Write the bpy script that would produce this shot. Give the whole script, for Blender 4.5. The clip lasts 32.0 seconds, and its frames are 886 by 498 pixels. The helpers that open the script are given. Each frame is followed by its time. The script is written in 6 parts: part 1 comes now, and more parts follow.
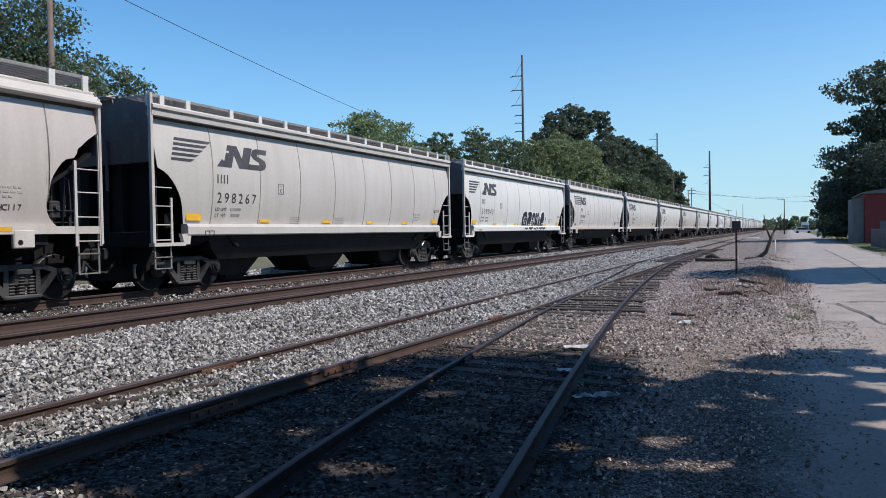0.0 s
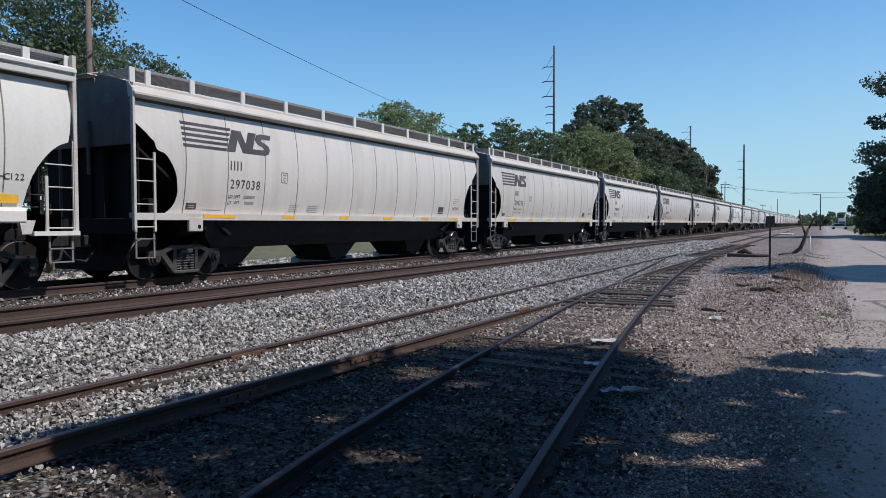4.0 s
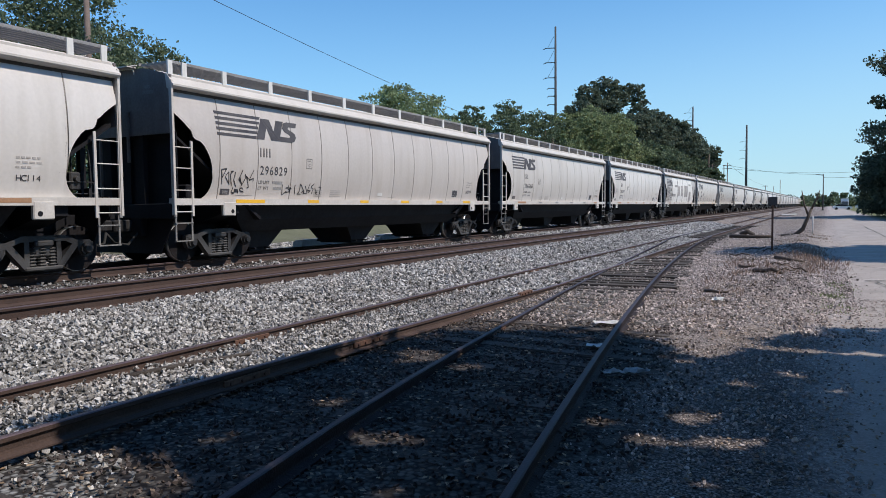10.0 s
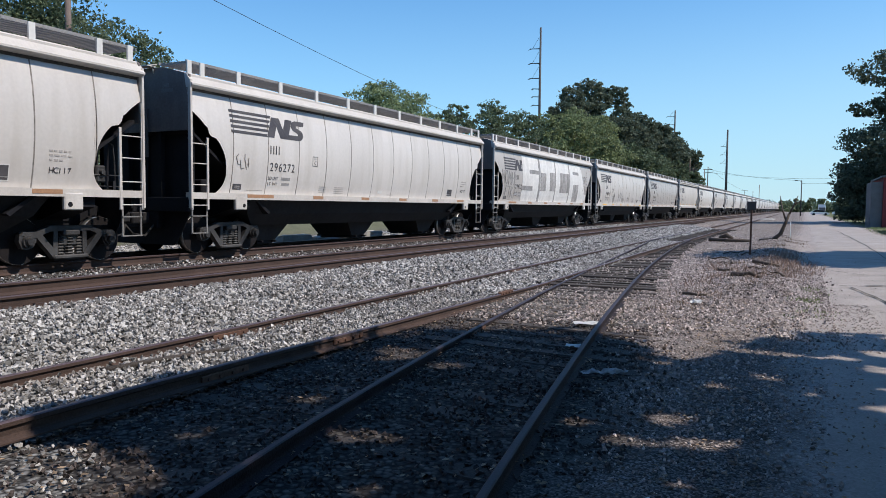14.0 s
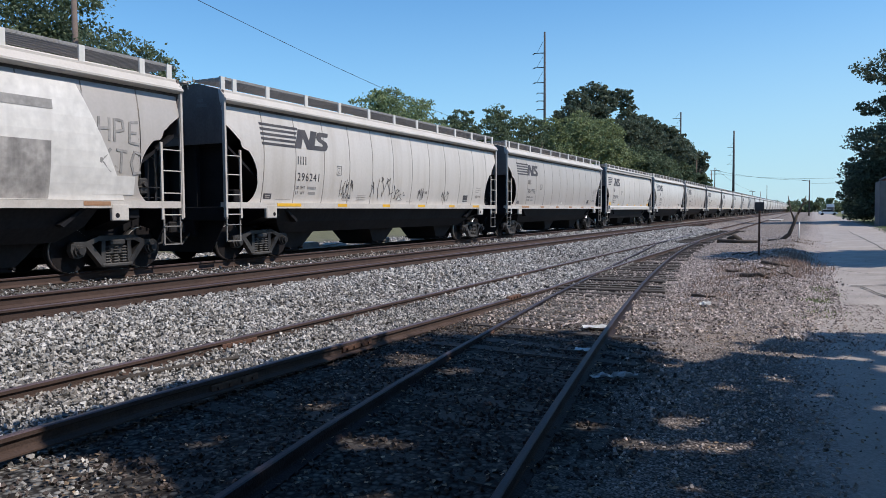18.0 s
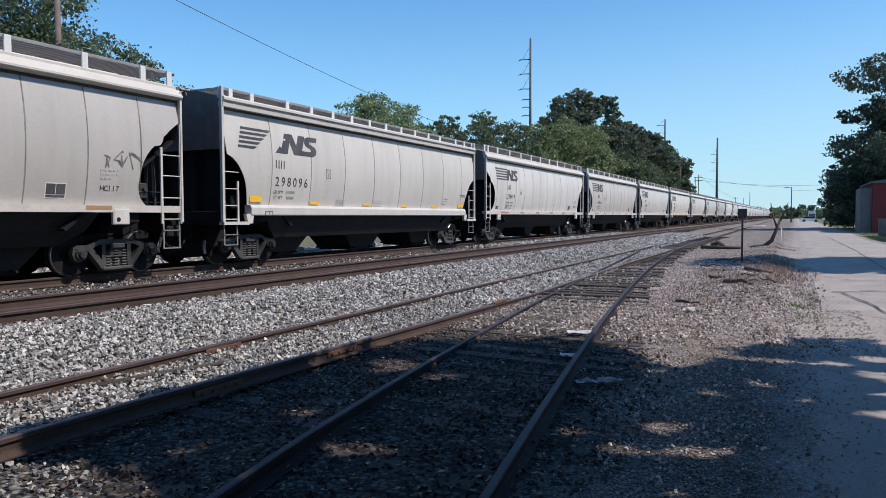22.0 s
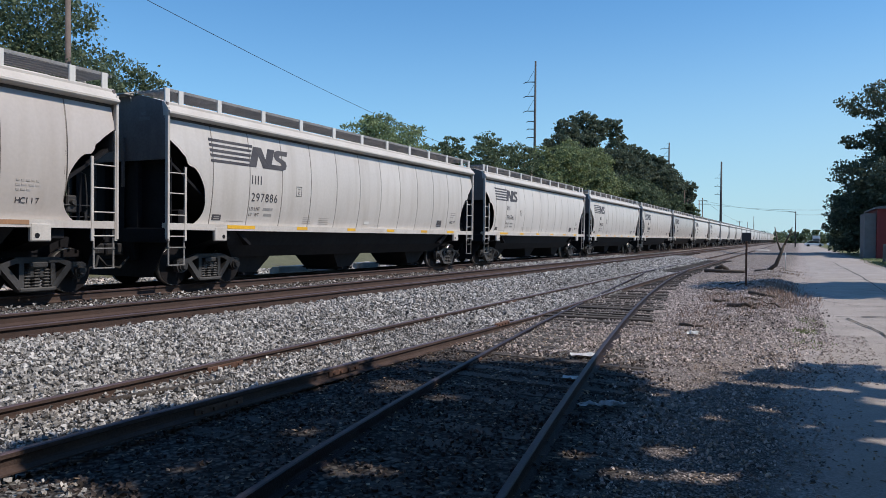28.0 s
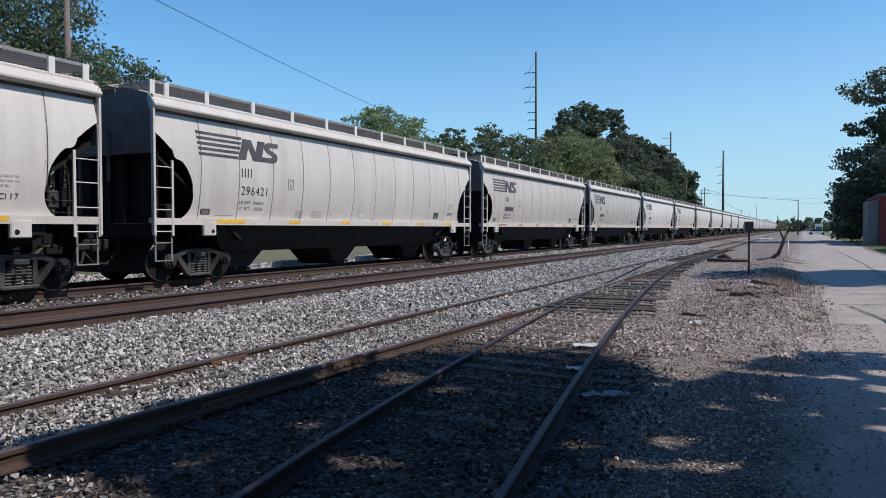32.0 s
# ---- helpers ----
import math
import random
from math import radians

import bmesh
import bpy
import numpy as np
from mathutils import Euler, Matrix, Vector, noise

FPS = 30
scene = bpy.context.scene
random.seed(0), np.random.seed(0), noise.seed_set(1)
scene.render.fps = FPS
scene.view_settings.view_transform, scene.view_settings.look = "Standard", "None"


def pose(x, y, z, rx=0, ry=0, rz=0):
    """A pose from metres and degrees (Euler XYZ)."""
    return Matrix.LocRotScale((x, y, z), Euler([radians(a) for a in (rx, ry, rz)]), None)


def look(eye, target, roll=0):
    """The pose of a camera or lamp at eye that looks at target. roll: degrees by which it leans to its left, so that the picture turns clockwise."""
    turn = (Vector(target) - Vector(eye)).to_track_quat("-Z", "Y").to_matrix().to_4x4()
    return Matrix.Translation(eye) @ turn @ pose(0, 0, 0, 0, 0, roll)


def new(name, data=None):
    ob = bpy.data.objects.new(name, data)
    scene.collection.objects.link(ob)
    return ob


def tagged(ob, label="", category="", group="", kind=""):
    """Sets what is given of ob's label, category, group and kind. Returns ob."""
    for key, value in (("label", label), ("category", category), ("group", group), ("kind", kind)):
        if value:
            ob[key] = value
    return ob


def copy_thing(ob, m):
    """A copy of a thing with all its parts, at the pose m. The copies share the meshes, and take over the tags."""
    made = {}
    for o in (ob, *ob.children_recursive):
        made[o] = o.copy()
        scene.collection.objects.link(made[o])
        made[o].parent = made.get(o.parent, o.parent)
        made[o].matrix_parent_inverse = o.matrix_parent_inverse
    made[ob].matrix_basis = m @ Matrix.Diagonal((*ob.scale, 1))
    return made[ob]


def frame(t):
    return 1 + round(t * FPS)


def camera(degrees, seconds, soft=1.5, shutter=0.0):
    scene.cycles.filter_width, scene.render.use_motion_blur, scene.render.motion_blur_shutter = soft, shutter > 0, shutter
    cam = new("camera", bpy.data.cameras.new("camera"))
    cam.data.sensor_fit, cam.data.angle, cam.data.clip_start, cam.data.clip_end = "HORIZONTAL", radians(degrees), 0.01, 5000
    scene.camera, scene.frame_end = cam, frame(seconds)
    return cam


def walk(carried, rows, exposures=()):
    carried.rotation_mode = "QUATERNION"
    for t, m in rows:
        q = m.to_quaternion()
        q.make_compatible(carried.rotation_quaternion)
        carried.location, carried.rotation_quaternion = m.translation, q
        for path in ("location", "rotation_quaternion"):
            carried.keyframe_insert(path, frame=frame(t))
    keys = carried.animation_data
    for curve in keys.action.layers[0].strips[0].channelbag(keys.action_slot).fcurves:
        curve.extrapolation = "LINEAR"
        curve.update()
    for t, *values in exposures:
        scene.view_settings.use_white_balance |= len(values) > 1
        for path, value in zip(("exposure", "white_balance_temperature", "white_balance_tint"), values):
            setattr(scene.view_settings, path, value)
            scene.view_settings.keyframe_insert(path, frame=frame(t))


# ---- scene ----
cam = camera(63.04, 32.0, soft=0.55)
EYE = 1.64
# seconds, yaw, pitch, roll of the hand-held camera
PATH = [
    (0.0, 25.52, -1.25, 0.99),
    (0.5, 25.21, -1.26, 1.00),
    (1.0, 25.39, -1.35, 0.93),
    (1.5, 25.38, -1.36, 1.04),
    (2.0, 25.73, -1.25, 0.69),
    (2.5, 25.90, -0.93, 0.91),
    (3.0, 25.80, -1.16, 0.75),
    (3.5, 26.56, -1.63, 0.48),
    (4.0, 27.79, -1.95, 0.17),
    (4.5, 28.14, -2.16, -0.12),
    (6.5, 30.20, -2.56, -0.09),
    (7.0, 30.13, -1.87, -0.64),
    (7.5, 28.47, -2.15, -0.76),
    (8.0, 28.30, -2.16, -0.30),
    (8.5, 29.17, -2.95, 0.07),
    (9.0, 28.30, -3.15, 0.53),
    (9.5, 28.26, -3.14, 0.50),
    (10.0, 27.93, -3.28, 0.59),
    (10.5, 27.57, -3.36, 0.28),
    (11.0, 27.86, -3.64, 0.46),
    (11.5, 27.59, -3.28, 0.04),
    (12.0, 27.38, -3.50, -0.01),
    (12.5, 27.33, -3.48, -0.38),
    (13.0, 26.96, -3.11, -0.51),
    (13.5, 27.37, -3.37, -0.56),
    (14.0, 26.54, -3.41, -0.52),
    (14.5, 26.54, -3.37, -0.03),
    (16.5, 27.56, -3.16, 0.45),
    (17.0, 27.33, -3.04, 0.31),
    (17.5, 27.44, -2.88, 0.22),
    (18.0, 27.07, -2.97, 0.38),
    (18.5, 26.79, -2.85, 0.63),
    (19.0, 26.60, -3.00, 0.60),
    (19.5, 26.19, -3.62, 0.09),
    (20.0, 26.39, -3.44, 0.04),
    (20.5, 26.20, -3.07, 0.11),
    (21.0, 26.19, -2.74, 0.31),
    (21.5, 26.32, -2.72, 0.26),
    (22.0, 25.94, -2.55, 0.17),
    (22.5, 25.89, -2.53, 0.29),
    (23.0, 25.99, -2.49, 0.17),
    (23.5, 26.24, -2.52, 0.37),
    (24.0, 26.13, -2.31, 0.39),
    (24.5, 25.91, -2.14, 0.50),
    (25.0, 26.02, -2.19, 0.16),
    (25.5, 25.77, -1.64, -0.25),
    (27.5, 26.24, -1.06, -0.08),
    (28.0, 26.23, -0.94, -0.51),
    (28.5, 26.22, -1.24, -0.46),
    (29.0, 25.98, -1.48, -0.59),
    (29.5, 26.04, -1.51, -0.54),
    (30.0, 25.81, -1.56, -0.20),
    (30.5, 25.77, -1.55, -0.10),
    (31.0, 25.71, -1.55, -0.02),
    (31.5, 26.16, -1.60, 0.23),
    (32.0, 26.39, -1.56, 0.11),
]
EXPOSURE = [(0, 0.0), (1, -0.06), (2, -0.1), (3, -0.2), (4, -0.15), (7, 0.0), (9, 0.0), (13, 0.08), (17, 0.04), (18, 0.0), (19, 0.1), (22, 0.06), (23, 0.0), (24, -0.02), (25, -0.02), (28, -0.1), (32, -0.06)]
walk(cam, [(t, pose(0, 0, EYE, 90 + p, r, y)) for t, y, p, r in PATH], EXPOSURE)

# ---- light ----
SUN_EL, SUN_AZ = 52.0, 8.0  # height, and turn from the +x side towards +y
world = bpy.data.worlds.new("sky")
scene.world = world
world.use_nodes = True
wn = world.node_tree.nodes
sky = wn.new("ShaderNodeTexSky")
sky.sky_type = "NISHITA"
sky.sun_disc = False
sky.sun_elevation = radians(SUN_EL)
sky.sun_rotation = radians(90 - SUN_AZ)
sky.air_density, sky.dust_density, sky.ozone_density = 1.2, 0.0, 7.0
grade = wn.new("ShaderNodeMixRGB")
grade.blend_type = "MULTIPLY"
grade.inputs[0].default_value = 1.0
grade.inputs[2].default_value = (0.65, 0.95, 1.07, 1)
world.node_tree.links.new(sky.outputs[0], grade.inputs[1])
# pale haze low over the horizon, thicker towards the sun's side
way_in, axes = wn.new("ShaderNodeTexCoord"), wn.new("ShaderNodeSeparateXYZ")
low_sky, sunward, thick, hazy = wn.new("ShaderNodeMapRange"), wn.new("ShaderNodeMapRange"), wn.new("ShaderNodeMath"), wn.new("ShaderNodeMixRGB")
low_sky.interpolation_type = "SMOOTHSTEP"
for node, numbers in ((low_sky, (-0.02, 0.34, 0.9, 0.0)), (sunward, (-0.75, 0.25, 0.35, 1.0))):
    for i, v in enumerate(numbers):
        node.inputs[i + 1].default_value = v
thick.operation = "MULTIPLY"
hazy.inputs[2].default_value = (3.25, 4.75, 5.95, 1)
sky_link = world.node_tree.links.new
sky_link(way_in.outputs["Generated"], axes.inputs[0])
sky_link(axes.outputs[2], low_sky.inputs[0])
sky_link(axes.outputs[0], sunward.inputs[0])
sky_link(low_sky.outputs[0], thick.inputs[0])
sky_link(sunward.outputs[0], thick.inputs[1])
sky_link(thick.outputs[0], hazy.inputs[0])
sky_link(grade.outputs[0], hazy.inputs[1])
sky_link(hazy.outputs[0], wn["Background"].inputs[0])
wn["Background"].inputs[1].default_value = 0.151
sun = new("sun", bpy.data.lights.new("sun", "SUN"))
sun.data.energy, sun.data.angle, sun.data.color = 4.7, radians(0.53), (1.0, 0.91, 0.81)
sd = Vector((math.cos(radians(SUN_EL)) * math.cos(radians(SUN_AZ)), math.cos(radians(SUN_EL)) * math.sin(radians(SUN_AZ)), math.sin(radians(SUN_EL))))
sun.matrix_world = look(sd * 50, (0, 0, 0))
scene.view_settings.exposure = 0.0

# ---- materials ----


def mat(name, base, rough=0.75, metal=0.0, var=0.18, scale=2.0, fine=30.0, bump=0.25, stain=None, stain_amount=0.5, streak=False, rand=0.0, spec=0.4):
    m = bpy.data.materials.new(name)
    m.use_nodes = True
    nt = m.node_tree
    n, link = nt.nodes, nt.links.new
    bsdf = n["Principled BSDF"]
    bsdf.inputs["Roughness"].default_value = rough
    bsdf.inputs["Metallic"].default_value = metal
    bsdf.inputs["Specular IOR Level"].default_value = spec
    tc = n.new("ShaderNodeTexCoord")
    big, small = n.new("ShaderNodeTexNoise"), n.new("ShaderNodeTexNoise")
    big.inputs["Scale"].default_value, big.inputs["Detail"].default_value = scale, 5
    small.inputs["Scale"].default_value, small.inputs["Detail"].default_value = fine, 3
    link(tc.outputs["Object"], big.inputs["Vector"])
    link(tc.outputs["Object"], small.inputs["Vector"])
    mix = n.new("ShaderNodeMixRGB")
    mix.inputs[1].default_value = (*[c * (1 - var) for c in base], 1)
    mix.inputs[2].default_value = (*[min(c * (1 + var), 0.95) for c in base], 1)
    add = n.new("ShaderNodeMath")
    add.operation = "ADD"
    half = n.new("ShaderNodeMath")
    half.operation = "MULTIPLY"
    half.inputs[1].default_value = 0.5
    link(big.outputs["Fac"], add.inputs[0])
    link(small.outputs["Fac"], add.inputs[1])
    link(add.outputs[0], half.inputs[0])
    ramp = n.new("ShaderNodeMapRange")
    ramp.inputs[1].default_value, ramp.inputs[2].default_value = 0.35, 0.65
    link(half.outputs[0], ramp.inputs[0])
    link(ramp.outputs[0], mix.inputs[0])
    col = mix.outputs[0]
    if stain:
        st = n.new("ShaderNodeTexNoise")
        st.inputs["Scale"].default_value, st.inputs["Detail"].default_value = 1.4, 6
        if streak:
            mp = n.new("ShaderNodeMapping")
            mp.inputs["Scale"].default_value = (2.5, 2.5, 0.25)
            link(tc.outputs["Object"], mp.inputs[0])
            link(mp.outputs[0], st.inputs["Vector"])
        else:
            link(tc.outputs["Object"], st.inputs["Vector"])
        sr = n.new("ShaderNodeMapRange")
        sr.inputs[1].default_value, sr.inputs[2].default_value, sr.inputs[4].default_value = 0.45, 0.75, stain_amount
        link(st.outputs["Fac"], sr.inputs[0])
        mx = n.new("ShaderNodeMixRGB")
        mx.inputs[2].default_value = (*stain, 1)
        link(sr.outputs[0], mx.inputs[0])
        link(col, mx.inputs[1])
        col = mx.outputs[0]
    if rand:
        oi = n.new("ShaderNodeObjectInfo")
        rr = n.new("ShaderNodeMapRange")
        rr.inputs[3].default_value, rr.inputs[4].default_value = 1 - rand, 1 + rand
        link(oi.outputs["Random"], rr.inputs[0])
        hs = n.new("ShaderNodeHueSaturation")
        link(rr.outputs[0], hs.inputs["Value"])
        link(col, hs.inputs["Color"])
        col = hs.outputs[0]
    link(col, bsdf.inputs["Base Color"])
    if bump:
        bp = n.new("ShaderNodeBump")
        bp.inputs["Strength"].default_value, bp.inputs["Distance"].default_value = bump, 0.02
        link(small.outputs["Fac"], bp.inputs["Height"])
        link(bp.outputs[0], bsdf.inputs["Normal"])
    return m


CREAM = mat("cream_paint", (0.565, 0.53, 0.494), 0.4, spec=0.6, var=0.05, scale=0.8, fine=14, bump=0.04, stain=(0.36, 0.31, 0.26), stain_amount=0.32, streak=True, rand=0.04)
WHITE = mat("white_paint", (0.66, 0.65, 0.62), 0.5, var=0.05, scale=0.8, fine=14, bump=0.04, stain=(0.45, 0.42, 0.38), stain_amount=0.2, streak=True, rand=0.03)
SILL = mat("pale_sill_paint", (0.54, 0.505, 0.465), 0.55, var=0.1, scale=3, fine=25, bump=0.1, stain=(0.3, 0.24, 0.2), stain_amount=0.4)
ROOFM = mat("roof_paint", (0.52, 0.485, 0.445), 0.5, var=0.07, scale=2, fine=20, bump=0.05, stain=(0.38, 0.34, 0.3), stain_amount=0.35)
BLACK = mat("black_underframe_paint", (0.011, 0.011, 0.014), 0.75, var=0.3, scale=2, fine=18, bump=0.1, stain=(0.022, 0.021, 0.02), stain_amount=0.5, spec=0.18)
ENDM = mat("dark_end", (0.15, 0.128, 0.12), 0.6, var=0.2, scale=2, fine=18, bump=0.1, stain=(0.06, 0.052, 0.05), stain_amount=0.4, streak=True)
EAVE_SHADE = mat("eave_shade_grime", (0.09, 0.075, 0.066), 0.85, var=0.4, scale=1.5, fine=16, bump=0.2, stain=(0.2, 0.17, 0.145), stain_amount=0.5)
SEAM = mat("grimy_seam", (0.2, 0.178, 0.16), 0.8, var=0.5, scale=1.2, fine=9, bump=0.1)
STEEL = mat("dusty_truck_steel", (0.02, 0.019, 0.02), 0.5, 0.1, var=0.5, scale=6, fine=40, bump=0.3, stain=(0.11, 0.104, 0.1), stain_amount=0.75)
STEEP = mat("dusty_step_iron", (0.2, 0.19, 0.18), 0.7, 0.1, var=0.3, scale=5, fine=30, bump=0.1)
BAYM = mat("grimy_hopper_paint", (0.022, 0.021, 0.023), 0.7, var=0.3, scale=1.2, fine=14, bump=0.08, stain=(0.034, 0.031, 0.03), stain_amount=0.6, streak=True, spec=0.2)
WHEEL = mat("wheel_steel", (0.014, 0.012, 0.013), 0.7, 0.0, var=0.3, scale=6, fine=40, bump=0.15, spec=0.15)
TREAD = mat("polished_tread", (0.6, 0.59, 0.58), 0.3, 0.9, var=0.1, bump=0.02)
STENCIL = mat("grey_stencil_paint", (0.17, 0.16, 0.155), 0.7, var=0.2, bump=0)
GREYSOFT = mat("faded_stencil_paint", (0.4, 0.37, 0.345), 0.7, var=0.2, bump=0)
GRATE = mat("grating_steel", (0.3, 0.29, 0.28), 0.6, 0.3, var=0.2, bump=0.1)
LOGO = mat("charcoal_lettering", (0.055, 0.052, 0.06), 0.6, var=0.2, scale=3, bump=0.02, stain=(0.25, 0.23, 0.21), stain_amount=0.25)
YELLOW = mat("yellow_reflector", (0.75, 0.42, 0.03), 0.4, var=0.12, scale=8, bump=0.02, stain=(0.4, 0.22, 0.08), stain_amount=0.4)
RUSTY = mat("faded_orange_reflector", (0.36, 0.2, 0.11), 0.5, var=0.15, scale=8, bump=0.02, stain=(0.3, 0.2, 0.12), stain_amount=0.6)
RAILM = mat("rusty_rail", (0.058, 0.037, 0.031), 0.92, 0.0, var=0.3, scale=3, fine=60, bump=0.25, stain=(0.07, 0.045, 0.035), stain_amount=0.6)
# spur rails' steel is darkened to carry the canopy's shade
SPURM = mat("shade_spur_rail", (0.022, 0.017, 0.021), 0.7, 0.1, var=0.35, scale=3, fine=60, bump=0.25, stain=(0.05, 0.034, 0.03), stain_amount=0.5, spec=0.15)
SPURTOP = mat("shade_spur_rail_head", (0.034, 0.029, 0.04), 0.55, 0.0, var=0.25, scale=3, fine=50, bump=0.08, spec=0.2)
RAILTOP = mat("worn_rail_head", (0.1, 0.07, 0.078), 0.45, 0.4, var=0.25, scale=3, fine=50, bump=0.08)
TIE = mat("weathered_tie", (0.05, 0.042, 0.037), 0.9, var=0.35, scale=4, fine=45, bump=0.5, stain=(0.05, 0.04, 0.035), stain_amount=0.6, rand=0.25)
BARK = mat("bark", (0.11, 0.085, 0.065), 0.9, var=0.3, scale=5, fine=30, bump=0.6)
DEADWOOD = mat("dead_wood", (0.09, 0.07, 0.055), 0.9, var=0.35, scale=6, fine=40, bump=0.6)
POLEW = mat("pole_wood", (0.16, 0.12, 0.1), 0.85, var=0.2, scale=3, fine=30, bump=0.3)
POLES = mat("weathering_steel_pole", (0.06, 0.058, 0.06), 0.7, 0.2, var=0.2, bump=0.1)
WIRE = mat("cable", (0.03, 0.03, 0.035), 0.6, bump=0)
PAPER = mat("white_paper", (0.8, 0.8, 0.79), 0.7, var=0.06, bump=0.1)
PLASTIC = mat("white_plastic", (0.5, 0.52, 0.54), 0.35, var=0.1, bump=0.15)
SIGNM = mat("sign_back", (0.06, 0.055, 0.055), 0.6, 0.2, var=0.25, bump=0.1)
ROADM = mat("worn_asphalt", (0.325, 0.288, 0.264), 0.9, var=0.22, scale=0.8, fine=60, bump=0.3, stain=(0.21, 0.195, 0.175), stain_amount=0.6)


def dusted(m):
    """The lane's tracks-side margin is strewn with grit and dust, thinning out unevenly."""
    nt = m.node_tree
    n, link = nt.nodes, nt.links.new
    bsdf = n["Principled BSDF"]
    src = bsdf.inputs["Base Color"].links[0].from_socket
    tc, sep, ns = n.new("ShaderNodeTexCoord"), n.new("ShaderNodeSeparateXYZ"), n.new("ShaderNodeTexNoise")
    vo, wob, add, fade, cell, mx = n.new("ShaderNodeTexVoronoi"), n.new("ShaderNodeMath"), n.new("ShaderNodeMath"), n.new("ShaderNodeMapRange"), n.new("ShaderNodeMixRGB"), n.new("ShaderNodeMixRGB")
    ns.inputs["Scale"].default_value, ns.inputs["Detail"].default_value = 1.3, 6
    vo.inputs["Scale"].default_value = 55
    for t in (ns, vo):
        link(tc.outputs["Object"], t.inputs["Vector"])
    link(tc.outputs["Object"], sep.inputs[0])
    wob.operation, wob.inputs[1].default_value = "MULTIPLY", 1.8
    link(ns.outputs["Fac"], wob.inputs[0])
    link(sep.outputs[0], add.inputs[0])
    link(wob.outputs[0], add.inputs[1])
    for i, v in enumerate((1.0, 1.75, 1.0, 0.0)):
        fade.inputs[i + 1].default_value = v
    link(add.outputs[0], fade.inputs[0])
    cell.inputs[1].default_value, cell.inputs[2].default_value = (0.2, 0.174, 0.16, 1), (0.38, 0.335, 0.312, 1)
    link(vo.outputs["Color"], cell.inputs[0])
    link(fade.outputs[0], mx.inputs[0])
    link(src, mx.inputs[1])
    link(cell.outputs[0], mx.inputs[2])
    link(mx.outputs[0], bsdf.inputs["Base Color"])


dusted(ROADM)
CRACK = mat("crack_filler", (0.05, 0.05, 0.045), 0.9, var=0.3, bump=0.2)
REDW = mat("red_painted_wall", (0.15, 0.022, 0.024), 0.7, var=0.15, bump=0.1)
GREYW = mat("grey_siding", (0.11, 0.115, 0.125), 0.7, var=0.15, bump=0.1)
GLASSD = mat("dark_glass", (0.02, 0.022, 0.025), 0.12, bump=0)
CARW = mat("white_car_paint", (0.75, 0.76, 0.78), 0.3, var=0.03, bump=0)
RUBBER = mat("rubber", (0.02, 0.02, 0.02), 0.85, bump=0.1)
CONCRETE = mat("concrete", (0.36, 0.345, 0.32), 0.9, var=0.15, scale=2, fine=40, bump=0.3, stain=(0.2, 0.19, 0.17), stain_amount=0.5)
STONE = mat("ballast_stone", (0.32, 0.31, 0.3), 0.85, var=0.3, scale=9, fine=60, bump=0.3, stain=(0.16, 0.13, 0.11), stain_amount=0.5)
GRAVEL = mat("verge_gravel", (0.41, 0.354, 0.332), 0.9, var=0.3, scale=9, fine=60, bump=0.3, stain=(0.14, 0.1, 0.08), stain_amount=0.6)
# spur gravel toned down for shade; also dirty gravel and bark
SHADEDIRT = mat("shade_dirt_gravel", (0.074, 0.059, 0.055), 0.9, var=0.35, scale=9, fine=60, bump=0.3, stain=(0.07, 0.055, 0.045), stain_amount=0.6)
SPIKE = mat("rusty_iron", (0.12, 0.065, 0.045), 0.8, 0.2, var=0.3, bump=0.2)


def per_island(m, spread):
    """Vary the colour from piece to piece of one joined mesh."""
    nt = m.node_tree
    n, link = nt.nodes, nt.links.new
    bsdf = n["Principled BSDF"]
    src = bsdf.inputs["Base Color"].links[0].from_socket
    g, r, h = n.new("ShaderNodeNewGeometry"), n.new("ShaderNodeMapRange"), n.new("ShaderNodeHueSaturation")
    r.inputs[3].default_value, r.inputs[4].default_value = 1 - spread, 1 + spread
    link(g.outputs["Random Per Island"], r.inputs[0])
    link(r.outputs[0], h.inputs["Value"])
    link(src, h.inputs["Color"])
    link(h.outputs[0], bsdf.inputs["Base Color"])
    return m


per_island(STONE, 0.75)
per_island(GRAVEL, 0.66)
per_island(SHADEDIRT, 0.55)


def leaf_mat(name, base, spread=0.35):
    m = mat(name, base, 0.6, var=0.3, scale=0.35, fine=3, bump=0, stain=(base[0] * 1.7, base[1] * 1.45, base[2] * 1.1), stain_amount=0.5, spec=0.25)
    per_island(m, spread)
    nt = m.node_tree
    bsdf = nt.nodes["Principled BSDF"]
    tr = nt.nodes.new("ShaderNodeBsdfTranslucent")
    ms = nt.nodes.new("ShaderNodeMixShader")
    ms.inputs[0].default_value = 0.35
    nt.links.new(bsdf.inputs["Base Color"].links[0].from_socket, tr.inputs[0])
    nt.links.new(bsdf.outputs[0], ms.inputs[1])
    nt.links.new(tr.outputs[0], ms.inputs[2])
    nt.links.new(ms.outputs[0], nt.nodes["Material Output"].inputs[0])
    return m


LEAF_DARK = leaf_mat("dark_foliage", (0.095, 0.12, 0.085))
LEAF_MID = leaf_mat("green_foliage", (0.11, 0.145, 0.085))
LEAF_OLIVE = leaf_mat("olive_foliage", (0.19, 0.23, 0.115))
LEAF_LIGHT = leaf_mat("light_foliage", (0.2, 0.255, 0.135))
WEED = leaf_mat("dry_weeds", (0.19, 0.145, 0.11))
STALK = leaf_mat("dry_stalks", (0.27, 0.2, 0.168))

# ---- mesh helpers ----


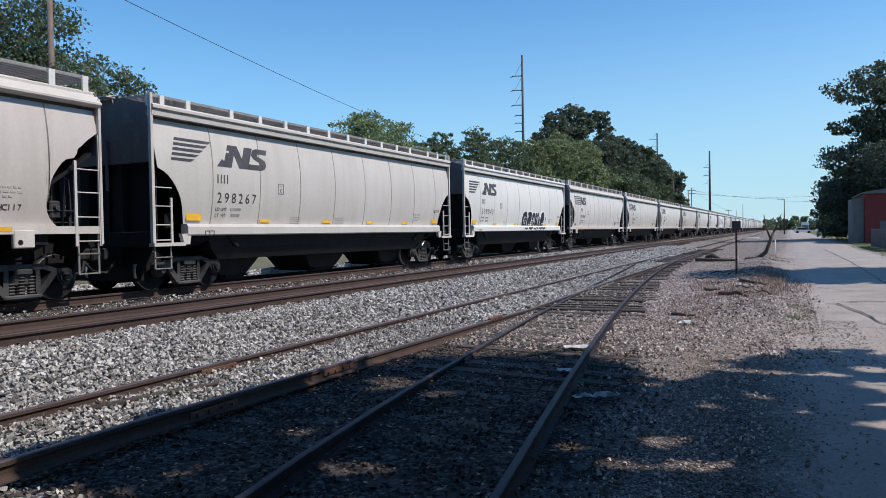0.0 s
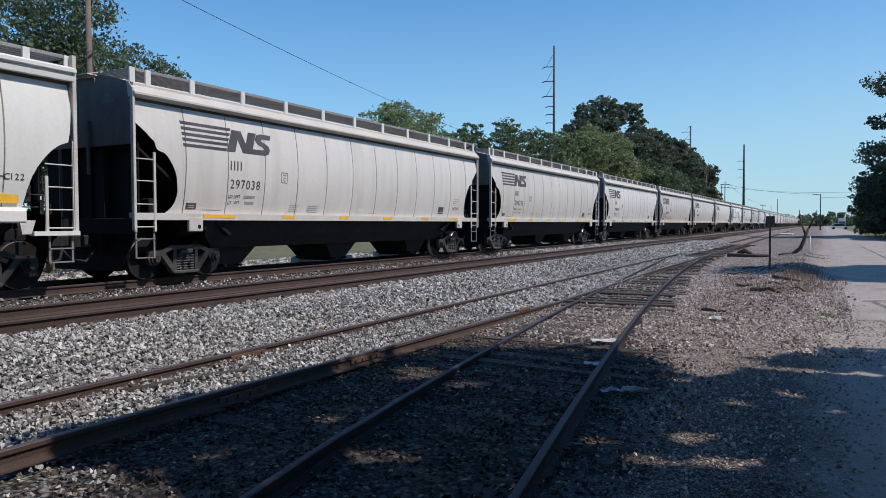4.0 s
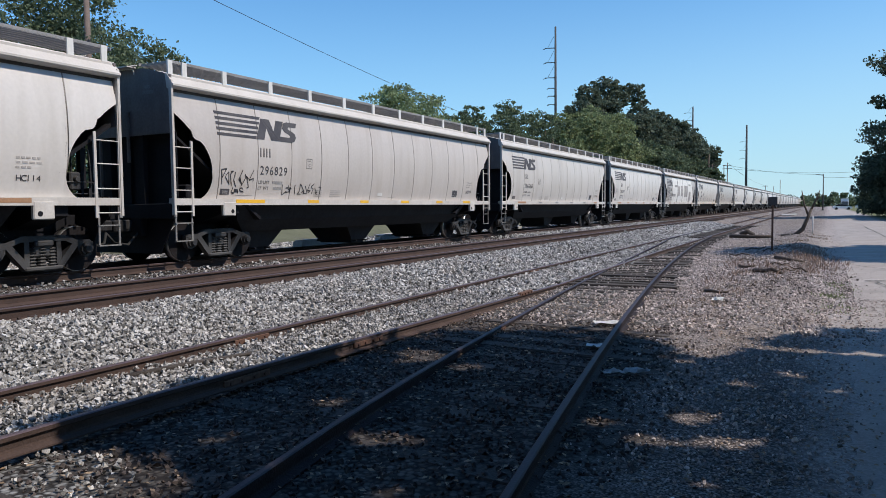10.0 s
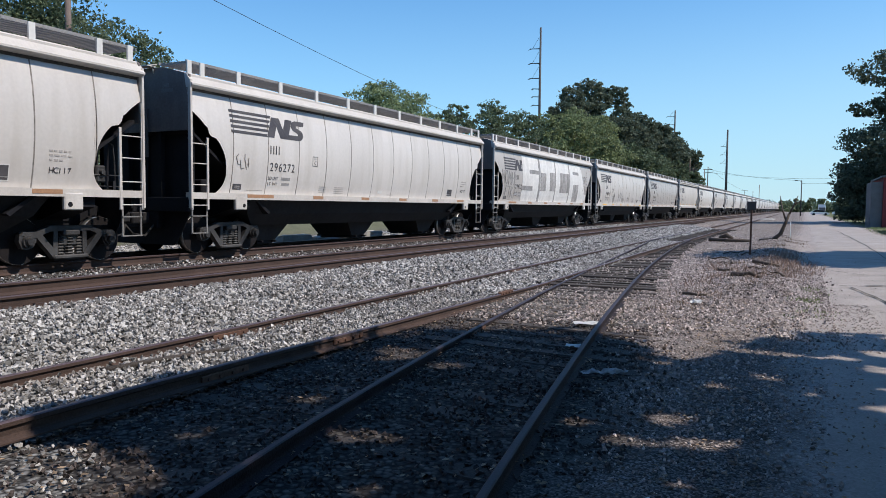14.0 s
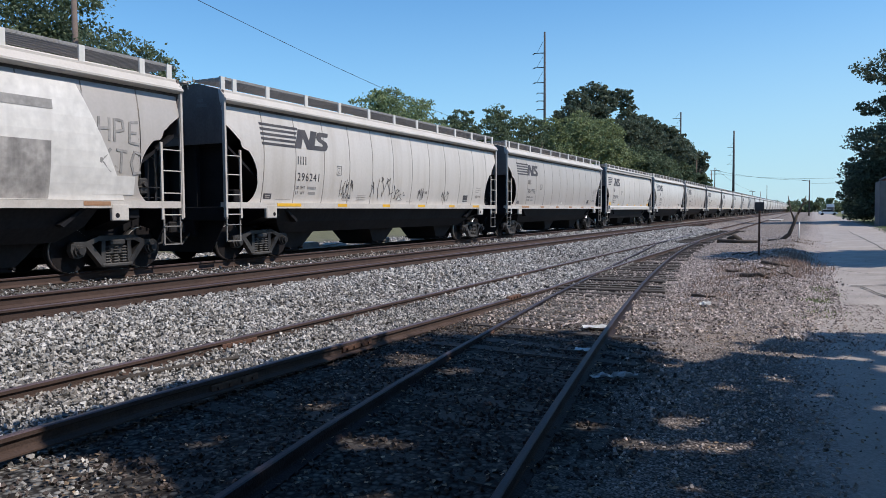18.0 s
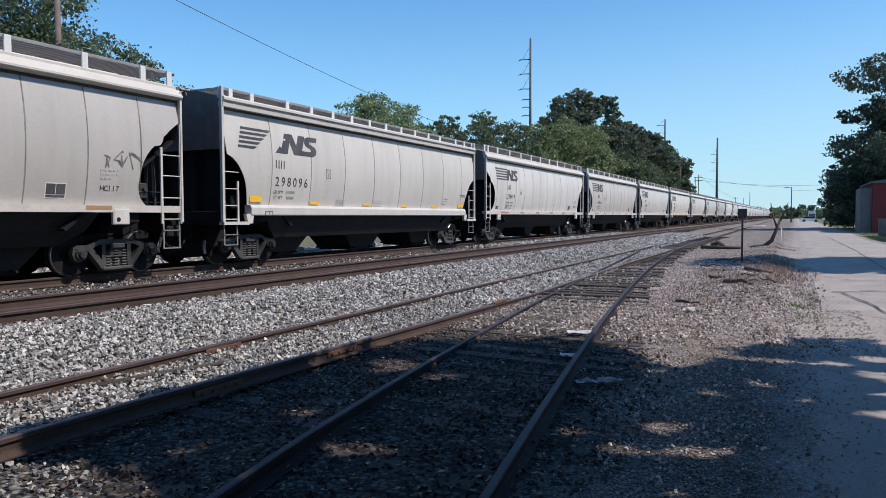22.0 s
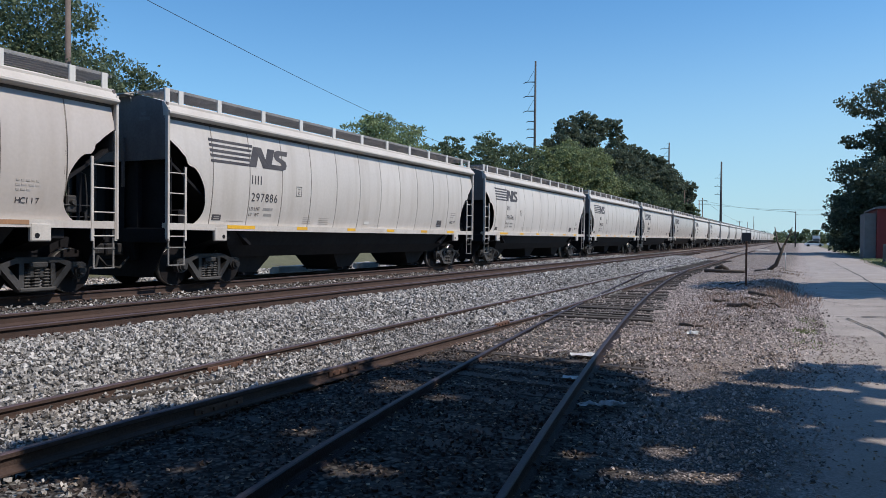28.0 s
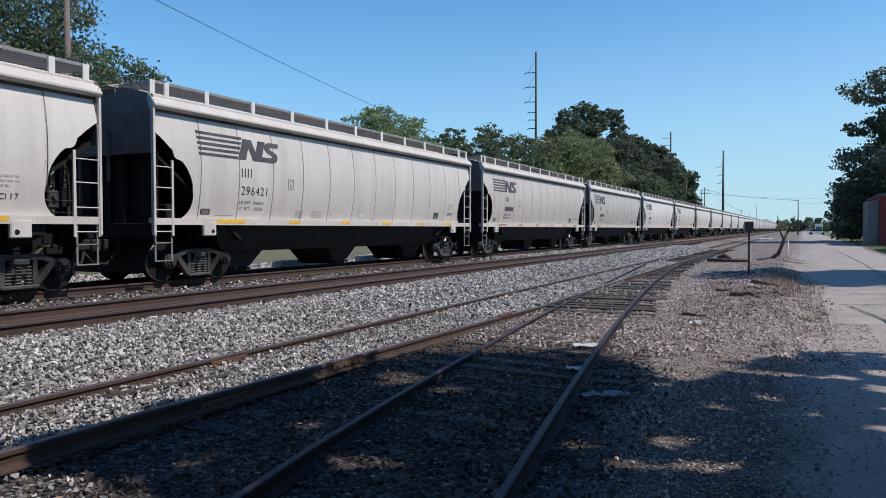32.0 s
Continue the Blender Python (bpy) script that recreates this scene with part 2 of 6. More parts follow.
def quick_mesh(name, verts, faces, flat=True):
    """A mesh from arrays: verts (n, 3), faces (m, k), all faces of one size."""
    me = bpy.data.meshes.new(name)
    verts, faces = np.asarray(verts, np.float32), np.asarray(faces, np.int32)
    me.vertices.add(len(verts))
    me.vertices.foreach_set("co", verts.ravel())
    m, k = faces.shape
    me.loops.add(m * k)
    me.loops.foreach_set("vertex_index", faces.ravel())
    me.polygons.add(m)
    me.polygons.foreach_set("loop_start", np.arange(0, m * k, k, dtype=np.int32))
    me.update(calc_edges=True)
    if flat:
        me.shade_flat()
    return me


def part(name, bm, material, parent=None, label=""):
    if any(f.smooth for f in bm.faces):
        for e in bm.edges:
            if len(e.link_faces) == 2 and e.calc_face_angle() > 0.6:
                e.smooth = False
    me = bpy.data.meshes.new(name)
    bm.to_mesh(me)
    bm.free()
    for m in material if isinstance(material, (list, tuple)) else [material]:
        me.materials.append(m)
    ob = new(name, me)
    ob.parent = parent
    if label:
        tagged(ob, label)
    return ob


def meshed(name, me, material, parent=None, at=None, label=""):
    """An object on a mesh that may be shared."""
    if not me.materials:
        me.materials.append(material)
    ob = new(name, me)
    ob.parent = parent
    if at is not None:
        ob.matrix_basis = at
    if label:
        tagged(ob, label)
    return ob


def empty(name, label, category, group="", kind="", at=None):
    ob = tagged(new(name), label, category, group, kind)
    if at is not None:
        ob.matrix_basis = at
    return ob


def box(bm, x0, x1, y0, y1, z0, z1, bevel=0.0, mi=0):
    vs = [bm.verts.new((x, y, z)) for x in (x0, x1) for y in (y0, y1) for z in (z0, z1)]
    fs = []
    for q in ((0, 1, 3, 2), (4, 6, 7, 5), (0, 4, 5, 1), (2, 3, 7, 6), (0, 2, 6, 4), (1, 5, 7, 3)):
        f = bm.faces.new([vs[i] for i in q])
        f.material_index = mi
        fs.append(f)
    if bevel:
        es = list({e for f in fs for e in f.edges})
        bmesh.ops.bevel(bm, geom=es, offset=bevel, segments=1, affect="EDGES", profile=0.5)
    return bm


def prism(bm, poly, axis, lo, hi, mi=0):
    """A polygon in the two other axes (in x, y, z order), drawn out along axis."""
    def at(p, v):
        a, b = p
        return {"x": (v, a, b), "y": (a, v, b), "z": (a, b, v)}[axis]
    lov, hiv = [bm.verts.new(at(p, lo)) for p in poly], [bm.verts.new(at(p, hi)) for p in poly]
    n = len(poly)
    fs = [bm.faces.new(lov), bm.faces.new(hiv[::-1])]
    for i in range(n):
        fs.append(bm.faces.new((lov[(i + 1) % n], lov[i], hiv[i], hiv[(i + 1) % n])))
    for f in fs:
        f.material_index = mi
    bmesh.ops.recalc_face_normals(bm, faces=fs)
    return bm


def tube(bm, p0, p1, r0, r1=None, n=8, mi=0):
    p0, p1 = Vector(p0), Vector(p1)
    r1 = r0 if r1 is None else r1
    d = (p1 - p0).normalized()
    a = d.orthogonal().normalized()
    b = d.cross(a)
    rings = []
    for p, r in ((p0, r0), (p1, r1)):
        rings.append([bm.verts.new(p + (a * math.cos(2 * math.pi * i / n) + b * math.sin(2 * math.pi * i / n)) * r) for i in range(n)])
    for i in range(n):
        f = bm.faces.new((rings[0][i], rings[0][(i + 1) % n], rings[1][(i + 1) % n], rings[1][i]))
        f.smooth, f.material_index = True, mi
    for ring in (rings[0][::-1], rings[1]):
        bm.faces.new(ring).material_index = mi
    return bm


def sweep(bm, pts, radii, n=7):
    """A smooth tapered limb along points."""
    prev = None
    for i, p in enumerate(pts):
        d = (Vector(pts[min(i + 1, len(pts) - 1)]) - Vector(pts[max(i - 1, 0)])).normalized()
        a = d.cross(Vector((0.31, 0.95, 0.05))).normalized()
        b = d.cross(a)
        ring = [bm.verts.new(Vector(p) + (a * math.cos(2 * math.pi * k / n) + b * math.sin(2 * math.pi * k / n)) * radii[i]) for k in range(n)]
        if prev:
            for k in range(n):
                bm.faces.new((prev[k], prev[(k + 1) % n], ring[(k + 1) % n], ring[k])).smooth = True
        else:
            bm.faces.new(ring[::-1])
        prev = ring
    bm.faces.new(prev)
    return bm


# ---- plan ----
RAIL_Z = 0.434      # top of the main line's rails
NEAR_C = -9.86      # middle of the near main track
TRAIN_C = -14.26    # middle of the train's track
GAUGE = 1.435
P_PITCH, T_PITCH = 18.1, 16.8
SPUR_C = (-0.000106, 0.007029, -0.238954, -2.169773)
SPUR_D = (0.001728, -0.172218, -0.888845)


def ground_z(x, y):
    def ramp(v, a, b):
        u = np.clip((v - a) / (b - a), 0, 1)
        return u * u * (3 - 2 * u)
    z = 0.225 * ramp(-x, 6.75, 8.15) - 0.27 * ramp(-x, 16.2, 18.0)
    z = z + (0.15 + 0.03 * np.sin(y * 0.7) * np.sin(x * 2.1 + y * 0.3)) * ramp(x, -2.5, -1.1) * ramp(-x, -0.25, 0.9) * ramp(y, 10, 17) * ramp(-y, -60, -42)
    z = z + 1.5 * ramp(-x, 22.4, 27.0)
    return z


def siding_a(y):
    return -6.1 - 0.010 * y


def siding_c(y):
    """The spur's left rail, which closes on the siding's far rail at the points."""
    return max(float(np.polyval(SPUR_C, y)), siding_a(y) + 0.08)


def spur_d(y):
    return min(max(float(np.polyval(SPUR_D, y)), siding_a(y) + 1.5), 0.4)


# ---- ground ----
def make_ground():
    xs = np.unique(np.r_[np.linspace(-900, -60, 14), np.linspace(-60, -18, 22), np.linspace(-18, 6, 130), np.linspace(6, 60, 25), np.linspace(60, 900, 14)])
    ys = np.unique(np.r_[np.linspace(-300, -20, 10), np.linspace(-20, 0, 20), np.linspace(0, 30, 150), np.linspace(30, 90, 90), np.linspace(90, 300, 50), np.linspace(300, 2500, 20)])
    gx, gy = np.meshgrid(xs, ys)
    rng = np.random.default_rng(3)
    lump = rng.normal(0, 1, gx.shape)
    lump = (lump + np.roll(lump, 1, 0) + np.roll(lump, 1, 1) + np.roll(lump, -1, 0)) / 4
    near = (gx > -18) & (gx < 0.0) & (gy > -20) & (gy < 120)
    gz = ground_z(gx, gy) + np.where(near, lump * 0.012, 0)
    n, m = gx.shape
    idx = np.arange(n * m).reshape(n, m)
    f = np.stack([idx[:-1, :-1], idx[:-1, 1:], idx[1:, 1:], idx[1:, :-1]], -1).reshape(-1, 4)
    me = quick_mesh("ground", np.stack([gx, gy, gz], -1).reshape(-1, 3), f, False)
    return me


def ground_material():
    m = bpy.data.materials.new("ground_mix")
    m.use_nodes = True
    nt = m.node_tree
    n, link = nt.nodes, nt.links.new
    bsdf = n["Principled BSDF"]
    bsdf.inputs["Roughness"].default_value = 0.95
    bsdf.inputs["Specular IOR Level"].default_value = 0.2
    tc = n.new("ShaderNodeTexCoord")
    sep = n.new("ShaderNodeSeparateXYZ")
    link(tc.outputs["Object"], sep.inputs[0])

    def noise_tex(scale, detail=5):
        t = n.new("ShaderNodeTexNoise")
        t.inputs["Scale"].default_value, t.inputs["Detail"].default_value = scale, detail
        link(tc.outputs["Object"], t.inputs["Vector"])
        return t.outputs["Fac"]

    def math_node(op, a, b):
        t = n.new("ShaderNodeMath")
        t.operation = op
        for i, v in enumerate((a, b)):
            if isinstance(v, (int, float)):
                t.inputs[i].default_value = v
            else:
                link(v, t.inputs[i])
        return t.outputs[0]

    def span(v, a, b, lo=0.0, hi=1.0):
        t = n.new("ShaderNodeMapRange")
        t.interpolation_type = "SMOOTHSTEP"
        for i, q in enumerate((a, b, lo, hi)):
            t.inputs[i + 1].default_value = q
        link(v, t.inputs[0])
        return t.outputs[0]

    def mix(fac, a, b):
        t = n.new("ShaderNodeMixRGB")
        link(fac, t.inputs[0])
        for i, v in ((1, a), (2, b)):
            if isinstance(v, tuple):
                t.inputs[i].default_value = (*v, 1)
            else:
                link(v, t.inputs[i])
        return t.outputs[0]

    vor = n.new("ShaderNodeTexVoronoi")
    vor.inputs["Scale"].default_value = 22
    link(tc.outputs["Object"], vor.inputs["Vector"])
    vsep = n.new("ShaderNodeSeparateColor")
    link(vor.outputs["Color"], vsep.inputs[0])
    stone_val = vsep.outputs[0]
    vor2 = n.new("ShaderNodeTexVoronoi")
    vor2.inputs["Scale"].default_value = 55
    link(tc.outputs["Object"], vor2.inputs["Vector"])
    vsep2 = n.new("ShaderNodeSeparateColor")
    link(vor2.outputs["Color"], vsep2.inputs[0])
    grit = vsep2.outputs[0]
    # cell edges mask the dark painted in as shade between stones
    grit_edge = span(vor2.outputs["Distance"], 0.3, 0.8)
    edge = span(vor.outputs["Distance"], 0.25, 0.75)
    wob = math_node("MULTIPLY", math_node("SUBTRACT", noise_tex(0.9), 0.5), 2.4)
    x = math_node("ADD", sep.outputs[0], wob)
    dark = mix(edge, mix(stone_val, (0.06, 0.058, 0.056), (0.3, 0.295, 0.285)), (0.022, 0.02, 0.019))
    # brown dirt, its tone deepened for the canopy's shade
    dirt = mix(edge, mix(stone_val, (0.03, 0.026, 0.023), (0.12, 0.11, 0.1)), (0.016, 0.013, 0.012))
    verge = mix(grit_edge, mix(grit, (0.13, 0.112, 0.105), (0.42, 0.37, 0.345)), (0.06, 0.049, 0.045))
    verge = mix(span(noise_tex(0.7), 0.5, 0.66), verge, mix(grit, (0.12, 0.098, 0.084), (0.32, 0.27, 0.236)))
    dusty = mix(grit_edge, mix(grit, (0.21, 0.182, 0.168), (0.54, 0.476, 0.444)), (0.12, 0.1, 0.091))
    dusty = mix(span(noise_tex(1.6), 0.5, 0.64), dusty, (0.33, 0.29, 0.265))
    verge = mix(span(noise_tex(2.6), 0.54, 0.62), verge, (0.13, 0.105, 0.088))
    grass = mix(noise_tex(2.5), (0.085, 0.1, 0.045), (0.17, 0.17, 0.085))
    bank = mix(noise_tex(1.8), (0.075, 0.08, 0.05), (0.15, 0.152, 0.1))
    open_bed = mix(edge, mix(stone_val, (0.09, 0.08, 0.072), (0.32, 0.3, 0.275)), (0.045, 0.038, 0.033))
    # bed darker inside the shade, paler beyond it and in the sunlit corner
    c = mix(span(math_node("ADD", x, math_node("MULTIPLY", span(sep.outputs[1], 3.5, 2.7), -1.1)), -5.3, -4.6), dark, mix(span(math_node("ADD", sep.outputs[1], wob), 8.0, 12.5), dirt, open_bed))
    c = mix(span(math_node("ADD", x, math_node("MULTIPLY", sep.outputs[1], 0.15)), -0.8, 0.1), c, verge)
    c = mix(span(x, -1.0, 0.6), c, dusty)
    # verge colour darkened where the canopy's shade falls
    shade_soil = mix(grit_edge, mix(grit, (0.06, 0.05, 0.047), (0.31, 0.27, 0.252)), (0.034, 0.027, 0.025))
    c = mix(math_node("MULTIPLY", span(math_node("ADD", sep.outputs[1], wob), 10.5, 8.0), span(x, -1.8, -0.6)), c, shade_soil)
    c = mix(math_node("MULTIPLY", span(math_node("ADD", sep.outputs[0], math_node("MULTIPLY", wob, 0.35)), -0.35, 0.2), span(x, 3.0, 2.0)), c, mix(grit, (0.2, 0.174, 0.16), (0.38, 0.335, 0.312)))
    c = mix(span(x, -22.3, -23.2), c, bank)
    c = mix(span(x, 4.6, 5.6), c, grass)
    link(c, bsdf.inputs["Base Color"])
    bp = n.new("ShaderNodeBump")
    bp.inputs["Strength"].default_value, bp.inputs["Distance"].default_value = 0.35, 0.025
    h = math_node("SUBTRACT", math_node("MULTIPLY", noise_tex(60), 0.4), vor.outputs["Distance"])
    link(h, bp.inputs["Height"])
    link(bp.outputs[0], bsdf.inputs["Normal"])
    return m


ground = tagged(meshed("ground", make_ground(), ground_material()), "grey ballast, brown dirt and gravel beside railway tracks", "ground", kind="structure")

# worn asphalt lane on the right of the tracks
bm = bmesh.new()
rng = np.random.default_rng(8)
rows = []
for y in np.r_[np.arange(-30, 0, 1.0), np.arange(0, 60, 0.2), np.arange(60, 420, 12.0)]:
    l = (0.1 if y < 22 else 0.3) + 0.1 * math.sin(y * 0.9) + 0.12 * math.sin(y * 0.43) + 0.05 * math.sin(y * 2.1) + rng.normal(0, 0.02)
    r = 4.4 + 0.15 * math.sin(y * 0.2)
    rows.append([bm.verts.new(p) for p in ((l, y, -0.02), (l + 0.2, y, 0.014), (2.4, y, 0.06), (r, y, 0.035), (r + 0.1, y, -0.03))])
for a, b in zip(rows, rows[1:]):
    for i in range(4):
        bm.faces.new((a[i], a[i + 1], b[i + 1], b[i]))
road = tagged(part("road", bm, ROADM), "pale worn asphalt lane with ragged edges", "road", kind="structure")


def crack(pts, w):
    bm = bmesh.new()
    rr = random.Random(len(pts) * 7 + int(pts[0][1]))
    fine = []
    for (x0, y0), (x1, y1) in zip(pts, pts[1:]):
        for i in range(6):
            f = i / 6
            fine.append((x0 + (x1 - x0) * f + rr.uniform(-0.05, 0.05), y0 + (y1 - y0) * f + rr.uniform(-0.06, 0.06)))
    prev = None
    for i, (x, y) in enumerate(fine):
        q = fine[min(i + 1, len(fine) - 1)]
        r = fine[max(i - 1, 0)]
        d = Vector((q[0] - r[0], q[1] - r[1])).normalized()
        h = w * rr.uniform(0.3, 1.0)
        z = 0.045 + 0.012 * min(x - 0.5, 1.9)
        pair = [bm.verts.new((x - d.y * h, y + d.x * h, z)), bm.verts.new((x + d.y * h, y - d.x * h, z))]
        if prev:
            bm.faces.new((prev[0], prev[1], pair[1], pair[0]))
        prev = pair
    part("crack", bm, CRACK, road)


crack([(0.9, 17.0), (1.2, 15.4), (1.5, 13.0)], 0.03)
crack([(0.75, 17.2), (1.6, 17.6), (2.6, 17.4), (4.0, 17.8)], 0.05)
crack([(0.7, 21.5), (1.1, 20.6), (1.6, 20.2), (2.6, 20.4)], 0.025)
crack([(1.1, 13.0), (1.9, 12.6), (3.0, 12.9)], 0.02)
crack([(0.8, 27.0), (2.4, 26.6), (4.2, 27.2)], 0.03)
crack([(2.2, 60.0), (2.4, 48.0), (2.5, 36.0), (2.4, 24.0), (2.5, 12.0)], 0.03)
crack([(0.8, 47.0), (2.4, 46.6), (4.2, 47.2)], 0.05)


# ---- railway tracks ----
def rail_profile(height, base, head):
    b, h = base / 2, head / 2
    return [(-b, 0), (-b, 0.012), (-0.016, 0.03), (-0.009, 0.045), (-0.009, height - 0.05), (-h, height - 0.036), (-h, height - 0.008), (-h + 0.009, height),
            (h - 0.009, height), (h, height - 0.008), (h, height - 0.036), (0.009, height - 0.05), (0.009, 0.045), (0.016, 0.03), (b, 0.012), (b, 0)]


def make_rail(name, path, height, base, head, parent, label, steel=(RAILM, RAILTOP)):
    """path: (x, y, z of the head). The head's top strip is the brighter metal."""
    bm = bmesh.new()
    prof = rail_profile(height, base, head)
    prev = None
    for i, (x, y, z) in enumerate(path):
        q, r = path[min(i + 1, len(path) - 1)], path[max(i - 1, 0)]
        d = math.atan2(q[0] - r[0], q[1] - r[1])
        ring = [bm.verts.new((x + a * math.cos(d), y - a * math.sin(d), z - height + h)) for a, h in prof]
        if prev:
            n = len(ring)
            for k in range(n):
                f = bm.faces.new((prev[k], ring[k], ring[(k + 1) % n], prev[(k + 1) % n]))
                f.material_index = 1 if k in (6, 7, 8) else 0
        else:
            bm.faces.new(ring)
        prev = ring
    bm.faces.new(prev[::-1])
    bmesh.ops.recalc_face_normals(bm, faces=bm.faces)
    return part(name, bm, steel, parent, label)


def tie_mesh(length, width=0.23, thick=0.17, seed=0):
    bm = bmesh.new()
    box(bm, -length / 2, length / 2, -width / 2, width / 2, -thick, 0, 0.012)
    rng = random.Random(seed)
    for v in bm.verts:
        v.co += Vector((rng.uniform(-0.015, 0.015), rng.uniform(-0.008, 0.008), rng.uniform(-0.006, 0.004)))
    me = bpy.data.meshes.new("tie")
    bm.to_mesh(me)
    bm.free()
    return me


TIES = [tie_mesh(2.6, seed=i) for i in range(4)]


def straight_track(name, label, xc, rail_top, height, base, head, y0, y1, tie_to):
    tr = empty(name, label, "railway track", kind="structure")
    ys = [y0, 0, 40, 100, 200, 400, y1]
    for s in (-1, 1):
        make_rail("rail", [(xc + s * (GAUGE + head) / 2, y, rail_top) for y in ys], height, base, head, tr, "")
    rng = random.Random(int(-xc * 10))
    y = -6.0
    while y < tie_to:
        meshed("tie", TIES[rng.randrange(4)], TIE, tr, pose(xc + rng.uniform(-0.05, 0.05), y, rail_top - height - 0.004 + rng.uniform(-0.01, 0.006), 0, 0, rng.uniform(-1.5, 1.5)))
        y += 0.5
    return tr


straight_track("main_track_1", "brown rusty steel rails on ties in grey ballast", NEAR_C, RAIL_Z, 0.185, 0.152, 0.075, -60, 900, 70)
straight_track("main_track_2", "rusty steel rails under the passing grain train", TRAIN_C, RAIL_Z, 0.185, 0.152, 0.075, -60, 900, 40)

SID_TOP = 0.14
siding = empty("siding_track", "old rusty siding rails in gravel with a turnout", "railway track", kind="structure")
yy = list(np.arange(-14, 60, 2.0)) + [70, 90, 120, 160, 220, 300]
make_rail("rail", [(siding_a(y), y, SID_TOP) for y in yy], 0.14, 0.13, 0.058, siding, "")
make_rail("rail", [(siding_a(y) + GAUGE + 0.066, y, SID_TOP + float(np.interp(y, [4, 14, 24], [0.07, -0.06, 0]))) for y in yy], 0.14, 0.13, 0.058, siding, "")
spur = empty("spur_track", "worn rails of a diverging spur in shaded dirt", "railway track", kind="structure")
yy = list(np.arange(-8, 46, 1.5))
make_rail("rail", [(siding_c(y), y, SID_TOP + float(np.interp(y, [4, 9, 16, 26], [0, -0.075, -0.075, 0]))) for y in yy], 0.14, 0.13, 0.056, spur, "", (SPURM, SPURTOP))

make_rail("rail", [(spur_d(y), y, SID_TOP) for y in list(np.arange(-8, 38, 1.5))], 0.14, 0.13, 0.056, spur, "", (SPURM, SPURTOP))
rng = random.Random(5)
y = -4.0
while y < 60:
    xa, xd = siding_a(y), spur_d(y)
    if y < 14:
        meshed("tie", TIES[rng.randrange(4)], TIE, siding, pose(xa + 0.75, y, 0.0 + rng.uniform(-0.02, 0.012), 0, 0, rng.uniform(-2, 2)))
        meshed("tie", TIES[rng.randrange(4)], TIE, spur, pose(xd - 0.75 + rng.uniform(-0.1, 0.1), y + 0.1, rng.uniform(-0.012, 0.02), 0, 0, -6 + rng.uniform(-2, 2)))
    else:
        meshed("tie", tie_mesh(xd - xa + 0.9 + rng.uniform(-0.15, 0.2), seed=int(y * 10)), TIE, siding, pose((xa + xd) / 2 + rng.uniform(-0.08, 0.08), y, 0.032 + rng.uniform(-0.02, 0.02), 0, 0, rng.uniform(-2, 1)))
    y += 0.53

# ---- grain hopper cars ----
def side_x(z):
    """Half width of the bowed side at a height over the rail."""
    return float(1.64 - 0.135 * ((z - 2.72) / 1.15) ** 2)


CUT_P = [(0.0, 3.38), (0.12, 3.3), (0.3, 3.17), (0.42, 3.06), (0.52, 2.99), (0.545, 2.87), (0.62, 2.8), (0.77, 2.77), (0.86, 2.7), (0.96, 2.58), (1.06, 2.42), (1.12, 2.26), (1.16, 2.08), (1.17, 1.92), (1.15, 1.78)]
CUT_T = [(0.0, 4.0), (0.05, 3.3), (0.12, 2.78), (0.3, 2.71), (0.45, 2.61), (0.6, 2.46), (0.73, 2.28), (0.84, 2.07), (0.92, 1.8), (0.97, 1.5), (0.98, 1.22)]


def cut_z(cut, d, low):
    """Lower edge of the end panel at a distance d from the car's end."""
    hi = [p for i, p in enumerate(cut) if i <= max(range(len(cut)), key=lambda k: cut[k][0])]
    ds = [p[0] for p in hi]
    if d > ds[-1]:
        return low
    return float(np.interp(d, ds, [p[1] for p in hi]))


def sheet(bm, cols, top, low_at, sgn=1, thick=0.012):
    """A bowed steel sheet over columns of y, with thickness."""
    front, back = [], []
    nz = 9
    for y in cols:
        lo = low_at(y)
        zz = [lo + (top - lo) * i / (nz - 1) for i in range(nz)]
        front.append([bm.verts.new((sgn * side_x(z), y, z)) for z in zz])
        back.append([bm.verts.new((sgn * (side_x(z) - thick), y, z)) for z in zz])
    fs = []
    for a, b in zip(range(len(cols) - 1), range(1, len(cols))):
        for i in range(nz - 1):
            f = bm.faces.new((front[a][i], front[b][i], front[b][i + 1], front[a][i + 1]))
            f.smooth = True
            fs.append(f)
            fs.append(bm.faces.new((back[a][i + 1], back[b][i + 1], back[b][i], back[a][i])))
        fs.append(bm.faces.new((back[a][0], back[b][0], front[b][0], front[a][0])))
        fs.append(bm.faces.new((front[a][-1], front[b][-1], back[b][-1], back[a][-1])))
    for k in (0, -1):
        for i in range(nz - 1):
            fs.append(bm.faces.new((front[k][i], front[k][i + 1], back[k][i + 1], back[k][i])))
    bmesh.ops.recalc_face_normals(bm, faces=fs)


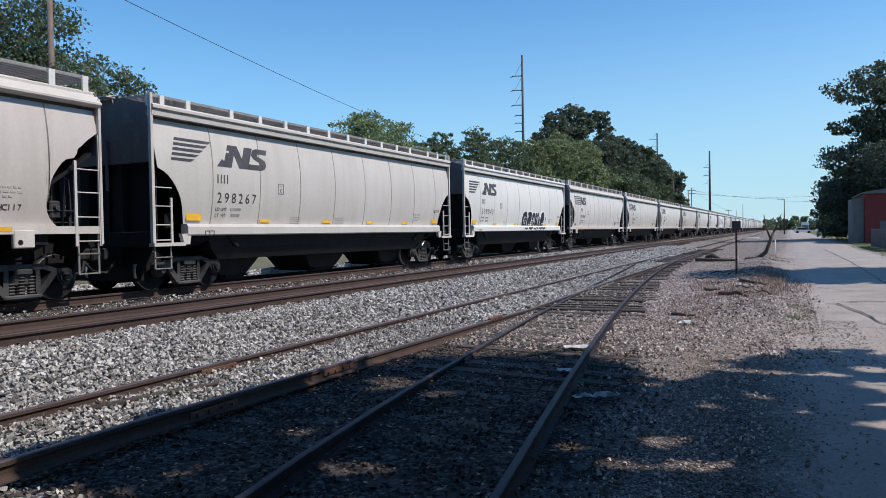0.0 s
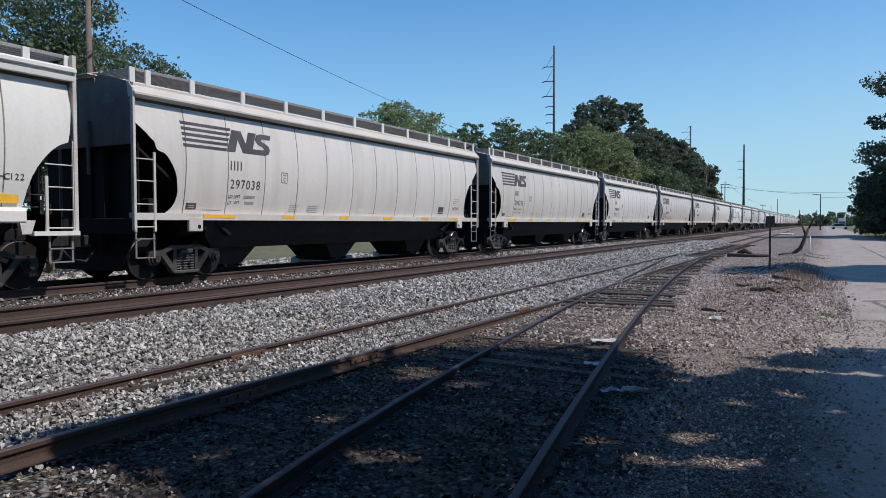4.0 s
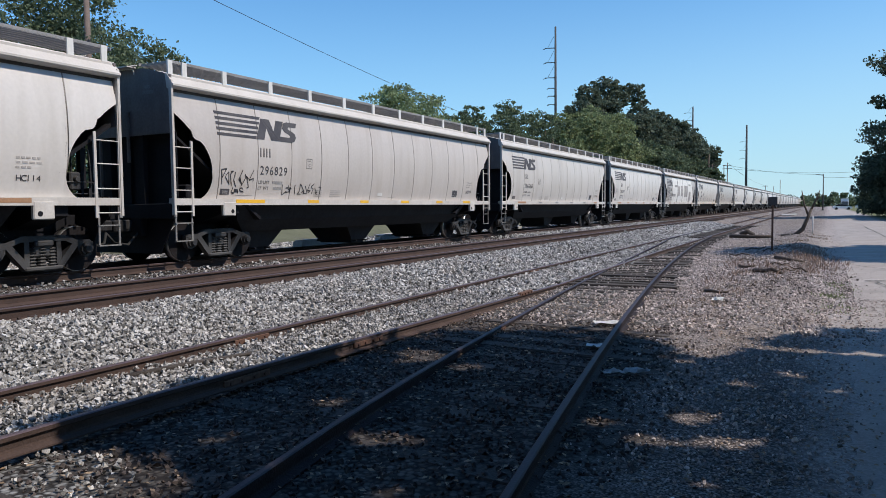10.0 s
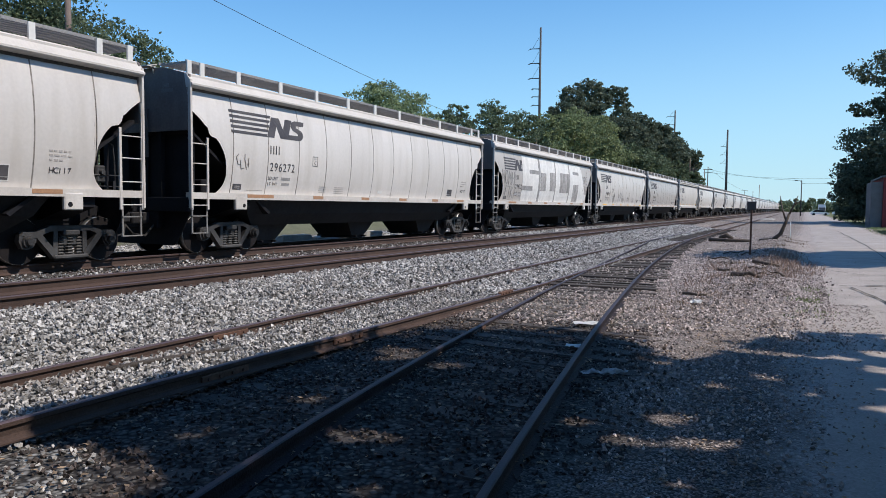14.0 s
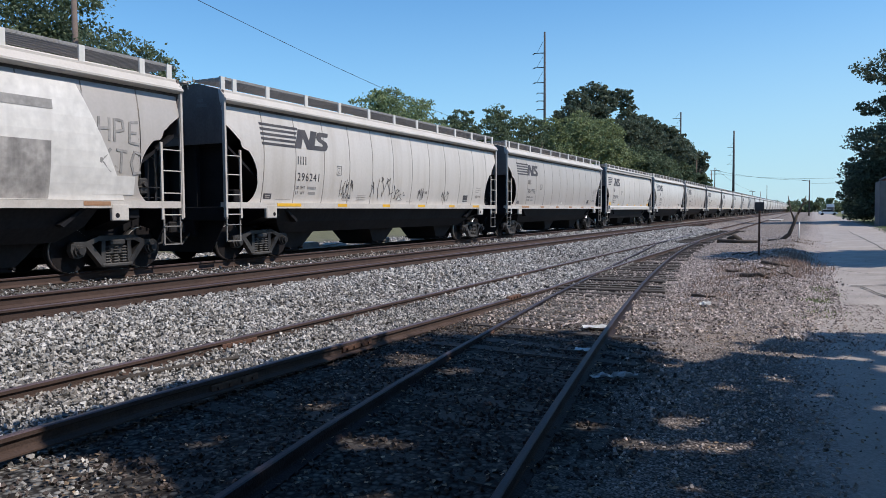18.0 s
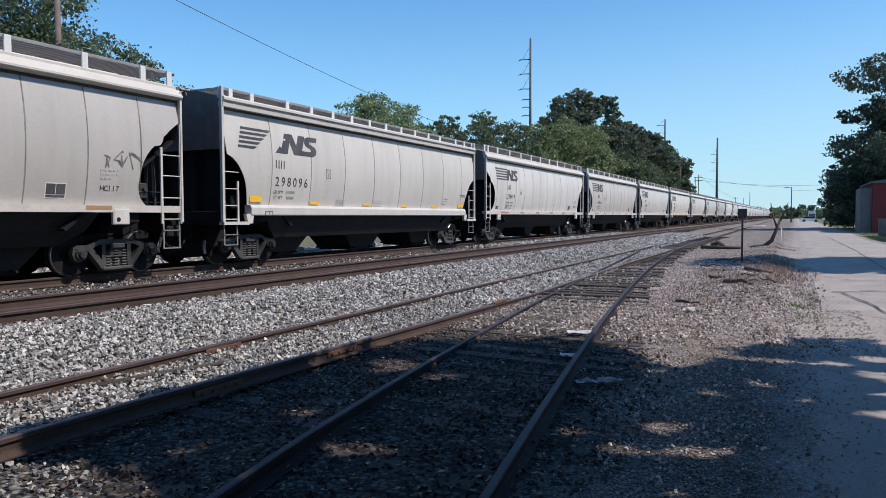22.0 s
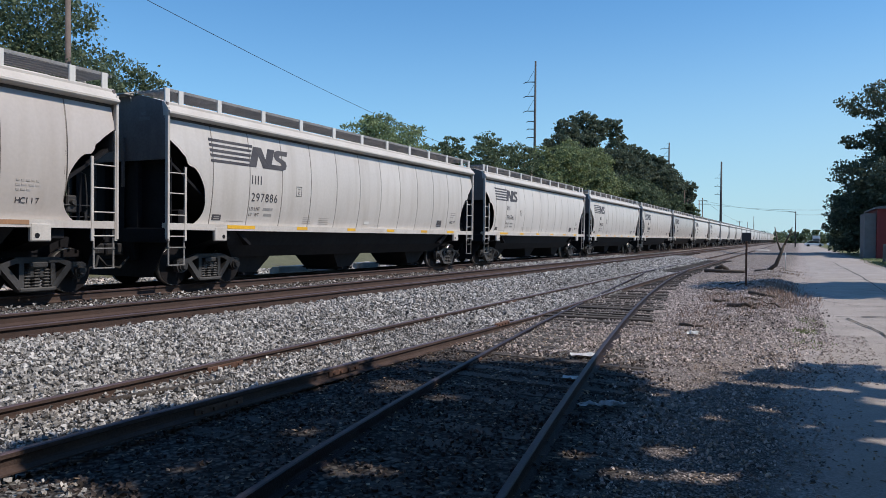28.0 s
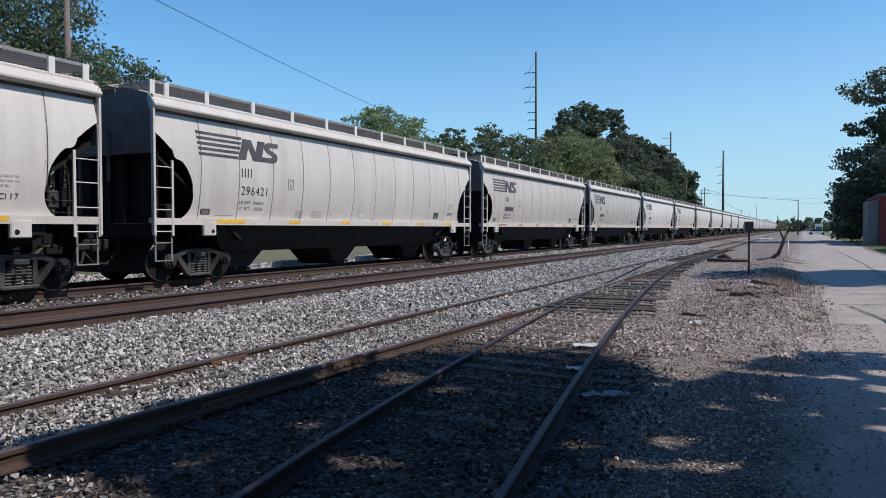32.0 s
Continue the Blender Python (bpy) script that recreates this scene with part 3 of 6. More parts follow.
def truck_parts(car, yc):
    """A two-axle truck: bolster with side frames, springs and wheelsets."""
    bm = bmesh.new()
    box(bm, -1.1, 1.1, -0.2, 0.2, 0.34, 0.62, 0.03)
    tube(bm, (0, 0, 0.62), (0, 0, 0.9), 0.3, 0.25, 14)
    truck = part("truck", bm, STEEL, car)
    truck.matrix_basis = pose(0, yc, 0)
    for s in (-1, 1):
        x0, x1 = s * 0.98, s * 1.13
        bm = bmesh.new()
        a, b = min(x0, x1), max(x0, x1)
        # cast frame: arched top, diagonals, spring seat and rounded pedestals
        prism(bm, [(-1.04, 0.58), (-0.98, 0.64), (-0.72, 0.64), (-0.42, 0.75), (0.42, 0.75), (0.72, 0.64), (0.98, 0.64), (1.04, 0.58), (0.74, 0.52), (0.44, 0.64), (-0.44, 0.64), (-0.74, 0.52)], "x", a, b)
        for q in (-1, 1):
            prism(bm, [(q * 0.76, 0.58), (q * 0.6, 0.58), (q * 0.28, 0.2), (q * 0.3, 0.1), (q * 0.36, 0.1)], "x", a, b)
            prism(bm, [(q * 0.27, 0.68), (q * 0.36, 0.68), (q * 0.38, 0.2), (q * 0.27, 0.2)], "x", a + 0.01, b - 0.01)
            prism(bm, [(q * 0.72, 0.6), (q * 1.05, 0.6), (q * 1.07, 0.46), (q * 1.01, 0.33), (q * 0.9, 0.3), (q * 0.79, 0.34), (q * 0.72, 0.46)], "x", min(s * 0.99, s * 1.12), max(s * 0.99, s * 1.12))
            tube(bm, (s * 1.1, q * 0.89, 0.457), (s * 1.17, q * 0.89, 0.457), 0.13, 0.12, 14)
            tube(bm, (s * 1.17, q * 0.89, 0.457), (s * 1.23, q * 0.89, 0.457), 0.09, 0.07, 12)
            for k in range(3):
                an = k * 2.1 + 0.4
                tube(bm, (s * 1.16, q * 0.89 + 0.1 * math.cos(an), 0.457 + 0.1 * math.sin(an)), (s * 1.195, q * 0.89 + 0.1 * math.cos(an), 0.457 + 0.1 * math.sin(an)), 0.018, n=6)
        box(bm, a - 0.02, b + 0.03, -0.38, 0.38, 0.09, 0.17, 0.02)
        box(bm, a - 0.02, b + 0.04, -0.19, 0.19, 0.55, 0.66, 0.02)
        part("side_frame", bm, STEEL, truck)
        for q in (-0.2, -0.0, 0.2):
            # a coil spring as one turned body with grooves
            bm = bmesh.new()
            prof = []
            for k in range(6):
                z = 0.17 + k * 0.06
                prof += [(z, 0.058), (z + 0.03, 0.09), (z + 0.056, 0.058)]
            ring0 = None
            for z, r in prof:
                ring = [bm.verts.new((s * 1.06 + r * math.cos(2 * math.pi * i / 8), q + r * math.sin(2 * math.pi * i / 8), z)) for i in range(8)]
                if ring0:
                    for i in range(8):
                        bm.faces.new((ring0[i], ring0[(i + 1) % 8], ring[(i + 1) % 8], ring[i]))
                else:
                    bm.faces.new(ring[::-1])
                ring0 = ring
            bm.faces.new(ring0)
            part("spring", bm, STEEL, truck)
    for q in (-1, 1):
        bm = bmesh.new()
        tube(bm, (-1.0, 0, 0), (1.0, 0, 0), 0.08, n=10)
        for s in (-1, 1):
            tube(bm, (s * 0.74, 0, 0), (s * 0.82, 0, 0), 0.35, 0.33, 18)
            tube(bm, (s * 0.715, 0, 0), (s * 0.845, 0, 0), 0.457, 0.454, 24, mi=1)
            tube(bm, (s * 0.75, 0, 0), (s * 0.852, 0, 0), 0.4535, 0.45, 24, mi=0)
            tube(bm, (s * 0.69, 0, 0), (s * 0.716, 0, 0), 0.485, 0.485, 24)
            for k in range(5):
                an = k * 2 * math.pi / 5
                tube(bm, (s * 0.83, 0.2 * math.cos(an), 0.2 * math.sin(an)), (s * 0.862, 0.2 * math.cos(an), 0.2 * math.sin(an)), 0.045, n=7)
        w = part("wheelset", bm, [WHEEL, TREAD], truck)
        w.matrix_basis = pose(0, q * 0.89, 0.457)
    return truck


def ladder(car, y, sgn, rungs, tops, width, inward, name="ladder"):
    """Two flat stiles with round rungs; tops: heights of the outer and the inner stile."""
    bm = bmesh.new()
    x = sgn * 1.6
    for k in (0, 1):
        yy = y + inward * width * k
        box(bm, x - 0.012, x + 0.03, yy - 0.03, yy + 0.03, rungs[0] - 0.1, tops[k], 0.004)
    for z in rungs:
        tube(bm, (x + 0.012, y - 0.02 * inward, z), (x + 0.012, y + inward * (width + 0.02), z), 0.014, n=6)
    # far-side ladders go black for the train's own shade
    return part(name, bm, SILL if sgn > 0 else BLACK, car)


def step(car, y, sgn, width, inward, z_top, z_low):
    bm = bmesh.new()
    x = sgn * 1.58
    for k in (0, 1):
        yy = y + inward * width * k
        box(bm, x - 0.012, x + 0.012, yy - 0.022, yy + 0.022, z_low, z_top, 0.004)
    for z in (z_low + 0.02, (z_low + z_top) / 2):
        box(bm, x - 0.03, x + 0.03, y - 0.02, y + inward * width + 0.02 * inward, z - 0.012, z + 0.012) if inward > 0 else box(bm, x - 0.03, x + 0.03, y + inward * width - 0.02, y + 0.02, z - 0.012, z + 0.012)
    # far-side steps are blackened, as they stand in shade
    return part("sill_step", bm, STEEP if sgn > 0 else BLACK, car)


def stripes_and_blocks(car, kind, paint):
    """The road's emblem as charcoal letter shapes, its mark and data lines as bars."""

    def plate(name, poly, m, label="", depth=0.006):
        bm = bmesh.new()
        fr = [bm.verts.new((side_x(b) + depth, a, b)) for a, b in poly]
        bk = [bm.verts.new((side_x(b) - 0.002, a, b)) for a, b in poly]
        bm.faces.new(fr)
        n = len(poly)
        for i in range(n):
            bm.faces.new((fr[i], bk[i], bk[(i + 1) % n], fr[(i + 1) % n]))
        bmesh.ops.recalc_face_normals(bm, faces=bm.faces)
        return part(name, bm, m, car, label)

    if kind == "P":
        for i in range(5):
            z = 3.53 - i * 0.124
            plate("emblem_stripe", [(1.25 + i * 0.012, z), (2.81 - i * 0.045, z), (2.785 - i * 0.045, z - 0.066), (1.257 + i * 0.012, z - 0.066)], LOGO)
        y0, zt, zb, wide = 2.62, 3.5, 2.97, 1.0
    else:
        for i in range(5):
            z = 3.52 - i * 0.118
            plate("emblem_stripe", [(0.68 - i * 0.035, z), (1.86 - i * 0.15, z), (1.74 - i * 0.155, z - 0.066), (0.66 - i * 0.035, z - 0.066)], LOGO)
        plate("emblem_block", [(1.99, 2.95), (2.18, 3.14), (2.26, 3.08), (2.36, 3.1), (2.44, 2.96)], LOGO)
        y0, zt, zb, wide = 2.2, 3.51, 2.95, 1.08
    # the emblem's two slanted letters as notched polygons
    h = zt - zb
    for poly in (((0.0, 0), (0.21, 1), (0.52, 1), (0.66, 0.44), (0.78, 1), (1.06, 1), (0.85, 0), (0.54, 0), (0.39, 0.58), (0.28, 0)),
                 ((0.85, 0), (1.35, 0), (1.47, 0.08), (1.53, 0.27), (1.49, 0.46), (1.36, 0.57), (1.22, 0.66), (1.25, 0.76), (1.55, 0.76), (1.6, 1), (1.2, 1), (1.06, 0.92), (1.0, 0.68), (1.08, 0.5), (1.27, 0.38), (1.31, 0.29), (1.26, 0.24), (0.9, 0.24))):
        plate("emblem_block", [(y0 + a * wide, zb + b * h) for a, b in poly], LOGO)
    ny = 2.74 if kind == "P" else 1.99
    for i, (a, w) in enumerate(((0, 0.035), (0.115, 0.035), (0.22, 0.035), (0.335, 0.035))):
        plate("mark_bar", [(ny + a, 2.53), (ny + a + w, 2.53), (ny + a + w, 2.75), (ny + a, 2.75)], LOGO)
    yb, zs = (4.58, 2.31) if kind == "P" else (4.33, 2.36)
    for a, b, c, d in ((0, 0.24, 0, 0.014), (0, 0.24, 0.26, 0.274), (0, 0.014, 0, 0.274), (0.226, 0.24, 0, 0.274), (0.07, 0.17, 0.2, 0.21)):
        plate("stencil_bar", [(yb + a, zs + c), (yb + b, zs + c), (yb + b, zs + d), (yb + a, zs + d)], STENCIL)
    L = 16.75 if kind == "P" else 15.46
    rr = random.Random(4)
    for i in range(3):
        # data lines broken into short bars
        z, y = (2.16 - i * 0.085, 14.62) if kind == "P" else (1.9 - i * 0.1, 12.45)
        for n in range(5 - i):
            w = rr.uniform(0.05, 0.11)
            plate("data_bar", [(y, z), (y + w, z), (y + w, z + 0.035), (y, z + 0.035)], GREYSOFT)
            y += w + 0.035
    for y, w in ((1.95, 0.6), (5.75, 0.5), (5.0, 0.35), (8.9, 0.4)) if kind == "P" else ((4.95, 0.5), (7.2, 0.5)):
        for i in range(1 if y in (1.95, 8.9) else 4):
            z = 1.56 + i * 0.055
            plate("data_bar", [(y, z), (y + w, z), (y + w, z + 0.014), (y, z + 0.014)], GREYSOFT)
    if kind == "P":
        # black panels ruled with pale bars
        for y, w, z0, z1, rim in ((13.46, 0.4, 1.6, 1.86, True), (1.44, 0.3, 1.57, 1.71, False)):
            if rim:
                plate("data_panel", [(y - 0.02, z0 - 0.02), (y + w + 0.02, z0 - 0.02), (y + w + 0.02, z1 + 0.02), (y - 0.02, z1 + 0.02)], WHITE, "white-edged data panel", 0.004)
                for a in (0.0, 0.52):
                    plate("data_panel", [(y + a * w, z0 + 0.06), (y + (a + 0.48) * w, z0 + 0.06), (y + (a + 0.48) * w, z1), (y + a * w, z1)], LOGO, "small black data panel", 0.008)
                plate("data_panel", [(y, z0), (y + w, z0), (y + w, z0 + 0.045), (y, z0 + 0.045)], LOGO, "small black data panel", 0.008)
            else:
                plate("data_panel", [(y, z0), (y + w, z0), (y + w, z1), (y, z1)], LOGO, "small black data panel")
                for a in (0.03, 0.075):
                    plate("data_bar", [(y + 0.06, z0 + a), (y + w - 0.06, z0 + a), (y + w - 0.06, z0 + a + 0.018), (y + 0.06, z0 + a + 0.018)], GREYSOFT, "", 0.009)
        plate("data_panel", [(8.25, 1.6), (8.53, 1.6), (8.53, 1.69), (8.25, 1.69)], WHITE)
    else:
        for a, b, c, d in ((1.52, 1.83, 1.25, 1.27), (1.52, 1.83, 1.35, 1.37), (1.52, 1.54, 1.25, 1.37), (1.81, 1.83, 1.25, 1.37), (1.66, 1.68, 1.25, 1.37)):
            bm = bmesh.new()
            box(bm, 1.645, 1.655, a, b, c, d)
            part("data_bar", bm, LOGO, car)


def hopper_car(kind, detailed=True):
    """A covered grain hopper. Its own y runs from the leading end; the side that shows is +x."""
    L = 16.75 if kind == "P" else 15.46
    paint = CREAM if kind == "P" else WHITE
    low = 1.44
    cut = CUT_P if kind == "P" else CUT_T
    label = "cream covered grain hopper car with grimy ribbed sides" if kind == "P" else "white covered grain hopper car with wide side panels"
    car = empty("hopper_car", label, "freight car", "cars of the grain train")
    seams = [1.37 + 1.295 * i for i in range(12)] if kind == "P" else [1.84 + 1.755 * i for i in range(8)]
    edges = [0.0] + seams + [L]
    # far side and inner shell behind the seams
    bm = bmesh.new()
    cols = sorted(set([0.0, 0.3, 0.6, 0.8, 0.95, 1.05, 1.1, 1.6, L - 1.6, L - 1.1, L - 1.05, L - 0.95, L - 0.8, L - 0.6, L - 0.3, L] + list(np.linspace(2, L - 2, 9))))
    sheet(bm, cols, 4.0, lambda y: max(cut_z(cut, y, low), cut_z(cut, L - y, low)), -1)
    part("side_wall", bm, paint, car)
    if detailed:
        for a, b in zip(edges, edges[1:]):
            bm = bmesh.new()
            g = 0.015
            a2, b2 = a + (g if a > 0 else 0), b - (g if b < L else 0)
            n = 2 if 1.3 < a and b < L - 1.3 else 30
            sheet(bm, list(np.linspace(a2, b2, n)), 4.0, lambda y: max(cut_z(cut, y, low), cut_z(cut, L - y, low)), 1)
            part("side_panel", bm, paint, car)
        for e, q in ((0.0, 1), (L, -1)) if kind == "P" else ():
            bm = bmesh.new()
            ring = [(0.86, 1.445), (0.98, 1.53), (1.07, 1.62), (1.13, 1.73), (1.16, 1.84), (1.17, 1.95), (1.3, 1.95), (1.3, 1.445)]
            fr = [bm.verts.new((side_x(z) - 0.001, e + q * d, z)) for d, z in ring]
            bk = [bm.verts.new((side_x(z) - 0.012, e + q * d, z)) for d, z in ring]
            bm.faces.new(fr)
            bm.faces.new(bk[::-1])
            for i in range(8):
                bm.faces.new((fr[i], bk[i], bk[(i + 1) % 8], fr[(i + 1) % 8]))
            bmesh.ops.recalc_face_normals(bm, faces=bm.faces)
            part("side_panel", bm, paint, car)
        for s in seams:
            if 1.0 < s < L - 1.0:
                bm = bmesh.new()
                sheet(bm, [s - 0.05, s + 0.05], 4.0, lambda y: max(cut_z(cut, y, low), cut_z(cut, L - y, low)), 1, 0.03)
                for v in bm.verts:
                    v.co.x -= 0.006
                part("seam_backing", bm, SEAM, car)
    else:
        bm = bmesh.new()
        sheet(bm, cols, 4.0, lambda y: max(cut_z(cut, y, low), cut_z(cut, L - y, low)), 1)
        part("side_wall", bm, paint, car)
    # roof
    bm = bmesh.new()
    prism(bm, [(-1.5, 3.98), (-1.56, 4.0), (-1.56, 4.17), (-0.75, 4.36), (0.75, 4.36), (1.56, 4.17), (1.56, 4.0), (1.5, 3.98)], "y", 0.06, L - 0.06)
    part("roof", bm, ROOFM, car)
    for s in (-1, 1):
        bm = bmesh.new()
        if kind == "P":
            prism(bm, [(s * 1.5, 3.87), (s * 1.6, 3.87), (s * 1.675, 3.895), (s * 1.7, 3.92), (s * 1.7, 3.96), (s * 1.665, 3.985), (s * 1.5, 4.2), (s * 1.45, 4.2)], "y", -0.02, L + 0.02)
        else:
            prism(bm, [(s * 1.5, 3.93), (s * 1.66, 3.93), (s * 1.67, 4.02), (s * 1.63, 4.04), (s * 1.63, 4.07), (s * 1.71, 4.09), (s * 1.71, 4.15), (s * 1.62, 4.2), (s * 1.56, 4.2)], "y", -0.02, L + 0.02)
        part("top_chord", bm, ROOFM if kind == "P" else WHITE, car)
        # dark strip paints in the shade under the eave, with some grime
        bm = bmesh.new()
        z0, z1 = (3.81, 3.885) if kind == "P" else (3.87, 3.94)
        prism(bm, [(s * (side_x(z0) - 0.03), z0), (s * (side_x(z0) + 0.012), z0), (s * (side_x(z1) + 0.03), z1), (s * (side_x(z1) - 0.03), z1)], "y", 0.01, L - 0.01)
        part("eave_gutter", bm, EAVE_SHADE, car, "dark strip for the shade and grime under the eave")
        bm = bmesh.new()
        if kind == "P":
            prism(bm, [(s * 1.42, 1.32), (s * 1.62, 1.32), (s * 1.62, 1.47), (s * 1.42, 1.47)], "y", 0.02, L - 0.02)
        else:
            prism(bm, [(s * 1.42, 1.25), (s * 1.62, 1.25), (s * 1.65, 1.28), (s * 1.65, 1.46), (s * 1.6, 1.53), (s * 1.42, 1.53)], "y", 0.98, L - 0.98)
            box(bm, s * 1.6 - 0.08, s * 1.6 + 0.08, -0.05, 0.86, 1.02, 1.1)
            box(bm, s * 1.6 - 0.08, s * 1.6 + 0.08, L - 0.86, L + 0.05, 1.02, 1.1)
        part("side_sill", bm, SILL if kind == "P" else WHITE, car)
    # ends: upper wall, slope sheet, end sill, posts
    for e, q in ((0.0, 1), (L, -1)):
        tc = (1.8 if q > 0 else 1.38) if kind == "P" else 1.5
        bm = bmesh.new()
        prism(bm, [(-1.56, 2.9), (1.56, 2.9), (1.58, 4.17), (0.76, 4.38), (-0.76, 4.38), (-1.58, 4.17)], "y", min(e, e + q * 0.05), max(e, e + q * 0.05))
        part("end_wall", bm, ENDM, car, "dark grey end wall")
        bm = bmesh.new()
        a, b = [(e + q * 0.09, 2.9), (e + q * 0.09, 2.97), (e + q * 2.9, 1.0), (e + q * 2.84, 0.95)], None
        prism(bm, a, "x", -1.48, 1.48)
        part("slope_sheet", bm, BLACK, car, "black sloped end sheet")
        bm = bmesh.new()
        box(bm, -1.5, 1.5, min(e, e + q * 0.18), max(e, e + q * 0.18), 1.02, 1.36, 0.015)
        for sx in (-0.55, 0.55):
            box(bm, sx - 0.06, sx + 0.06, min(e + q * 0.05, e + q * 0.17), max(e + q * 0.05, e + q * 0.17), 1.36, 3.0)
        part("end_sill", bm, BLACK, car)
        bm = bmesh.new()
        box(bm, -0.2, 0.2, min(e + q * 0.1, e - q * 0.45), max(e + q * 0.1, e - q * 0.45), 0.72, 1.0, 0.03)
        box(bm, -0.13, 0.16, min(e - q * 0.45, e - q * 0.69), max(e - q * 0.45, e - q * 0.69), 0.74, 1.0, 0.04)
        part("coupler", bm, STEEL, car)
        # added black sheet stands in for the deep shade of the open end
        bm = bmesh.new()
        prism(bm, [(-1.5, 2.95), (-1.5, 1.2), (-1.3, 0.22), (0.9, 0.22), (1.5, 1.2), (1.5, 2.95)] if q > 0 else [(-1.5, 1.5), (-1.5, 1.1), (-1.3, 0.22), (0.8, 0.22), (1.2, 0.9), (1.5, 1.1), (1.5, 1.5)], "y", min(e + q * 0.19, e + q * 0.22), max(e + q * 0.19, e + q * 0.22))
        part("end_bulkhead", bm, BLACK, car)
        # a grab rail along the roof's end
        bm = bmesh.new()
        for sx in (-1.3, -0.45, 0.45):
            tube(bm, (sx, e + q * 0.06, 4.12), (sx, e - q * 0.05, 4.44), 0.016, n=6)
        tube(bm, (-1.35, e - q * 0.05, 4.44), (0.6, e - q * 0.05, 4.44), 0.018, n=6)
        box(bm, -1.3, 0.5, min(e - q * 0.22, e + q * 0.02), max(e - q * 0.22, e + q * 0.02), 4.395, 4.42)
        part("end_grab_rail", bm, SILL, car)
        if q > 0 and detailed:
            for a, w, z in ((0.78, 0.16, 3.92), (0.7, 0.36, 3.8)):
                bm = bmesh.new()
                box(bm, a, a + w, -0.006, 0.0, z, z + 0.075)
                part("end_mark_bar", bm, STENCIL, car)
            bm = bmesh.new()
            box(bm, 0.2, 0.26, -0.06, 0.0, 2.3, 3.45, 0.008)
            part("end_post", bm, ENDM, car)
            bm = bmesh.new()
            box(bm, -0.75, -0.7, -0.06, 0.0, 1.4, 2.9, 0.008)
            part("end_post", bm, ENDM, car)
        # brake gear in the open end
        bm = bmesh.new()
        if q > 0:
            tube(bm, (0.75, e + q * 0.6, 1.6), (0.75, e + q * 1.25, 1.6), 0.2, n=12)
            tube(bm, (1.1, e + q * 0.45, 1.4), (1.1, e + q * 0.45, 2.5), 0.02, n=6)
            box(bm, 0.9, 1.25, e + q * 0.8 - 0.12, e + q * 0.8 + 0.12, 1.42, 1.8, 0.03)
            part("brake_gear", bm, BLACK, car)
        else:
            # reservoir, control valve with its pipes, retaining lever
            tube(bm, (0.5, e - 1.25, 1.75), (1.15, e - 1.25, 1.75), 0.19, n=12)
            tube(bm, (1.15, e - 1.25, 1.75), (1.2, e - 1.25, 1.75), 0.19, 0.1, n=12)
            box(bm, 0.95, 1.25, e - 0.86, e - 0.62, 1.62, 1.98, 0.03)
            tube(bm, (1.25, e - 0.74, 1.84), (1.32, e - 0.74, 1.84), 0.07, 0.05, n=10)
            sweep(bm, [(1.2, e - 0.8, 1.95), (1.22, e - 0.82, 2.3), (1.2, e - 0.62, 2.5), (1.2, e - 0.42, 2.42), (1.2, e - 0.38, 2.0), (1.2, e - 0.38, 1.4)], [0.018] * 6, 6)
            sweep(bm, [(1.1, e - 1.02, 1.4), (1.12, e - 1.02, 2.2), (1.05, e - 0.96, 2.45), (1.0, e - 0.7, 2.7)], [0.016] * 4, 6)
            for z in (1.55, 1.78):
                tube(bm, (1.26, e - 1.1, z), (1.26, e - 0.3, z), 0.014, n=6)
            box(bm, 1.15, 1.3, e - 0.5, e - 0.44, 1.42, 1.66)
            tube(bm, (1.3, e - 0.3, 1.42), (1.3, e - 0.3, 1.62), 0.03, 0.015, n=8)
            part("brake_gear", bm, STEEL, car, "dusty brake valve, reservoir and pipes")
        # black center plate added to close the view through the open end
        bm = bmesh.new()
        prism(bm, [(e + q * 0.14, 2.92), (e + q * 0.14, 1.1), (e + q * 2.75, 1.05)], "x", -0.06, 0.06)
        part("end_web", bm, BLACK, car)
        for s in (-1, 1):
            if detailed or s > 0:
                bm = bmesh.new()
                if kind == "P":
                    box(bm, s * 1.6 - 0.04, s * 1.6 + 0.05, min(e - q * 0.03, e + q * 0.03), max(e - q * 0.03, e + q * 0.03), 1.1, 4.05, 0.006)
                else:
                    box(bm, s * 1.6 - 0.04, s * 1.6 + 0.05, min(e - q * 0.05, e + q * 0.03), max(e - q * 0.05, e + q * 0.03), 1.02, 4.42, 0.006)
                # black on the far side puts its shade into the colour
                part("corner_post", bm, SILL if s > 0 else BLACK, car)
                ladder(car, e + q * 0.02, s, (1.17, 1.65, 2.14, 2.6) if kind == "P" else (1.16, 1.5, 1.92, 2.34), (3.32, 2.76) if kind == "P" else (2.8, 2.12), 0.5 if q > 0 else 0.55, q)
                step(car, e + q * 0.05, s, 0.46, q, 1.34 if kind == "P" else 1.05, 0.5)
                bm = bmesh.new()
                ya, yb = e + q * 1.45, e + q * 1.86
                if kind == "P":
                    box(bm, s * 1.58 - 0.05, s * 1.58 + 0.05, min(ya, yb), max(ya, yb), 1.06, 1.4, 0.02)
                    tube(bm, (s * 1.63, e + q * 1.74, 1.17), (s * 1.635, e + q * 1.74, 1.17), 0.05, n=12, mi=1)
                else:
                    prism(bm, [(e + q * 0.8, 1.3), (e + q * 1.1, 1.3), (e + q * 1.05, 1.05), (e + q * 0.88, 1.05)], "x", s * 1.58 - 0.05, s * 1.58 + 0.05)
                part("jacking_pad", bm, [SILL, BLACK], car)
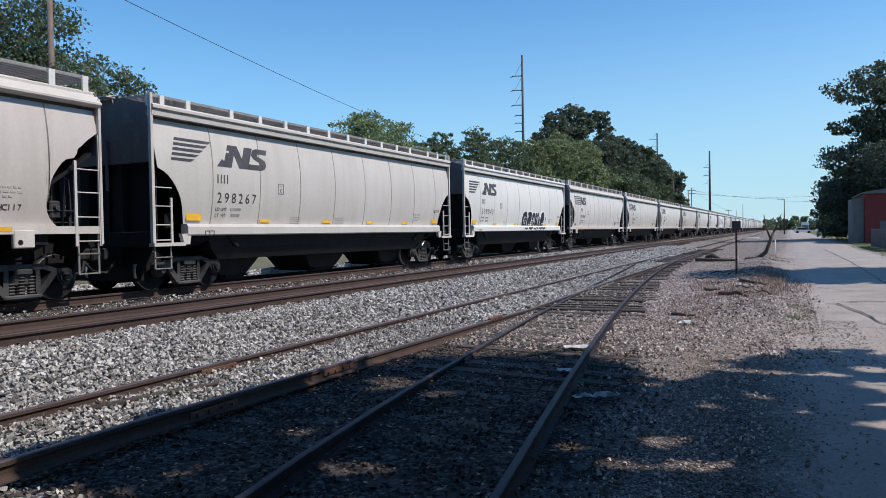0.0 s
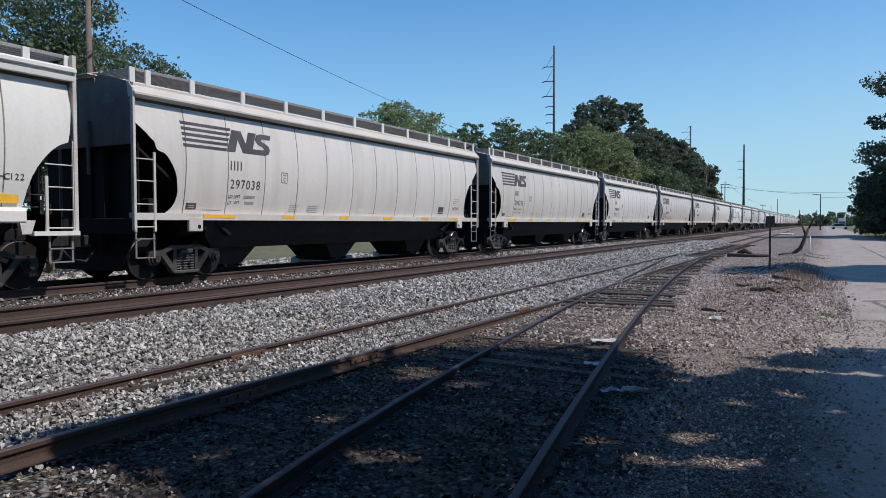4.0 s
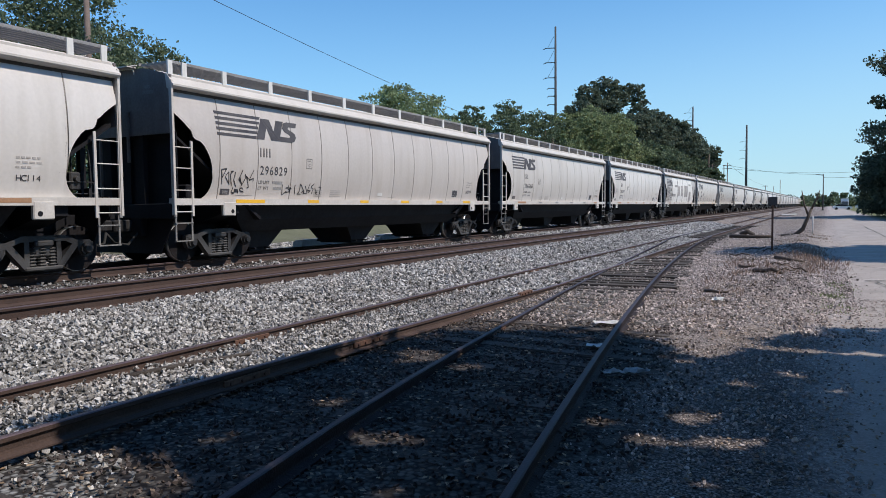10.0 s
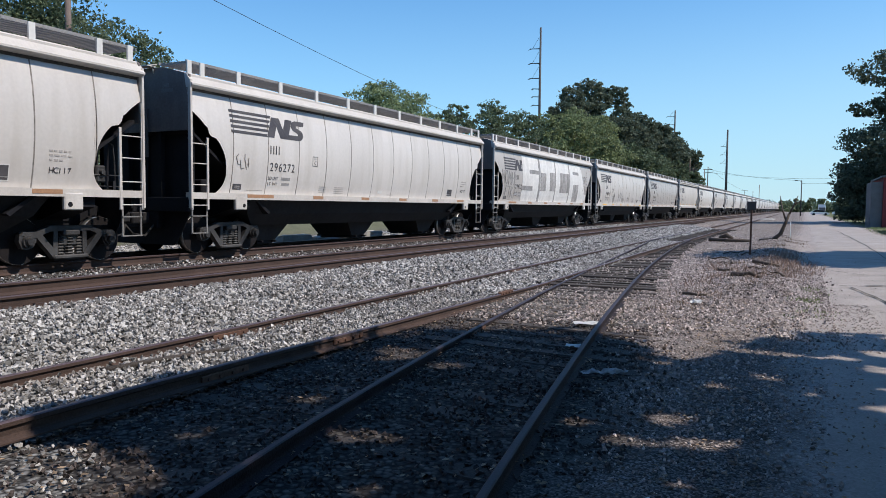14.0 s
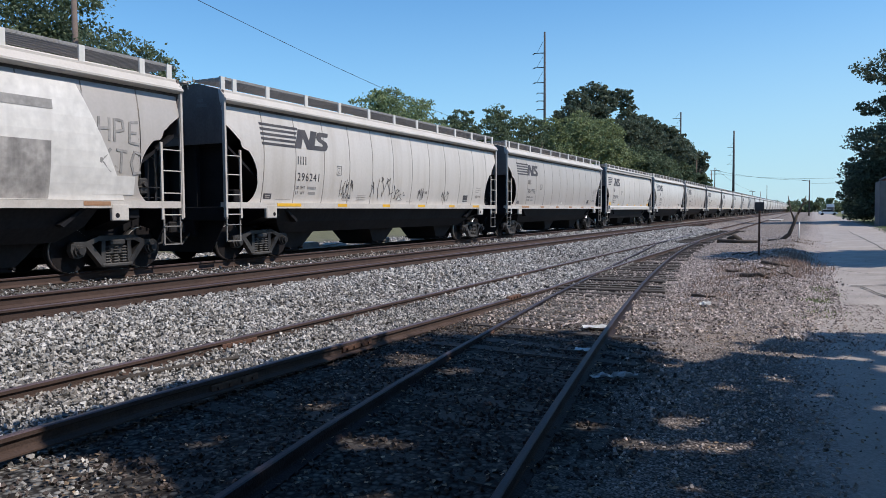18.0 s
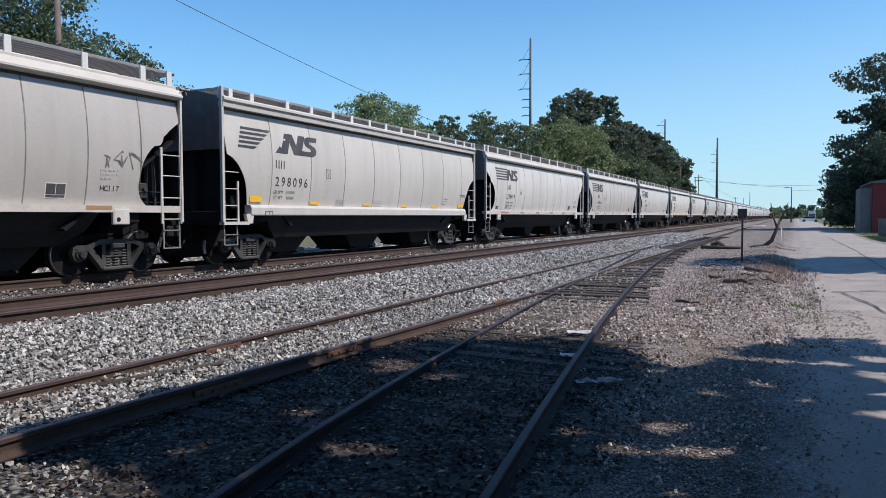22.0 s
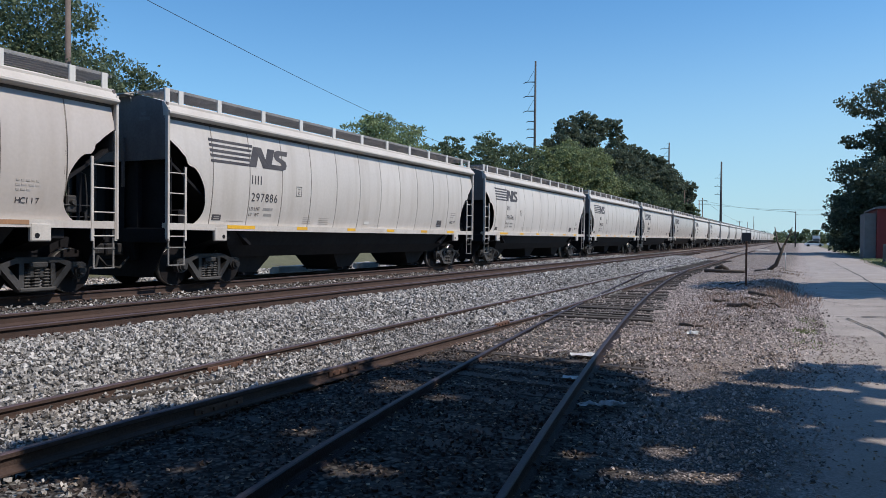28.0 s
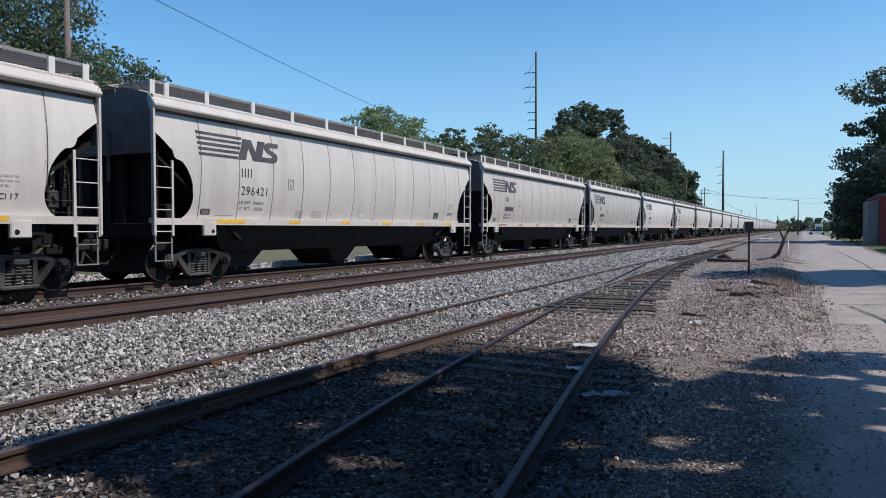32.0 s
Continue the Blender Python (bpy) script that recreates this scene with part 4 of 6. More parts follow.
        truck_parts(car, e + q * tc)
    # underframe and bays
    bm = bmesh.new()
    box(bm, -0.3, 0.3, 0.1, L - 0.1, 0.75, 1.1, 0.02)
    part("center_sill", bm, BLACK, car)
    for e, q in ((0.0, 1), (L, -1)):
        bm = bmesh.new()
        a, c = sorted((e + q * 0.02, e + q * 3.0))
        box(bm, -0.5, 0.5, a, c, 0.6, 1.15, 0.03)
        part("draft_sill", bm, BLACK, car)
        bm = bmesh.new()
        tc = (1.8 if q > 0 else 1.38) if kind == "P" else 1.5
        a, c = sorted((e + q * (tc - 0.28), e + q * (tc + 0.28)))
        prism(bm, [(-1.5, 1.3), (-1.5, 1.12), (-0.6, 0.86), (0.6, 0.86), (1.5, 1.12), (1.5, 1.3)], "y", a, c)
        part("body_bolster", bm, BLACK, car)
        for yy in (tc - 0.86, tc + 0.86):
            bm = bmesh.new()
            box(bm, -0.8, 0.8, e + q * yy - 0.09, e + q * yy + 0.09, 0.3, 0.52, 0.02)
            part("brake_beam", bm, BLACK, car)
        bm = bmesh.new()
        sweep(bm, [(0.35, e + q * 0.1, 0.75), (0.38, e - q * 0.25, 0.45), (0.3, e - q * 0.55, 0.5), (0.2, e - q * 0.68, 0.72)], [0.03] * 4, 6)
        part("air_hose", bm, RUBBER, car)
    # the three hoppers: a common trough that falls to narrow outlets
    bays = [(3.3, 4.05), (8.0, 8.75), (12.7, 13.45)] if kind == "P" else [(3.05, 4.05), (7.05, 8.4), (11.4, 12.4)]
    zb, zm, ends = 0.2, 0.64, 1.3
    for y0, y1 in bays:
        bm = bmesh.new()
        rings = []
        for z, w, out in ((zb, 0.68, 0.0), (zm, 0.8, 0.42), (0.8, 0.86, 0.56)):
            rings.append([bm.verts.new((sx * w, y, z)) for sx, y in ((-1, y0 - out), (1, y0 - out), (1, y1 + out), (-1, y1 + out))])
        bm.faces.new(rings[0][::-1])
        bm.faces.new(rings[2])
        for r0, r1 in zip(rings, rings[1:]):
            for i in range(4):
                bm.faces.new((r0[i], r0[(i + 1) % 4], r1[(i + 1) % 4], r1[i]))
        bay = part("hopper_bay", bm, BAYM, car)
        bm = bmesh.new()
        box(bm, -0.64, 0.64, y0 + 0.04, y1 - 0.04, zb - 0.1, zb + 0.02, 0.01)
        for k in (y0 + 0.1, y1 - 0.1):
            tube(bm, (-0.8, k, zb - 0.03), (0.8, k, zb - 0.03), 0.03, n=8)
        part("outlet_gate", bm, BLACK, bay)
    # trough side sheets, each hopper's bulge meeting the next
    edges2 = [bays[0][0] - ends] + [(a[1] + b[0]) / 2 for a, b in zip(bays, bays[1:])] + [bays[2][1] + ends]
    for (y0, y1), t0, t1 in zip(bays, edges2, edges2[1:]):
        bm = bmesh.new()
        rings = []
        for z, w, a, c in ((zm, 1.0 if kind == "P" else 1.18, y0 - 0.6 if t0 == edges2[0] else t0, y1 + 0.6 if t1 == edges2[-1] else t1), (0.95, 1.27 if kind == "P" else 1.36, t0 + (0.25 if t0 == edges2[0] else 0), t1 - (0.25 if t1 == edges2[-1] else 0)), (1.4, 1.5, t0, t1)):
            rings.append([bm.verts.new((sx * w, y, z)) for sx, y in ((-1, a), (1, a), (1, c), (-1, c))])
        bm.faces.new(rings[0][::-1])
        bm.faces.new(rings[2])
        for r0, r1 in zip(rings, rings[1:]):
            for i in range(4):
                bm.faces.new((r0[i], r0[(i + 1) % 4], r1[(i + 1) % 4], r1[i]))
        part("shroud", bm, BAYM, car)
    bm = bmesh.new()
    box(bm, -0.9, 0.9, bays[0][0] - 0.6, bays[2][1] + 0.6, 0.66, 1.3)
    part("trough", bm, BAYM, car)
    # roof walk
    stan = [0.03, 0.43, 1.65, 3.27, 4.88, 6.5, 8.07, 9.66, 11.25, 12.78, 14.35, 15.77, 16.5] if kind == "P" else [0.0, 0.37, 1.16, 2.63, 3.74, 4.83, 5.88, 6.95, 8.02, 9.09, 10.14, 11.23, 12.23, 13.71, 14.58, 15.38]
    top = 4.47 if kind == "P" else 4.4
    bm = bmesh.new()
    box(bm, -0.065, 0.065, -0.04, 0.0, 0, top - 4.12)
    post = bpy.data.meshes.new("stanchion")
    bm.to_mesh(post)
    bm.free()
    for s in (-1, 1):
        bm = bmesh.new()
        x0, x1 = s * 0.6, s * 1.5
        box(bm, min(x1, x1 - s * 0.03), max(x1, x1 - s * 0.03), 0, L - 0.1, top - 0.03, top + 0.03)
        box(bm, min(x0, x0 + s * 0.03), max(x0, x0 + s * 0.03), 0, L - 0.1, top - 0.03, top + 0.03)
        if detailed:
            for k in range(int(L / 0.09)):
                y = 0.05 + k * 0.09
                box(bm, min(x0, x1), max(x0, x1), y, y + 0.022, top - 0.045, top + 0.012)
            for k in range(1, 4):
                xx = x0 + (x1 - x0) * k / 4
                box(bm, xx - 0.006, xx + 0.006, 0, L - 0.1, top - 0.01, top + 0.008)
        else:
            for k in range(int(L / 0.3)):
                y = 0.05 + k * 0.3
                box(bm, min(x0, x1), max(x0, x1), y, y + 0.09, top - 0.025, top + 0.012)
        part("running_board", bm, GRATE, car)
        if detailed or s > 0:
            for y in stan:
                meshed("stanchion", post, WHITE, car, pose(s * 1.5, y + 0.03, 4.14, 0, 0, 90))
    hb = bmesh.new()
    for k in range(4):
        a = 0.6 + k * (L - 1.2) / 4
        box(hb, -0.45, 0.45, a + 0.04, a + (L - 1.2) / 4 - 0.04, 4.34, 4.46, 0.03)
    part("hatch_cover", hb, ROOFM, car)
    # reflectors and lettering
    if detailed:
        if kind == "P":
            for a, b in ((1.87, 2.88), (4.62, 5.1), (7.15, 7.6), (9.56, 10.06), (12.05, 12.52), (14.25, 14.86)):
                bm = bmesh.new()
                box(bm, 1.615, 1.626, a, b, 1.37, 1.455)
                part("reflector", bm, YELLOW, car, "yellow reflective strip")
        else:
            for a, b, c, d in ((1.03, 1.5, 1.61, 1.82), (3.65, 4.08, 1.58, 1.66), (6.53, 6.98, 1.58, 1.66), (9.1, 9.5, 1.57, 1.65), (11.55, 12.0, 1.57, 1.65), (13.92, 14.4, 1.6, 1.8)):
                bm = bmesh.new()
                x = side_x((c + d) / 2)
                box(bm, x - 0.01, x + 0.012, a, b, c, d)
                part("reflector", bm, YELLOW, car, "yellow reflective strip")
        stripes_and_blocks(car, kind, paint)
    return car


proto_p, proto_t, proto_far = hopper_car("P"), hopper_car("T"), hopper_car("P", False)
CARS = []
u = -P_PITCH
for k in range(-1, 47):
    kind = "T" if k in (0, 1, 11) else "P"
    proto = proto_t if kind == "T" else proto_p if k < 21 else proto_far
    at = u - 0.2 if k < 1 else u  # the two leading cars ride a little further ahead
    first = (k == -1 and proto is proto_p) or (k == 0) or (k == 21)
    car = proto if first else copy_thing(proto, pose(TRAIN_C, at, RAIL_Z))
    CARS.append((car, at))
    u += T_PITCH if kind == "T" else P_PITCH


# ---- what sets single cars apart ----
SILVER = mat("silver_spray_paint", (0.7, 0.68, 0.65), 0.45, 0.0, var=0.12, scale=2, fine=7, bump=0.03, stain=(0.5, 0.48, 0.46), stain_amount=0.45, streak=True)
GREYSPRAY = mat("grey_spray_paint", (0.29, 0.28, 0.27), 0.6, var=0.25, scale=3, fine=10, bump=0.03, stain=(0.16, 0.15, 0.15), stain_amount=0.5)
DARKSPRAY = mat("mottled_grey_spray_paint", (0.36, 0.34, 0.325), 0.6, var=0.3, scale=2.5, fine=8, bump=0.03, stain=(0.1, 0.097, 0.095), stain_amount=0.8, streak=True)
BLACKSPRAY = mat("black_spray_paint", (0.02, 0.022, 0.03), 0.5, var=0.3, scale=4, fine=20, bump=0.02)
WHITESPRAY = mat("white_spray_paint", (0.78, 0.78, 0.78), 0.5, var=0.05, bump=0.02)
TINTS = [CREAM,
         mat("pinkish_cream_paint", (0.51, 0.465, 0.43), 0.4, spec=0.6, var=0.05, scale=0.8, fine=14, bump=0.04, stain=(0.36, 0.3, 0.25), stain_amount=0.32, streak=True, rand=0.04),
         mat("greyish_cream_paint", (0.44, 0.41, 0.385), 0.4, spec=0.6, var=0.05, scale=0.8, fine=14, bump=0.04, stain=(0.33, 0.3, 0.26), stain_amount=0.32, streak=True, rand=0.03),
         mat("pale_cream_paint", (0.61, 0.575, 0.54), 0.4, spec=0.6, var=0.05, scale=0.8, fine=14, bump=0.04, stain=(0.4, 0.36, 0.31), stain_amount=0.32, streak=True, rand=0.04)]
DULLWHITE = mat("dull_white_paint", (0.53, 0.5, 0.465), 0.5, var=0.05, scale=0.8, fine=14, bump=0.04, stain=(0.36, 0.32, 0.28), stain_amount=0.25, streak=True, rand=0.03)
GLYPHS = {}


def lettering(name, words, size, car, y, z, m, squeeze=1.0):
    """Stencilled characters lying on the car's side."""
    key = (words, size, squeeze)
    if key not in GLYPHS:
        cu = bpy.data.curves.new("words", "FONT")
        cu.body, cu.size, cu.extrude, cu.resolution_u = words, size, 0.002, 3
        tmp = bpy.data.objects.new("words", cu)
        scene.collection.objects.link(tmp)
        me = bpy.data.meshes.new_from_object(tmp.evaluated_get(bpy.context.evaluated_depsgraph_get()))
        bpy.data.objects.remove(tmp)
        me.transform(Matrix.Diagonal((squeeze, 1, 1, 1)))
        GLYPHS[key] = me
    ob = meshed(name, GLYPHS[key], m, car, pose(side_x(z) + 0.006, y, z, 90 + math.degrees(math.atan2(side_x(z + size * 0.7) - side_x(z), size * 0.7)), 0, 90))
    return ob


def side_patch(car, name, y0, y1, z0, z1, m, depth=0.006, lean=0.0, lean1=None, label=""):
    """A thin painted patch that follows the bowed side; lean shifts its lower corners along the car."""
    bm = bmesh.new()
    n = max(2, int((z1 - z0) / 0.3) + 1)
    fr, bk = [], []
    lean1 = lean if lean1 is None else lean1
    for i in range(n):
        f = i / (n - 1)
        z = z1 + (z0 - z1) * f
        fr.append([bm.verts.new((side_x(z) + depth, y, z)) for y in (y0 + lean * f, y1 + lean1 * f)])
        bk.append([bm.verts.new((side_x(z) - 0.002, y, z)) for y in (y0 + lean * f, y1 + lean1 * f)])
    for i in range(n - 1):
        bm.faces.new((fr[i][0], fr[i + 1][0], fr[i + 1][1], fr[i][1]))
        bm.faces.new((fr[i][0], bk[i][0], bk[i + 1][0], fr[i + 1][0]))
        bm.faces.new((fr[i][1], fr[i + 1][1], bk[i + 1][1], bk[i][1]))
    bm.faces.new((fr[0][0], fr[0][1], bk[0][1], bk[0][0]))
    bm.faces.new((fr[-1][0], bk[-1][0], bk[-1][1], fr[-1][1]))
    bmesh.ops.recalc_face_normals(bm, faces=bm.faces)
    return part(name, bm, m, car, label)


def scrawl(car, y0, y1, z0, z1, seed, m, strokes=7, width=0.02, label="scrawled spray tag"):
    """Loose zigzag strokes sprayed over a stretch of the side."""
    rng = random.Random(seed)
    bm = bmesh.new()
    for s in range(strokes):
        c = y0 + (y1 - y0) * (s + 0.5) / strokes
        w = (y1 - y0) / strokes * 0.75
        pts = [(c + rng.uniform(-w, w), rng.uniform(z0, z1)) for _ in range(rng.randint(3, 6))]
        pts.sort(key=lambda p: -p[1] + rng.uniform(-0.2, 0.2))
        for (a, b), (c2, d) in zip(pts, pts[1:]):
            l = math.hypot(c2 - a, d - b) or 1
            nx, nz = -(d - b) / l * width / 2, (c2 - a) / l * width / 2
            q = [(a + nx, b + nz), (c2 + nx, d + nz), (c2 - nx, d - nz), (a - nx, b - nz)]
            bm.faces.new([bm.verts.new((side_x(z) + 0.008, y, z)) for y, z in q])
    bmesh.ops.solidify(bm, geom=bm.faces[:], thickness=0.003)
    return part("spray_tag", bm, m, car, label)


def skin_x(z):
    """The painted surface: bowed side above, side sill below."""
    return max(side_x(z), float(np.interp(z, [1.25, 1.28, 1.46, 1.53], [1.62, 1.652, 1.652, 0.0])))


def blob(car, y, z, w, h, m, depth, seed):
    """A rounded letter body lying on the car's side, in rows that follow its bow."""
    ph = random.Random(seed).uniform(0, 6)
    ring = []
    for i in range(48):
        a = 2 * math.pi * i / 48
        r = 1 + 0.05 * math.sin(3 * a + ph)
        sq = (abs(math.cos(a)) ** 2.6 + abs(math.sin(a)) ** 2.6) ** (-1 / 2.6)
        ring.append((y + w / 2 * r * sq * math.cos(a), z + h / 2 * r * sq * math.sin(a)))
    lo, hi = min(q[1] for q in ring), max(q[1] for q in ring)
    bm = bmesh.new()
    rows = []
    for i in range(19):
        b = lo + (hi - lo) * (0.004 + 0.992 * (0.5 - 0.5 * math.cos(math.pi * i / 18)))
        cross = [p[0] + (q[0] - p[0]) * (b - p[1]) / (q[1] - p[1]) for p, q in zip(ring, ring[1:] + ring[:1]) if (p[1] - b) * (q[1] - b) < 0]
        rows.append([bm.verts.new((skin_x(b) + depth, v, b)) for v in (min(cross), max(cross))] + [bm.verts.new((skin_x(b) - 0.004, v, b)) for v in (max(cross), min(cross))])
    for p, q in zip(rows, rows[1:]):
        for k in range(4):
            bm.faces.new((p[k], p[(k + 1) % 4], q[(k + 1) % 4], q[k]))
    bm.faces.new(rows[0])
    bm.faces.new(rows[-1])
    bmesh.ops.recalc_face_normals(bm, faces=bm.faces)
    return part("spray_letter", bm, m, car)


def stroke(car, pts, width, m, depth):
    """One sprayed line on the car's side."""
    fine = []
    for (a, b), (c, d) in zip(pts, pts[1:]):
        fine += [(a + (c - a) * k / 4, b + (d - b) * k / 4) for k in range(4)]
    fine.append(pts[-1])
    bm = bmesh.new()
    prev = None
    for i, (a, b) in enumerate(fine):
        p, q = fine[max(i - 1, 0)], fine[min(i + 1, len(fine) - 1)]
        t = Vector((q[0] - p[0], q[1] - p[1])).normalized() * width / 2
        row = [bm.verts.new((skin_x(b) + e, a + k * t.y, b - k * t.x)) for k, e in ((1, depth), (-1, depth), (-1, -0.004), (1, -0.004))]
        if prev:
            for k in range(4):
                bm.faces.new((prev[k], prev[(k + 1) % 4], row[(k + 1) % 4], row[k]))
        else:
            bm.faces.new(row)
        prev = row
    bm.faces.new(prev)
    bmesh.ops.recalc_face_normals(bm, faces=bm.faces)
    return part("spray_stroke", bm, m, car)


NUMBERS = ["296117", "298267", "298043", "297038", "296258", "295043", "296829", "296660", "296272", "294778", "296241", "294755", "298096", "296919", "296146", "297886", "296841", "296421"]
for k, (car, u) in enumerate(CARS[:22]):
    wide = k in (1, 2, 12)
    ny = 1.99 if wide else 2.74
    if k < len(NUMBERS):
        for i, ch in enumerate(NUMBERS[k]):
            lettering("digit", ch, 0.36 if wide else 0.315, car, ny + i * (0.255 if wide else 0.179), 2.06 if wide else 2.09, LOGO, 0.95)
    else:
        side_patch(car, "number_bar", ny, ny + 1.05, 2.08, 2.28, LOGO)
    tagged(lettering("data_line", "LD LMT", 0.12, car, ny - 0.03, 1.86, STENCIL), kind="stuff")
    tagged(lettering("data_line", "LT  WT", 0.12, car, ny - 0.03, 1.71, STENCIL), kind="stuff")
    side_patch(car, "data_bar", ny + 0.5, ny + 0.88, 1.865, 1.935, GREYSPRAY, 0.005)
    side_patch(car, "data_bar", ny + 0.54, ny + 0.86, 1.715, 1.785, GREYSPRAY, 0.005)
    for i, ch in enumerate("HC122" if wide else "HC114" if k == 5 else "HC117"):
        lettering("class_code", ch, 0.16, car, (14.02 if wide else 14.62) + i * 0.098, 2.02 if wide else 1.76, LOGO)
    lettering("stencil", "C", 0.13, car, (4.33 if wide else 4.58) + 0.075, 2.41 if wide else 2.36, STENCIL)
    if k in (1, 12):
        for o in car.children:
            if o.name.split(".")[0] in ("side_panel", "side_sill", "top_chord"):
                o.material_slots[0].link = "OBJECT"
                o.material_slots[0].material = DULLWHITE
    if not wide:
        tint = TINTS[(1, 3, 1, 3, 0, 3, 1, 0, 3, 2, 0, 2, 0, 3, 1, 0, 3, 0, 1, 2, 3, 0)[k]]
        bright = k in (3, 4, 6, 10, 15, 16, 17, 0)
        strips = [o for o in car.children if o.name.split(".")[0] == "reflector"]
        for o in strips[1:-1] if k == 7 else ():
            o.material_slots[0].link = "OBJECT"
            o.material_slots[0].material = GREYSPRAY
            tagged(o, "grimy grey strip")
        for o in car.children:
            base = o.name.split(".")[0]
            if base == "side_panel" and tint is not CREAM or base == "reflector" and not bright and not (k == 7 and o in strips[1:-1]):
                o.material_slots[0].link = "OBJECT"
                o.material_slots[0].material = tint if base == "side_panel" else RUSTY

# black bubble letters with white outlines on one white car
car = CARS[2][0]
LETTERS = [([(7.98, 1.81, 0.78, 0.96)], [[(8.2, 1.98), (7.97, 2.01), (7.83, 1.87), (7.84, 1.7), (8.08, 1.66), (8.12, 1.8), (8.02, 1.83)]]),
           ([(8.78, 1.98, 0.72, 0.64), (8.62, 1.72, 0.44, 0.6), (8.77, 1.52, 0.72, 0.4)], [[(8.44, 2.16), (8.52, 1.98), (8.6, 2.12)], [(8.62, 1.7), (8.7, 1.6), (8.9, 1.57), (9.12, 1.62)]]),
           ([(9.43, 1.8, 0.54, 0.94)], [[(9.42, 1.98), (9.38, 1.62)], [(9.28, 1.82), (9.6, 1.78)], [(9.46, 1.96), (9.56, 1.9), (9.46, 1.82)], [(9.42, 1.8), (9.54, 1.66)]]),
           ([(9.84, 1.8, 0.34, 0.92), (10.16, 1.95, 0.36, 0.66), (10.04, 1.75, 0.4, 0.4), (10.2, 1.62, 0.34, 0.55)], [[(10.0, 2.26), (10.0, 2.06)], [(9.9, 1.82), (9.94, 1.98), (10.08, 1.98), (10.12, 1.78)], [(10.02, 1.62), (10.02, 1.38)]]),
           ([(10.48, 1.68, 0.5, 0.72)], [[(10.3, 1.92), (10.42, 1.99), (10.6, 1.92)]]),
           ([(10.95, 1.98, 0.66, 0.62), (10.78, 1.74, 0.4, 0.5), (10.98, 1.5, 0.58, 0.36)], [[(10.56, 2.0), (10.66, 2.12), (10.7, 1.95)], [(10.88, 1.68), (11.0, 1.63), (11.22, 1.65)]])]
for i, (blobs, lines) in enumerate(LETTERS):
    for n, (y, z, w, h) in enumerate(blobs):
        blob(car, y + 0.08, z, w + 0.1, h + 0.1, WHITESPRAY, 0.005 + 0.004 * i, i + n)
    for n, (y, z, w, h) in enumerate(blobs):
        blob(car, y + 0.08, z, w, h, BLACKSPRAY, 0.007 + 0.004 * i, i + n)
    for pts in lines:
        stroke(car, [(a + 0.08, b) for a, b in pts], 0.035, WHITESPRAY, 0.009 + 0.004 * i)
for k, m, d in ((1.0, WHITESPRAY, 0.006), (0.6, BLACKSPRAY, 0.01)):
    stroke(car, [(11.7 - 0.06 * k, 1.9 - 0.2 * k), (11.7, 1.9), (11.7 + 0.06 * k, 1.9 + 0.2 * k)], 0.16 * k, m, d)
# tall silver block letters over most of another car
car = CARS[9][0]
for y0, y1 in ((3.68, 6.12), (6.4, 8.92), (9.06, 11.6)):
    side_patch(car, "spray_letter", y0, y1, 1.48, 3.76, SILVER, 0.012, label="tall silver spray-painted letter")
side_patch(car, "spray_letter", 11.76, 14.2, 1.48, 3.72, SILVER, 0.012, 0.0, 1.1, "tall silver spray-painted letter")
for y0, y1, z0, z1 in ((4.7, 6.13, 2.9, 3.1), (3.67, 5.22, 2.03, 2.26), (6.48, 7.36, 2.06, 3.02), (8.05, 8.9, 2.08, 3.1), (9.84, 11.61, 2.03, 3.15), (12.43, 13.66, 3.16, 3.34), (12.5, 13.6, 1.5, 2.57), (6.12, 6.4, 1.48, 3.74), (8.92, 9.06, 1.48, 3.74), (11.6, 11.76, 1.48, 3.72)):
    side_patch(car, "spray_gap", y0, y1, z0, z1, DARKSPRAY if y1 - y0 > 0.5 and z1 - z0 > 0.5 else GREYSPRAY, 0.016)
for y0, y1, z0, z1, s in ((6.6, 7.2, 2.2, 2.9, 61), (8.1, 8.8, 2.2, 3.0, 62), (9.9, 11.5, 2.1, 3.0, 63), (12.6, 13.5, 1.6, 2.5, 64)):
    scrawl(car, y0, y1, z0, z1, s, BLACKSPRAY, 8, 0.06, "dark grey spray strokes")
# capital-like tags in grey spray beside the big letters: each a set of strokes on a unit cell
CELL = {"m": [[(0, 0), (0.1, 1), (0.5, 0.4), (0.85, 1), (1, 0)]], "o": [[(0.2, 0.1), (0, 0.5), (0.3, 1), (0.8, 0.95), (1, 0.4), (0.7, 0), (0.2, 0.1)]], "h": [[(0, 0), (0.05, 1)], [(0.9, 0), (1, 1)], [(0.05, 0.5), (0.95, 0.55)]],
        "f": [[(0, 0), (0.1, 1), (0.9, 0.95)], [(0.05, 0.5), (0.7, 0.5)]], "t": [[(0, 1), (1, 0.95)], [(0.5, 0.95), (0.45, 0)]], "k": [[(0, 0), (0.05, 1)], [(0.9, 1), (0.1, 0.5), (1, 0)]], "p": [[(0, 0), (0.05, 1), (0.8, 0.95), (0.85, 0.55), (0.1, 0.45)]],
        "e": [[(0.9, 1), (0.1, 0.95), (0, 0.05), (0.95, 0)], [(0.05, 0.5), (0.7, 0.5)]], "c": [[(0.9, 0.9), (0.3, 1), (0, 0.5), (0.3, 0), (0.95, 0.1)]]}


def tag_row(car, cells, y, z, w, h, width, m):
    for i, ch in enumerate(cells):
        for pts in CELL[ch]:
            stroke(car, [(y + (i + a * 0.72) * w, z + b * h - 0.03 * h * i) for a, b in pts], width, m, 0.01)


